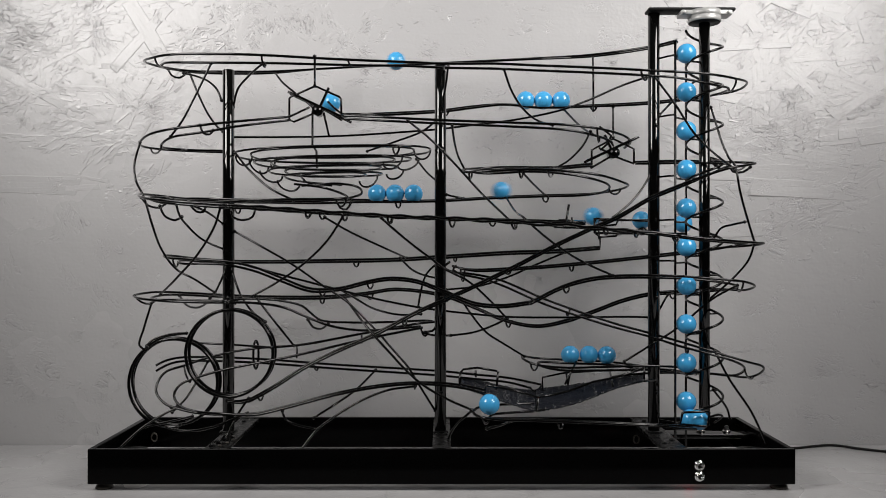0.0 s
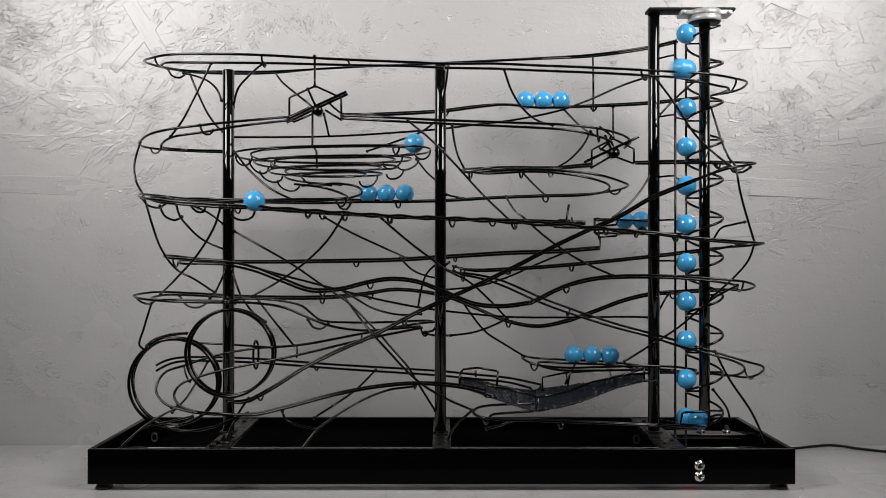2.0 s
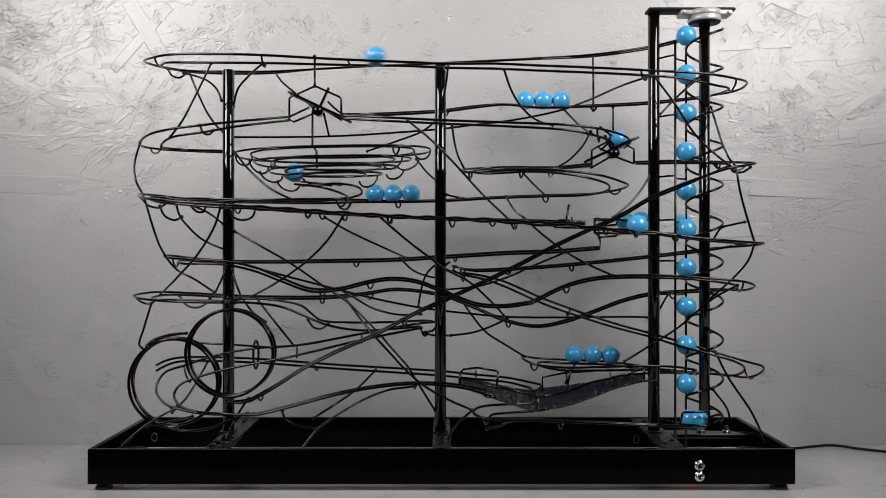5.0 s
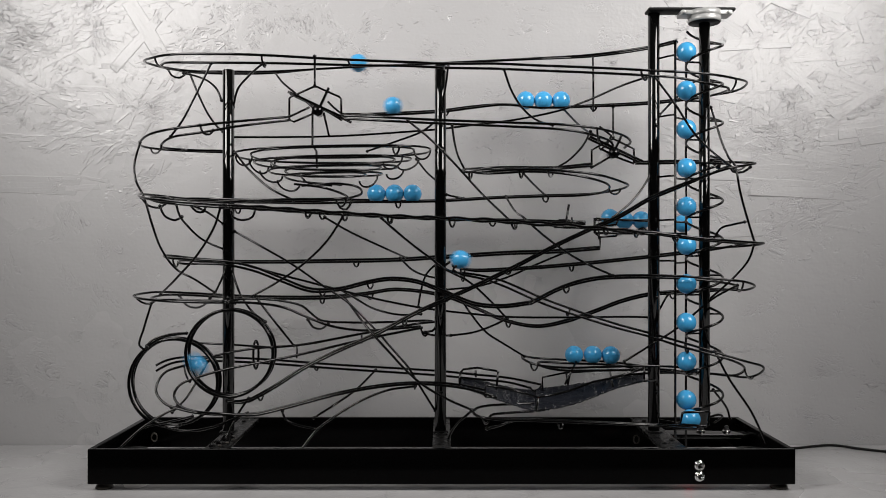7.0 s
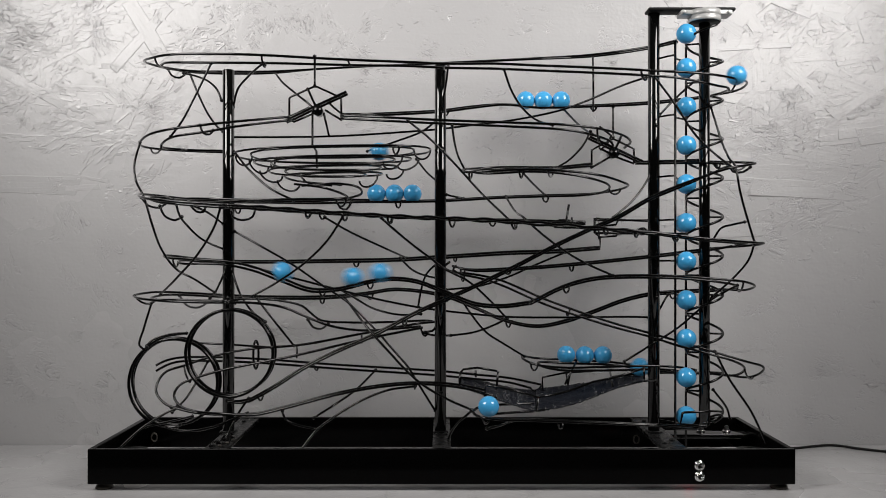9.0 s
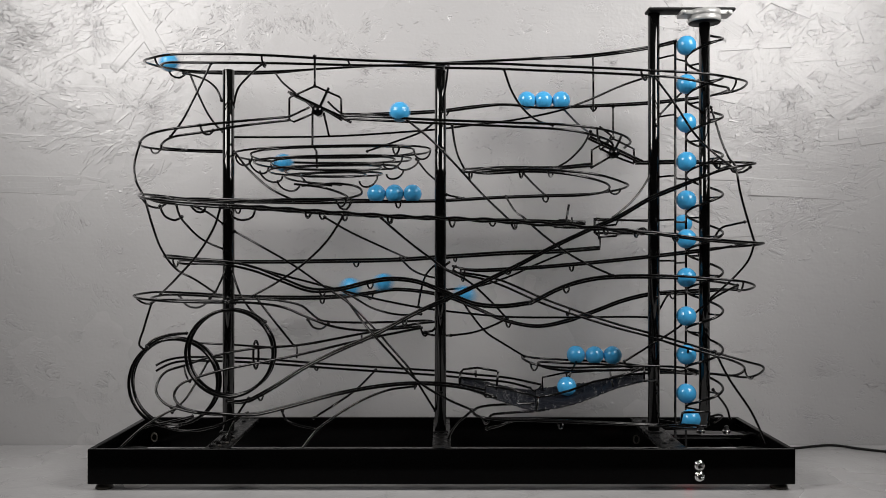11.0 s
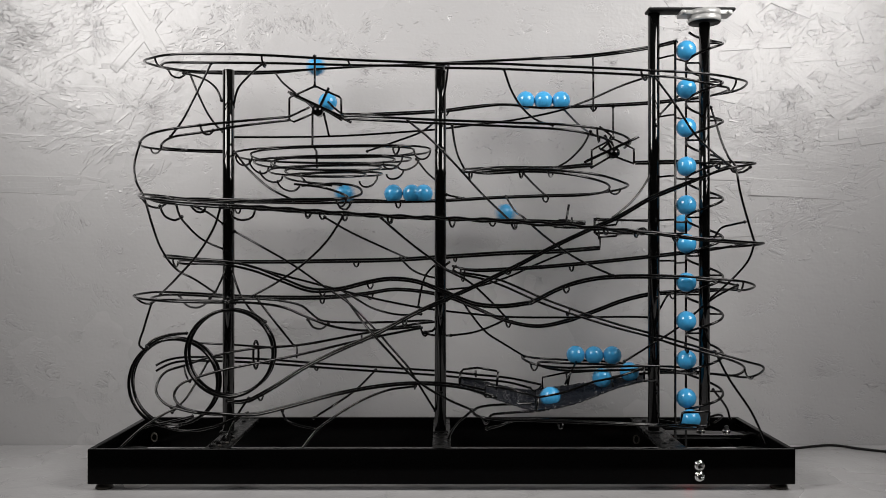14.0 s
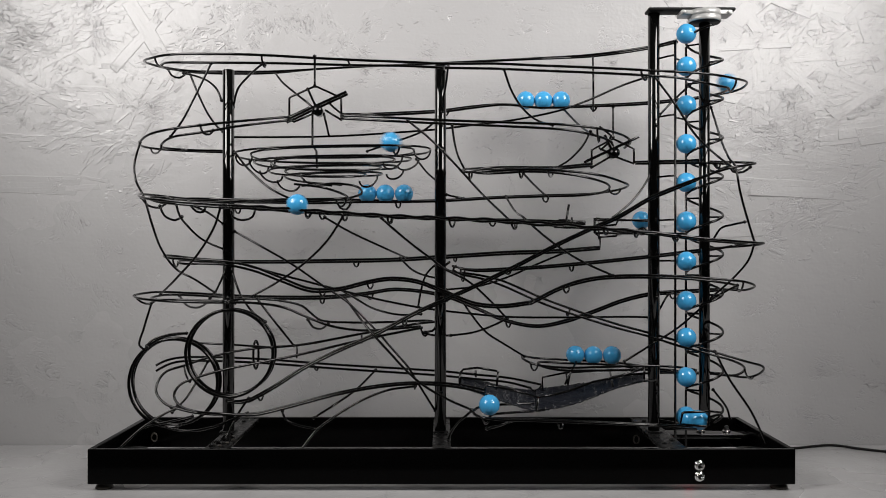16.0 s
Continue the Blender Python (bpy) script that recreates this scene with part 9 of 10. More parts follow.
    walk(balls[20], [(0.00, at(0.2799, 0.0750, 0.3480)), (0.25, at(0.2799, 0.0750, 0.3513)), (0.50, at(0.2799, 0.0750, 0.3545)), (0.75, at(0.2799, 0.0750, 0.3578)), (1.00, at(0.2799, 0.0750, 0.3610)), (1.25, at(0.2799, 0.0750, 0.3642)), (1.50, at(0.2799, 0.0750, 0.3675)), (1.75, at(0.2799, 0.0750, 0.3707)), (2.00, at(0.2799, 0.0750, 0.3740)), (2.25, at(0.2799, 0.0750, 0.3772)), (2.50, at(0.2799, 0.0750, 0.3804)), (2.75, at(0.2799, 0.0750, 0.3837)), (3.00, at(0.2799, 0.0750, 0.3869)), (3.25, at(0.2799, 0.0750, 0.3902)), (3.50, at(0.2799, 0.0750, 0.3934)), (3.75, at(0.2799, 0.0750, 0.3966)), (4.00, at(0.2799, 0.0750, 0.3999)), (4.25, at(0.2799, 0.0750, 0.4031)), (4.50, at(0.2799, 0.0750, 0.4064)), (4.75, at(0.2799, 0.0750, 0.4096)), (5.00, at(0.2799, 0.0750, 0.4128)), (5.25, at(0.2799, 0.0750, 0.4161)), (5.50, at(0.2799, 0.0750, 0.4193)), (5.75, at(0.2799, 0.0750, 0.4226)), (6.00, at(0.2799, 0.0750, 0.4258)), (6.25, at(0.2799, 0.0750, 0.4290)), (6.50, at(0.2799, 0.0750, 0.4323)), (6.75, at(0.2799, 0.0750, 0.4355)), (7.00, at(0.2799, 0.0750, 0.4388)), (7.25, at(0.2799, 0.0750, 0.4420)), (7.50, at(0.2799, 0.0750, 0.4452)), (7.75, at(0.2799, 0.0750, 0.4485)), (8.00, at(0.2799, 0.0750, 0.4517)), (8.25, at(0.2799, 0.0750, 0.4550)), (8.50, at(0.2799, 0.0750, 0.4582)), (8.75, at(0.2799, 0.0750, 0.4614)), (9.00, at(0.2799, 0.0750, 0.4647)), (9.25, at(0.2799, 0.0750, 0.4679)), (9.50, at(0.2799, 0.0750, 0.4712)), (9.75, at(0.2799, 0.0750, 0.4744)), (10.00, at(0.2799, 0.0750, 0.4777)), (10.25, at(0.2799, 0.0750, 0.4809)), (10.50, at(0.2799, 0.0750, 0.4841)), (10.75, at(0.2799, 0.0750, 0.4874)), (11.00, at(0.2799, 0.0750, 0.4906)), (11.25, at(0.2799, 0.0750, 0.4939)), (11.50, at(0.2799, 0.0750, 0.4971)), (11.75, at(0.2799, 0.0750, 0.5003)), (12.00, at(0.2799, 0.0750, 0.5036)), (12.25, at(0.2799, 0.0750, 0.5042)), (12.68, at(0.2681, 0.0800, 0.5054)), (12.78, at(0.2551, 0.1000, 0.5059)), (12.88, at(0.2382, 0.1180, 0.5050)), (12.98, at(0.2149, 0.1320, 0.5036)), (13.08, at(0.1854, 0.1420, 0.5018)), (13.18, at(0.1562, 0.1480, 0.5004)), (13.28, at(0.1268, 0.1500, 0.4994)), (13.45, at(0.0645, 0.1500, 0.4921)), (13.61, at(-0.0059, 0.1500, 0.4909)), (13.71, at(-0.0444, 0.1500, 0.4891)), (13.81, at(-0.0857, 0.1500, 0.4866)), (13.91, at(-0.1193, 0.1500, 0.4848)), (14.01, at(-0.1573, 0.1500, 0.4824)), (14.11, at(-0.1930, 0.1500, 0.4800)), (14.21, at(-0.2258, 0.1500, 0.4790)), (14.31, at(-0.2705, 0.1500, 0.4787)), (14.38, at(-0.3092, 0.1450, 0.4845)), (14.46, at(-0.3414, 0.1250, 0.4845)), (14.51, at(-0.3408, 0.0950, 0.4827)), (14.56, at(-0.3298, 0.0700, 0.4803)), (14.61, at(-0.3119, 0.0500, 0.4776)), (14.66, at(-0.2939, 0.0400, 0.4759)), (14.76, at(-0.2482, 0.0360, 0.4757)), (14.86, at(-0.1993, 0.0360, 0.4751)), (14.96, at(-0.1486, 0.0360, 0.4726)), (15.00, at(-0.1273, 0.0360, 0.4718)), (15.06, at(-0.0964, 0.0360, 0.4707)), (15.16, at(-0.0456, 0.0360, 0.4683)), (15.26, at(0.0034, 0.0340, 0.4661)), (15.36, at(0.0549, 0.0340, 0.4661)), (15.46, at(0.1125, 0.0340, 0.4649)), (15.50, at(0.1345, 0.0340, 0.4639)), (15.56, at(0.1662, 0.0340, 0.4622)), (15.66, at(0.2195, 0.0340, 0.4588)), (15.76, at(0.2692, 0.0360, 0.4551)), (15.86, at(0.3203, 0.0550, 0.4544)), (15.91, at(0.3413, 0.0800, 0.4554)), (15.96, at(0.3469, 0.1050, 0.4556)), (16.00, at(0.3399, 0.1158, 0.4549))])
    walk(balls[21], [(0.00, at(0.2799, 0.0750, 0.3036)), (0.25, at(0.2799, 0.0750, 0.3068)), (0.50, at(0.2799, 0.0750, 0.3100)), (0.75, at(0.2799, 0.0750, 0.3133)), (1.00, at(0.2799, 0.0750, 0.3165)), (1.25, at(0.2799, 0.0750, 0.3198)), (1.50, at(0.2799, 0.0750, 0.3230)), (1.75, at(0.2799, 0.0750, 0.3262)), (2.00, at(0.2799, 0.0750, 0.3295)), (2.25, at(0.2799, 0.0750, 0.3327)), (2.50, at(0.2799, 0.0750, 0.3360)), (2.75, at(0.2799, 0.0750, 0.3392)), (3.00, at(0.2799, 0.0750, 0.3425)), (3.25, at(0.2799, 0.0750, 0.3457)), (3.50, at(0.2799, 0.0750, 0.3489)), (3.75, at(0.2799, 0.0750, 0.3522)), (4.00, at(0.2799, 0.0750, 0.3554)), (4.25, at(0.2799, 0.0750, 0.3587)), (4.50, at(0.2799, 0.0750, 0.3619)), (4.75, at(0.2799, 0.0750, 0.3651)), (5.00, at(0.2799, 0.0750, 0.3684)), (5.25, at(0.2799, 0.0750, 0.3716)), (5.50, at(0.2799, 0.0750, 0.3749)), (5.75, at(0.2799, 0.0750, 0.3781)), (6.00, at(0.2799, 0.0750, 0.3813)), (6.25, at(0.2799, 0.0750, 0.3846)), (6.50, at(0.2799, 0.0750, 0.3878)), (6.75, at(0.2799, 0.0750, 0.3911)), (7.00, at(0.2799, 0.0750, 0.3943)), (7.25, at(0.2799, 0.0750, 0.3975)), (7.50, at(0.2799, 0.0750, 0.4008)), (7.75, at(0.2799, 0.0750, 0.4040)), (8.00, at(0.2799, 0.0750, 0.4073)), (8.25, at(0.2799, 0.0750, 0.4105)), (8.50, at(0.2799, 0.0750, 0.4137)), (8.75, at(0.2799, 0.0750, 0.4170)), (9.00, at(0.2799, 0.0750, 0.4202)), (9.25, at(0.2799, 0.0750, 0.4235)), (9.50, at(0.2799, 0.0750, 0.4267)), (9.75, at(0.2799, 0.0750, 0.4299)), (10.00, at(0.2799, 0.0750, 0.4332)), (10.25, at(0.2799, 0.0750, 0.4364)), (10.50, at(0.2799, 0.0750, 0.4397)), (10.75, at(0.2799, 0.0750, 0.4429)), (11.00, at(0.2799, 0.0750, 0.4462)), (11.25, at(0.2799, 0.0750, 0.4494)), (11.50, at(0.2799, 0.0750, 0.4526)), (11.75, at(0.2799, 0.0750, 0.4559)), (12.00, at(0.2799, 0.0750, 0.4591)), (12.25, at(0.2799, 0.0750, 0.4624)), (12.50, at(0.2799, 0.0750, 0.4656)), (12.75, at(0.2799, 0.0750, 0.4688)), (13.00, at(0.2799, 0.0750, 0.4721)), (13.25, at(0.2799, 0.0750, 0.4753)), (13.50, at(0.2799, 0.0750, 0.4786)), (13.75, at(0.2799, 0.0750, 0.4818)), (14.00, at(0.2799, 0.0750, 0.4850)), (14.25, at(0.2799, 0.0750, 0.4883)), (14.50, at(0.2799, 0.0750, 0.4915)), (14.75, at(0.2799, 0.0750, 0.4948)), (15.00, at(0.2799, 0.0750, 0.4980)), (15.25, at(0.2799, 0.0750, 0.5012)), (15.50, at(0.2799, 0.0750, 0.5042)), (15.75, at(0.2799, 0.0750, 0.5042)), (16.00, at(0.2799, 0.0750, 0.5042))])
    walk(balls[22], [(0.00, at(0.2799, 0.0750, 0.2591)), (0.25, at(0.2799, 0.0750, 0.2623)), (0.50, at(0.2799, 0.0750, 0.2656)), (0.75, at(0.2799, 0.0750, 0.2688)), (1.00, at(0.2799, 0.0750, 0.2721)), (1.25, at(0.2799, 0.0750, 0.2753)), (1.50, at(0.2799, 0.0750, 0.2785)), (1.75, at(0.2799, 0.0750, 0.2818)), (2.00, at(0.2799, 0.0750, 0.2850)), (2.25, at(0.2799, 0.0750, 0.2883)), (2.50, at(0.2799, 0.0750, 0.2915)), (2.75, at(0.2799, 0.0750, 0.2947)), (3.00, at(0.2799, 0.0750, 0.2980)), (3.25, at(0.2799, 0.0750, 0.3012)), (3.50, at(0.2799, 0.0750, 0.3045)), (3.75, at(0.2799, 0.0750, 0.3077)), (4.00, at(0.2799, 0.0750, 0.3109)), (4.25, at(0.2799, 0.0750, 0.3142)), (4.50, at(0.2799, 0.0750, 0.3174)), (4.75, at(0.2799, 0.0750, 0.3207)), (5.00, at(0.2799, 0.0750, 0.3239)), (5.25, at(0.2799, 0.0750, 0.3272)), (5.50, at(0.2799, 0.0750, 0.3304)), (5.75, at(0.2799, 0.0750, 0.3336)), (6.00, at(0.2799, 0.0750, 0.3369)), (6.25, at(0.2799, 0.0750, 0.3401)), (6.50, at(0.2799, 0.0750, 0.3434)), (6.75, at(0.2799, 0.0750, 0.3466)), (7.00, at(0.2799, 0.0750, 0.3498)), (7.25, at(0.2799, 0.0750, 0.3531)), (7.50, at(0.2799, 0.0750, 0.3563)), (7.75, at(0.2799, 0.0750, 0.3596)), (8.00, at(0.2799, 0.0750, 0.3628)), (8.25, at(0.2799, 0.0750, 0.3660)), (8.50, at(0.2799, 0.0750, 0.3693)), (8.75, at(0.2799, 0.0750, 0.3725)), (9.00, at(0.2799, 0.0750, 0.3758)), (9.25, at(0.2799, 0.0750, 0.3790)), (9.50, at(0.2799, 0.0750, 0.3822)), (9.75, at(0.2799, 0.0750, 0.3855)), (10.00, at(0.2799, 0.0750, 0.3887)), (10.25, at(0.2799, 0.0750, 0.3920)), (10.50, at(0.2799, 0.0750, 0.3952)), (10.75, at(0.2799, 0.0750, 0.3984)), (11.00, at(0.2799, 0.0750, 0.4017)), (11.25, at(0.2799, 0.0750, 0.4049)), (11.50, at(0.2799, 0.0750, 0.4082)), (11.75, at(0.2799, 0.0750, 0.4114)), (12.00, at(0.2799, 0.0750, 0.4146)), (12.25, at(0.2799, 0.0750, 0.4179)), (12.50, at(0.2799, 0.0750, 0.4211)), (12.75, at(0.2799, 0.0750, 0.4244)), (13.00, at(0.2799, 0.0750, 0.4276)), (13.25, at(0.2799, 0.0750, 0.4309)), (13.50, at(0.2799, 0.0750, 0.4341)), (13.75, at(0.2799, 0.0750, 0.4373)), (14.00, at(0.2799, 0.0750, 0.4406)), (14.25, at(0.2799, 0.0750, 0.4438)), (14.50, at(0.2799, 0.0750, 0.4471)), (14.75, at(0.2799, 0.0750, 0.4503)), (15.00, at(0.2799, 0.0750, 0.4535)), (15.25, at(0.2799, 0.0750, 0.4568)), (15.50, at(0.2799, 0.0750, 0.4600)), (15.75, at(0.2799, 0.0750, 0.4633)), (16.00, at(0.2799, 0.0750, 0.4665))])
    walk(balls[23], [(0.00, at(0.2799, 0.0750, 0.2146)), (0.25, at(0.2799, 0.0750, 0.2179)), (0.50, at(0.2799, 0.0750, 0.2211)), (0.75, at(0.2799, 0.0750, 0.2244)), (1.00, at(0.2799, 0.0750, 0.2276)), (1.25, at(0.2799, 0.0750, 0.2308)), (1.50, at(0.2799, 0.0750, 0.2341)), (1.75, at(0.2799, 0.0750, 0.2373)), (2.00, at(0.2799, 0.0750, 0.2406)), (2.25, at(0.2799, 0.0750, 0.2438)), (2.50, at(0.2799, 0.0750, 0.2470)), (2.75, at(0.2799, 0.0750, 0.2503)), (3.00, at(0.2799, 0.0750, 0.2535)), (3.25, at(0.2799, 0.0750, 0.2568)), (3.50, at(0.2799, 0.0750, 0.2600)), (3.75, at(0.2799, 0.0750, 0.2632)), (4.00, at(0.2799, 0.0750, 0.2665)), (4.25, at(0.2799, 0.0750, 0.2697)), (4.50, at(0.2799, 0.0750, 0.2730)), (4.75, at(0.2799, 0.0750, 0.2762)), (5.00, at(0.2799, 0.0750, 0.2794)), (5.25, at(0.2799, 0.0750, 0.2827)), (5.50, at(0.2799, 0.0750, 0.2859)), (5.75, at(0.2799, 0.0750, 0.2892)), (6.00, at(0.2799, 0.0750, 0.2924)), (6.25, at(0.2799, 0.0750, 0.2957)), (6.50, at(0.2799, 0.0750, 0.2989)), (6.75, at(0.2799, 0.0750, 0.3021)), (7.00, at(0.2799, 0.0750, 0.3054)), (7.25, at(0.2799, 0.0750, 0.3086)), (7.50, at(0.2799, 0.0750, 0.3119)), (7.75, at(0.2799, 0.0750, 0.3151)), (8.00, at(0.2799, 0.0750, 0.3183)), (8.25, at(0.2799, 0.0750, 0.3216)), (8.50, at(0.2799, 0.0750, 0.3248)), (8.75, at(0.2799, 0.0750, 0.3281)), (9.00, at(0.2799, 0.0750, 0.3313)), (9.25, at(0.2799, 0.0750, 0.3345)), (9.50, at(0.2799, 0.0750, 0.3378)), (9.75, at(0.2799, 0.0750, 0.3410)), (10.00, at(0.2799, 0.0750, 0.3443)), (10.25, at(0.2799, 0.0750, 0.3475)), (10.50, at(0.2799, 0.0750, 0.3507)), (10.75, at(0.2799, 0.0750, 0.3540)), (11.00, at(0.2799, 0.0750, 0.3572)), (11.25, at(0.2799, 0.0750, 0.3605)), (11.50, at(0.2799, 0.0750, 0.3637)), (11.75, at(0.2799, 0.0750, 0.3669)), (12.00, at(0.2799, 0.0750, 0.3702)), (12.25, at(0.2799, 0.0750, 0.3734)), (12.50, at(0.2799, 0.0750, 0.3767)), (12.75, at(0.2799, 0.0750, 0.3799)), (13.00, at(0.2799, 0.0750, 0.3831)), (13.25, at(0.2799, 0.0750, 0.3864)), (13.50, at(0.2799, 0.0750, 0.3896)), (13.75, at(0.2799, 0.0750, 0.3929)), (14.00, at(0.2799, 0.0750, 0.3961)), (14.25, at(0.2799, 0.0750, 0.3993)), (14.50, at(0.2799, 0.0750, 0.4026)), (14.75, at(0.2799, 0.0750, 0.4058)), (15.00, at(0.2799, 0.0750, 0.4091)), (15.25, at(0.2799, 0.0750, 0.4123)), (15.50, at(0.2799, 0.0750, 0.4156)), (15.75, at(0.2799, 0.0750, 0.4188)), (16.00, at(0.2799, 0.0750, 0.4220))])
    walk(balls[24], [(0.00, at(0.2799, 0.0750, 0.1702)), (0.25, at(0.2799, 0.0750, 0.1734)), (0.50, at(0.2799, 0.0750, 0.1767)), (0.75, at(0.2799, 0.0750, 0.1799)), (1.00, at(0.2799, 0.0750, 0.1831)), (1.25, at(0.2799, 0.0750, 0.1864)), (1.50, at(0.2799, 0.0750, 0.1896)), (1.75, at(0.2799, 0.0750, 0.1929)), (2.00, at(0.2799, 0.0750, 0.1961)), (2.25, at(0.2799, 0.0750, 0.1993)), (2.50, at(0.2799, 0.0750, 0.2026)), (2.75, at(0.2799, 0.0750, 0.2058)), (3.00, at(0.2799, 0.0750, 0.2091)), (3.25, at(0.2799, 0.0750, 0.2123)), (3.50, at(0.2799, 0.0750, 0.2155)), (3.75, at(0.2799, 0.0750, 0.2188)), (4.00, at(0.2799, 0.0750, 0.2220)), (4.25, at(0.2799, 0.0750, 0.2253)), (4.50, at(0.2799, 0.0750, 0.2285)), (4.75, at(0.2799, 0.0750, 0.2317)), (5.00, at(0.2799, 0.0750, 0.2350)), (5.25, at(0.2799, 0.0750, 0.2382)), (5.50, at(0.2799, 0.0750, 0.2415)), (5.75, at(0.2799, 0.0750, 0.2447)), (6.00, at(0.2799, 0.0750, 0.2479)), (6.25, at(0.2799, 0.0750, 0.2512)), (6.50, at(0.2799, 0.0750, 0.2544)), (6.75, at(0.2799, 0.0750, 0.2577)), (7.00, at(0.2799, 0.0750, 0.2609)), (7.25, at(0.2799, 0.0750, 0.2641)), (7.50, at(0.2799, 0.0750, 0.2674)), (7.75, at(0.2799, 0.0750, 0.2706)), (8.00, at(0.2799, 0.0750, 0.2739)), (8.25, at(0.2799, 0.0750, 0.2771)), (8.50, at(0.2799, 0.0750, 0.2804)), (8.75, at(0.2799, 0.0750, 0.2836)), (9.00, at(0.2799, 0.0750, 0.2868)), (9.25, at(0.2799, 0.0750, 0.2901)), (9.50, at(0.2799, 0.0750, 0.2933)), (9.75, at(0.2799, 0.0750, 0.2966)), (10.00, at(0.2799, 0.0750, 0.2998)), (10.25, at(0.2799, 0.0750, 0.3030)), (10.50, at(0.2799, 0.0750, 0.3063)), (10.75, at(0.2799, 0.0750, 0.3095)), (11.00, at(0.2799, 0.0750, 0.3128)), (11.25, at(0.2799, 0.0750, 0.3160)), (11.50, at(0.2799, 0.0750, 0.3192)), (11.75, at(0.2799, 0.0750, 0.3225)), (12.00, at(0.2799, 0.0750, 0.3257)), (12.25, at(0.2799, 0.0750, 0.3290)), (12.50, at(0.2799, 0.0750, 0.3322)), (12.75, at(0.2799, 0.0750, 0.3354)), (13.00, at(0.2799, 0.0750, 0.3387)), (13.25, at(0.2799, 0.0750, 0.3419)), (13.50, at(0.2799, 0.0750, 0.3452)), (13.75, at(0.2799, 0.0750, 0.3484)), (14.00, at(0.2799, 0.0750, 0.3516)), (14.25, at(0.2799, 0.0750, 0.3549)), (14.50, at(0.2799, 0.0750, 0.3581)), (14.75, at(0.2799, 0.0750, 0.3614)), (15.00, at(0.2799, 0.0750, 0.3646)), (15.25, at(0.2799, 0.0750, 0.3678)), (15.50, at(0.2799, 0.0750, 0.3711)), (15.75, at(0.2799, 0.0750, 0.3743)), (16.00, at(0.2799, 0.0750, 0.3776))])
    walk(balls[25], [(0.00, at(0.2799, 0.0750, 0.1257)), (0.25, at(0.2799, 0.0750, 0.1289)), (0.50, at(0.2799, 0.0750, 0.1322)), (0.75, at(0.2799, 0.0750, 0.1354)), (1.00, at(0.2799, 0.0750, 0.1387)), (1.25, at(0.2799, 0.0750, 0.1419)), (1.50, at(0.2799, 0.0750, 0.1452)), (1.75, at(0.2799, 0.0750, 0.1484)), (2.00, at(0.2799, 0.0750, 0.1516)), (2.25, at(0.2799, 0.0750, 0.1549)), (2.50, at(0.2799, 0.0750, 0.1581)), (2.75, at(0.2799, 0.0750, 0.1614)), (3.00, at(0.2799, 0.0750, 0.1646)), (3.25, at(0.2799, 0.0750, 0.1678)), (3.50, at(0.2799, 0.0750, 0.1711)), (3.75, at(0.2799, 0.0750, 0.1743)), (4.00, at(0.2799, 0.0750, 0.1776)), (4.25, at(0.2799, 0.0750, 0.1808)), (4.50, at(0.2799, 0.0750, 0.1840)), (4.75, at(0.2799, 0.0750, 0.1873)), (5.00, at(0.2799, 0.0750, 0.1905)), (5.25, at(0.2799, 0.0750, 0.1938)), (5.50, at(0.2799, 0.0750, 0.1970)), (5.75, at(0.2799, 0.0750, 0.2002)), (6.00, at(0.2799, 0.0750, 0.2035)), (6.25, at(0.2799, 0.0750, 0.2067)), (6.50, at(0.2799, 0.0750, 0.2100)), (6.75, at(0.2799, 0.0750, 0.2132)), (7.00, at(0.2799, 0.0750, 0.2164)), (7.25, at(0.2799, 0.0750, 0.2197)), (7.50, at(0.2799, 0.0750, 0.2229)), (7.75, at(0.2799, 0.0750, 0.2262)), (8.00, at(0.2799, 0.0750, 0.2294)), (8.25, at(0.2799, 0.0750, 0.2326)), (8.50, at(0.2799, 0.0750, 0.2359)), (8.75, at(0.2799, 0.0750, 0.2391)), (9.00, at(0.2799, 0.0750, 0.2424)), (9.25, at(0.2799, 0.0750, 0.2456)), (9.50, at(0.2799, 0.0750, 0.2488)), (9.75, at(0.2799, 0.0750, 0.2521)), (10.00, at(0.2799, 0.0750, 0.2553)), (10.25, at(0.2799, 0.0750, 0.2586)), (10.50, at(0.2799, 0.0750, 0.2618)), (10.75, at(0.2799, 0.0750, 0.2651)), (11.00, at(0.2799, 0.0750, 0.2683)), (11.25, at(0.2799, 0.0750, 0.2715)), (11.50, at(0.2799, 0.0750, 0.2748)), (11.75, at(0.2799, 0.0750, 0.2780)), (12.00, at(0.2799, 0.0750, 0.2813)), (12.25, at(0.2799, 0.0750, 0.2845)), (12.50, at(0.2799, 0.0750, 0.2877)), (12.75, at(0.2799, 0.0750, 0.2910)), (13.00, at(0.2799, 0.0750, 0.2942)), (13.25, at(0.2799, 0.0750, 0.2975)), (13.50, at(0.2799, 0.0750, 0.3007)), (13.75, at(0.2799, 0.0750, 0.3039)), (14.00, at(0.2799, 0.0750, 0.3072)), (14.25, at(0.2799, 0.0750, 0.3104)), (14.50, at(0.2799, 0.0750, 0.3137)), (14.75, at(0.2799, 0.0750, 0.3169)), (15.00, at(0.2799, 0.0750, 0.3201)), (15.25, at(0.2799, 0.0750, 0.3234)), (15.50, at(0.2799, 0.0750, 0.3266)), (15.75, at(0.2799, 0.0750, 0.3299)), (16.00, at(0.2799, 0.0750, 0.3331))])
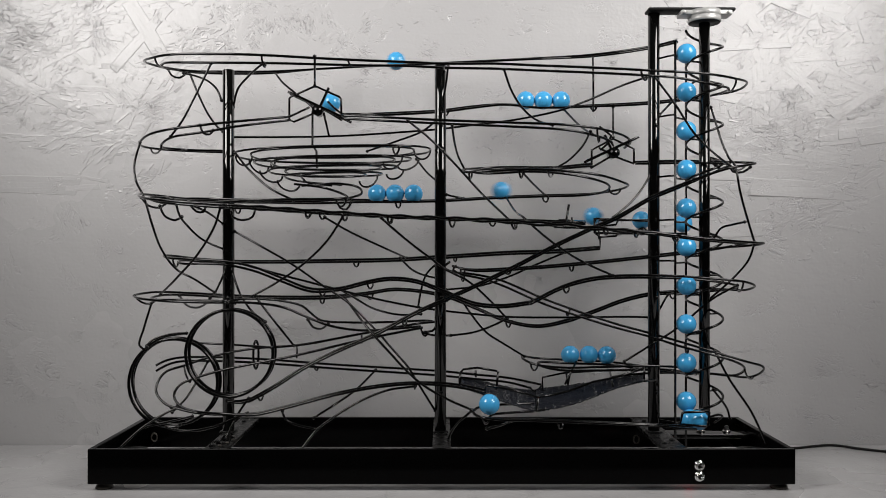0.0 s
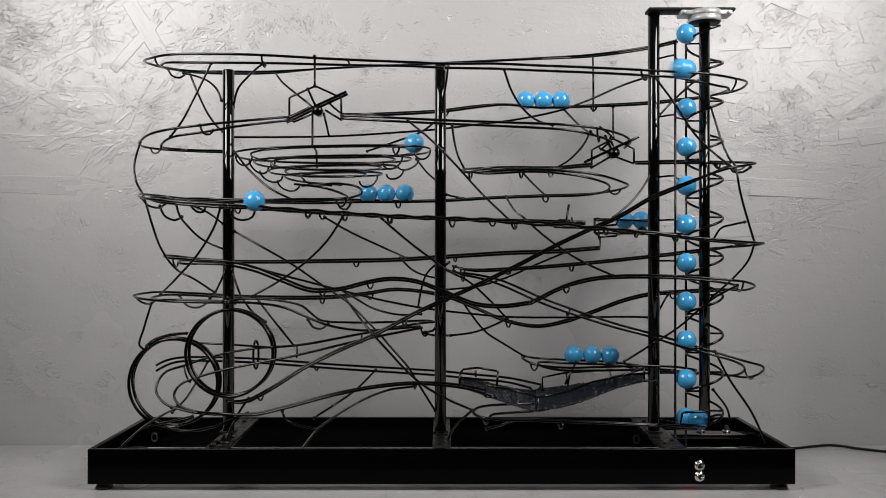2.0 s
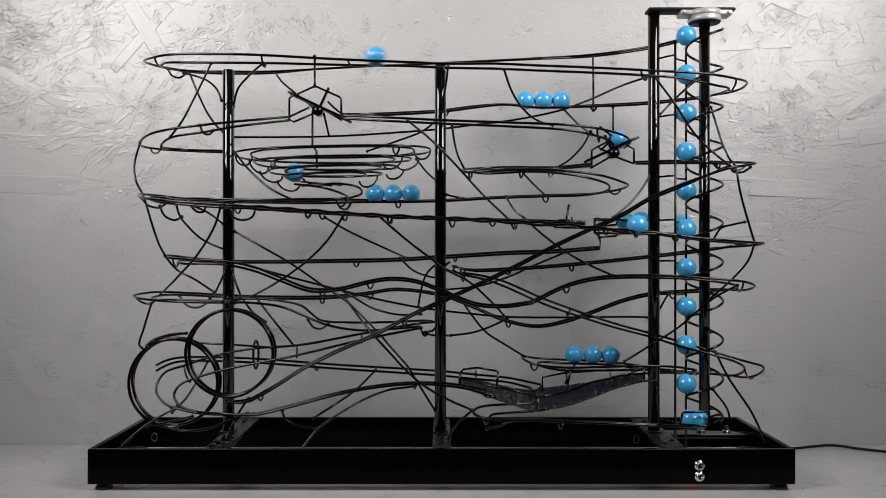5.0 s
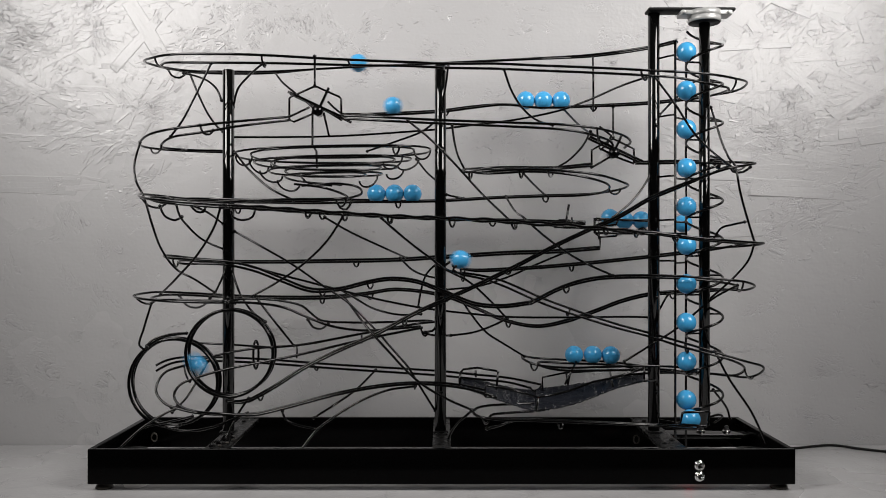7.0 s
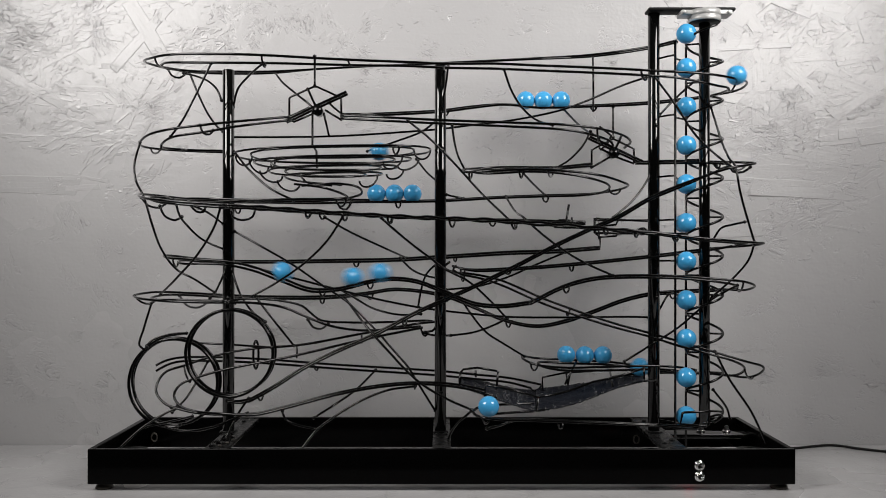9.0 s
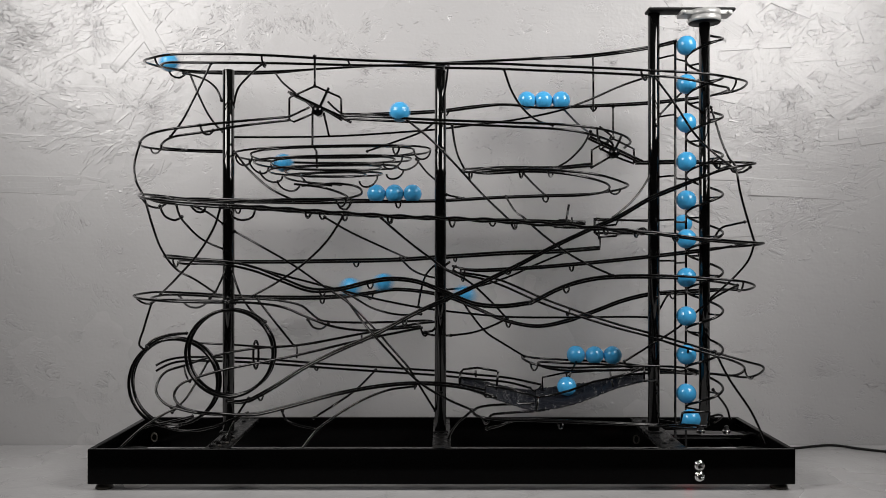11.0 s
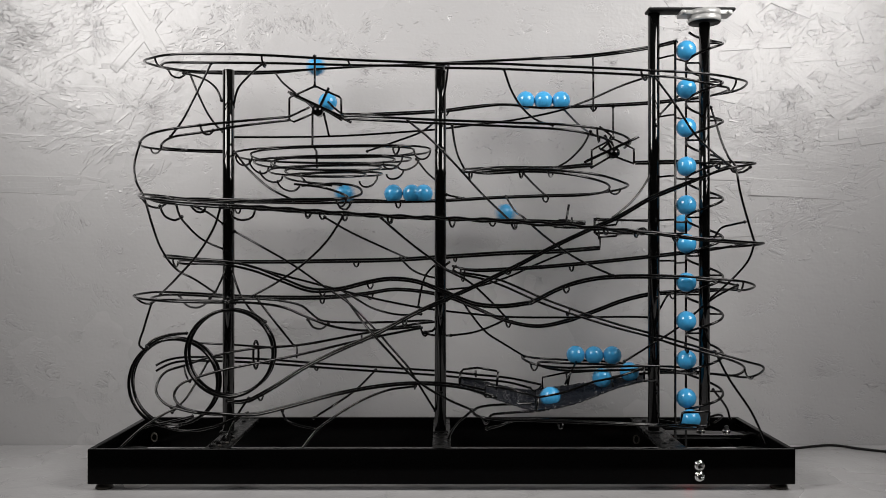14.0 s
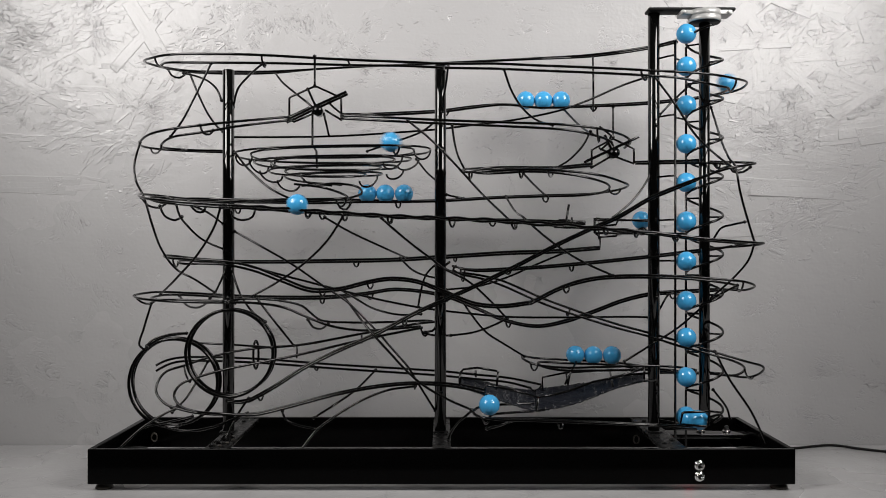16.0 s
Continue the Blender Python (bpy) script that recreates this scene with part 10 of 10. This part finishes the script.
    walk(balls[26], [(0.00, at(0.2799, 0.0750, 0.0812)), (0.25, at(0.2799, 0.0750, 0.0845)), (0.50, at(0.2799, 0.0750, 0.0877)), (0.75, at(0.2799, 0.0750, 0.0910)), (1.00, at(0.2799, 0.0750, 0.0942)), (1.25, at(0.2799, 0.0750, 0.0974)), (1.50, at(0.2799, 0.0750, 0.1007)), (1.75, at(0.2799, 0.0750, 0.1039)), (2.00, at(0.2799, 0.0750, 0.1072)), (2.25, at(0.2799, 0.0750, 0.1104)), (2.50, at(0.2799, 0.0750, 0.1136)), (2.75, at(0.2799, 0.0750, 0.1169)), (3.00, at(0.2799, 0.0750, 0.1201)), (3.25, at(0.2799, 0.0750, 0.1234)), (3.50, at(0.2799, 0.0750, 0.1266)), (3.75, at(0.2799, 0.0750, 0.1299)), (4.00, at(0.2799, 0.0750, 0.1331)), (4.25, at(0.2799, 0.0750, 0.1363)), (4.50, at(0.2799, 0.0750, 0.1396)), (4.75, at(0.2799, 0.0750, 0.1428)), (5.00, at(0.2799, 0.0750, 0.1461)), (5.25, at(0.2799, 0.0750, 0.1493)), (5.50, at(0.2799, 0.0750, 0.1525)), (5.75, at(0.2799, 0.0750, 0.1558)), (6.00, at(0.2799, 0.0750, 0.1590)), (6.25, at(0.2799, 0.0750, 0.1623)), (6.50, at(0.2799, 0.0750, 0.1655)), (6.75, at(0.2799, 0.0750, 0.1687)), (7.00, at(0.2799, 0.0750, 0.1720)), (7.25, at(0.2799, 0.0750, 0.1752)), (7.50, at(0.2799, 0.0750, 0.1785)), (7.75, at(0.2799, 0.0750, 0.1817)), (8.00, at(0.2799, 0.0750, 0.1849)), (8.25, at(0.2799, 0.0750, 0.1882)), (8.50, at(0.2799, 0.0750, 0.1914)), (8.75, at(0.2799, 0.0750, 0.1947)), (9.00, at(0.2799, 0.0750, 0.1979)), (9.25, at(0.2799, 0.0750, 0.2011)), (9.50, at(0.2799, 0.0750, 0.2044)), (9.75, at(0.2799, 0.0750, 0.2076)), (10.00, at(0.2799, 0.0750, 0.2109)), (10.25, at(0.2799, 0.0750, 0.2141)), (10.50, at(0.2799, 0.0750, 0.2173)), (10.75, at(0.2799, 0.0750, 0.2206)), (11.00, at(0.2799, 0.0750, 0.2238)), (11.25, at(0.2799, 0.0750, 0.2271)), (11.50, at(0.2799, 0.0750, 0.2303)), (11.75, at(0.2799, 0.0750, 0.2335)), (12.00, at(0.2799, 0.0750, 0.2368)), (12.25, at(0.2799, 0.0750, 0.2400)), (12.50, at(0.2799, 0.0750, 0.2433)), (12.75, at(0.2799, 0.0750, 0.2465)), (13.00, at(0.2799, 0.0750, 0.2498)), (13.25, at(0.2799, 0.0750, 0.2530)), (13.50, at(0.2799, 0.0750, 0.2562)), (13.75, at(0.2799, 0.0750, 0.2595)), (14.00, at(0.2799, 0.0750, 0.2627)), (14.25, at(0.2799, 0.0750, 0.2660)), (14.50, at(0.2799, 0.0750, 0.2692)), (14.75, at(0.2799, 0.0750, 0.2724)), (15.00, at(0.2799, 0.0750, 0.2757)), (15.25, at(0.2799, 0.0750, 0.2789)), (15.50, at(0.2799, 0.0750, 0.2822)), (15.75, at(0.2799, 0.0750, 0.2854)), (16.00, at(0.2799, 0.0750, 0.2886))])
    walk(switch_one, [(0.00, tilt((-0.1466, 0.0950, 0.4184), 25)), (0.26, tilt((-0.1466, 0.0950, 0.4184), 25)), (0.38, tilt((-0.1466, 0.0950, 0.4184), 0)), (0.44, tilt((-0.1466, 0.0950, 0.4184), -25)), (3.66, tilt((-0.1466, 0.0950, 0.4184), -25)), (3.78, tilt((-0.1466, 0.0950, 0.4184), 0)), (3.84, tilt((-0.1466, 0.0950, 0.4184), 25)), (7.56, tilt((-0.1466, 0.0950, 0.4184), 25)), (7.68, tilt((-0.1466, 0.0950, 0.4184), 0)), (7.74, tilt((-0.1466, 0.0950, 0.4184), -25)), (10.73, tilt((-0.1466, 0.0950, 0.4184), -25)), (10.85, tilt((-0.1466, 0.0950, 0.4184), 0)), (10.91, tilt((-0.1466, 0.0950, 0.4184), 25)), (14.18, tilt((-0.1466, 0.0950, 0.4184), 25)), (14.30, tilt((-0.1466, 0.0950, 0.4184), 0)), (14.36, tilt((-0.1466, 0.0950, 0.4184), -25)), (16.00, tilt((-0.1466, 0.0950, 0.4184), -25))])
    walk(switch_two, [(0.00, tilt((0.1997, 0.0950, 0.3686), -25)), (5.08, tilt((0.1997, 0.0950, 0.3686), -25)), (5.20, tilt((0.1997, 0.0950, 0.3686), 0)), (5.26, tilt((0.1997, 0.0950, 0.3686), 25)), (12.03, tilt((0.1997, 0.0950, 0.3686), 25)), (12.15, tilt((0.1997, 0.0950, 0.3686), 0)), (12.21, tilt((0.1997, 0.0950, 0.3686), -25)), (16.00, tilt((0.1997, 0.0950, 0.3686), -25))])
    walk(tray, [(0.00, tilt((0.2468, 0.1550, 0.2783), 0)), (7.00, tilt((0.2468, 0.1550, 0.2783), 0)), (7.20, tilt((0.2468, 0.1550, 0.2783), -14)), (7.45, tilt((0.2468, 0.1550, 0.2783), -14)), (7.75, tilt((0.2468, 0.1550, 0.2783), 0)), (16.00, tilt((0.2468, 0.1550, 0.2783), 0))])
    walk(screw, [(k * 0.5, pose(0.3022, 0.08, 0, 0, 0, 114.2 - 360 * k * 0.5 / 3.4303)) for k in range(33)])


motions()
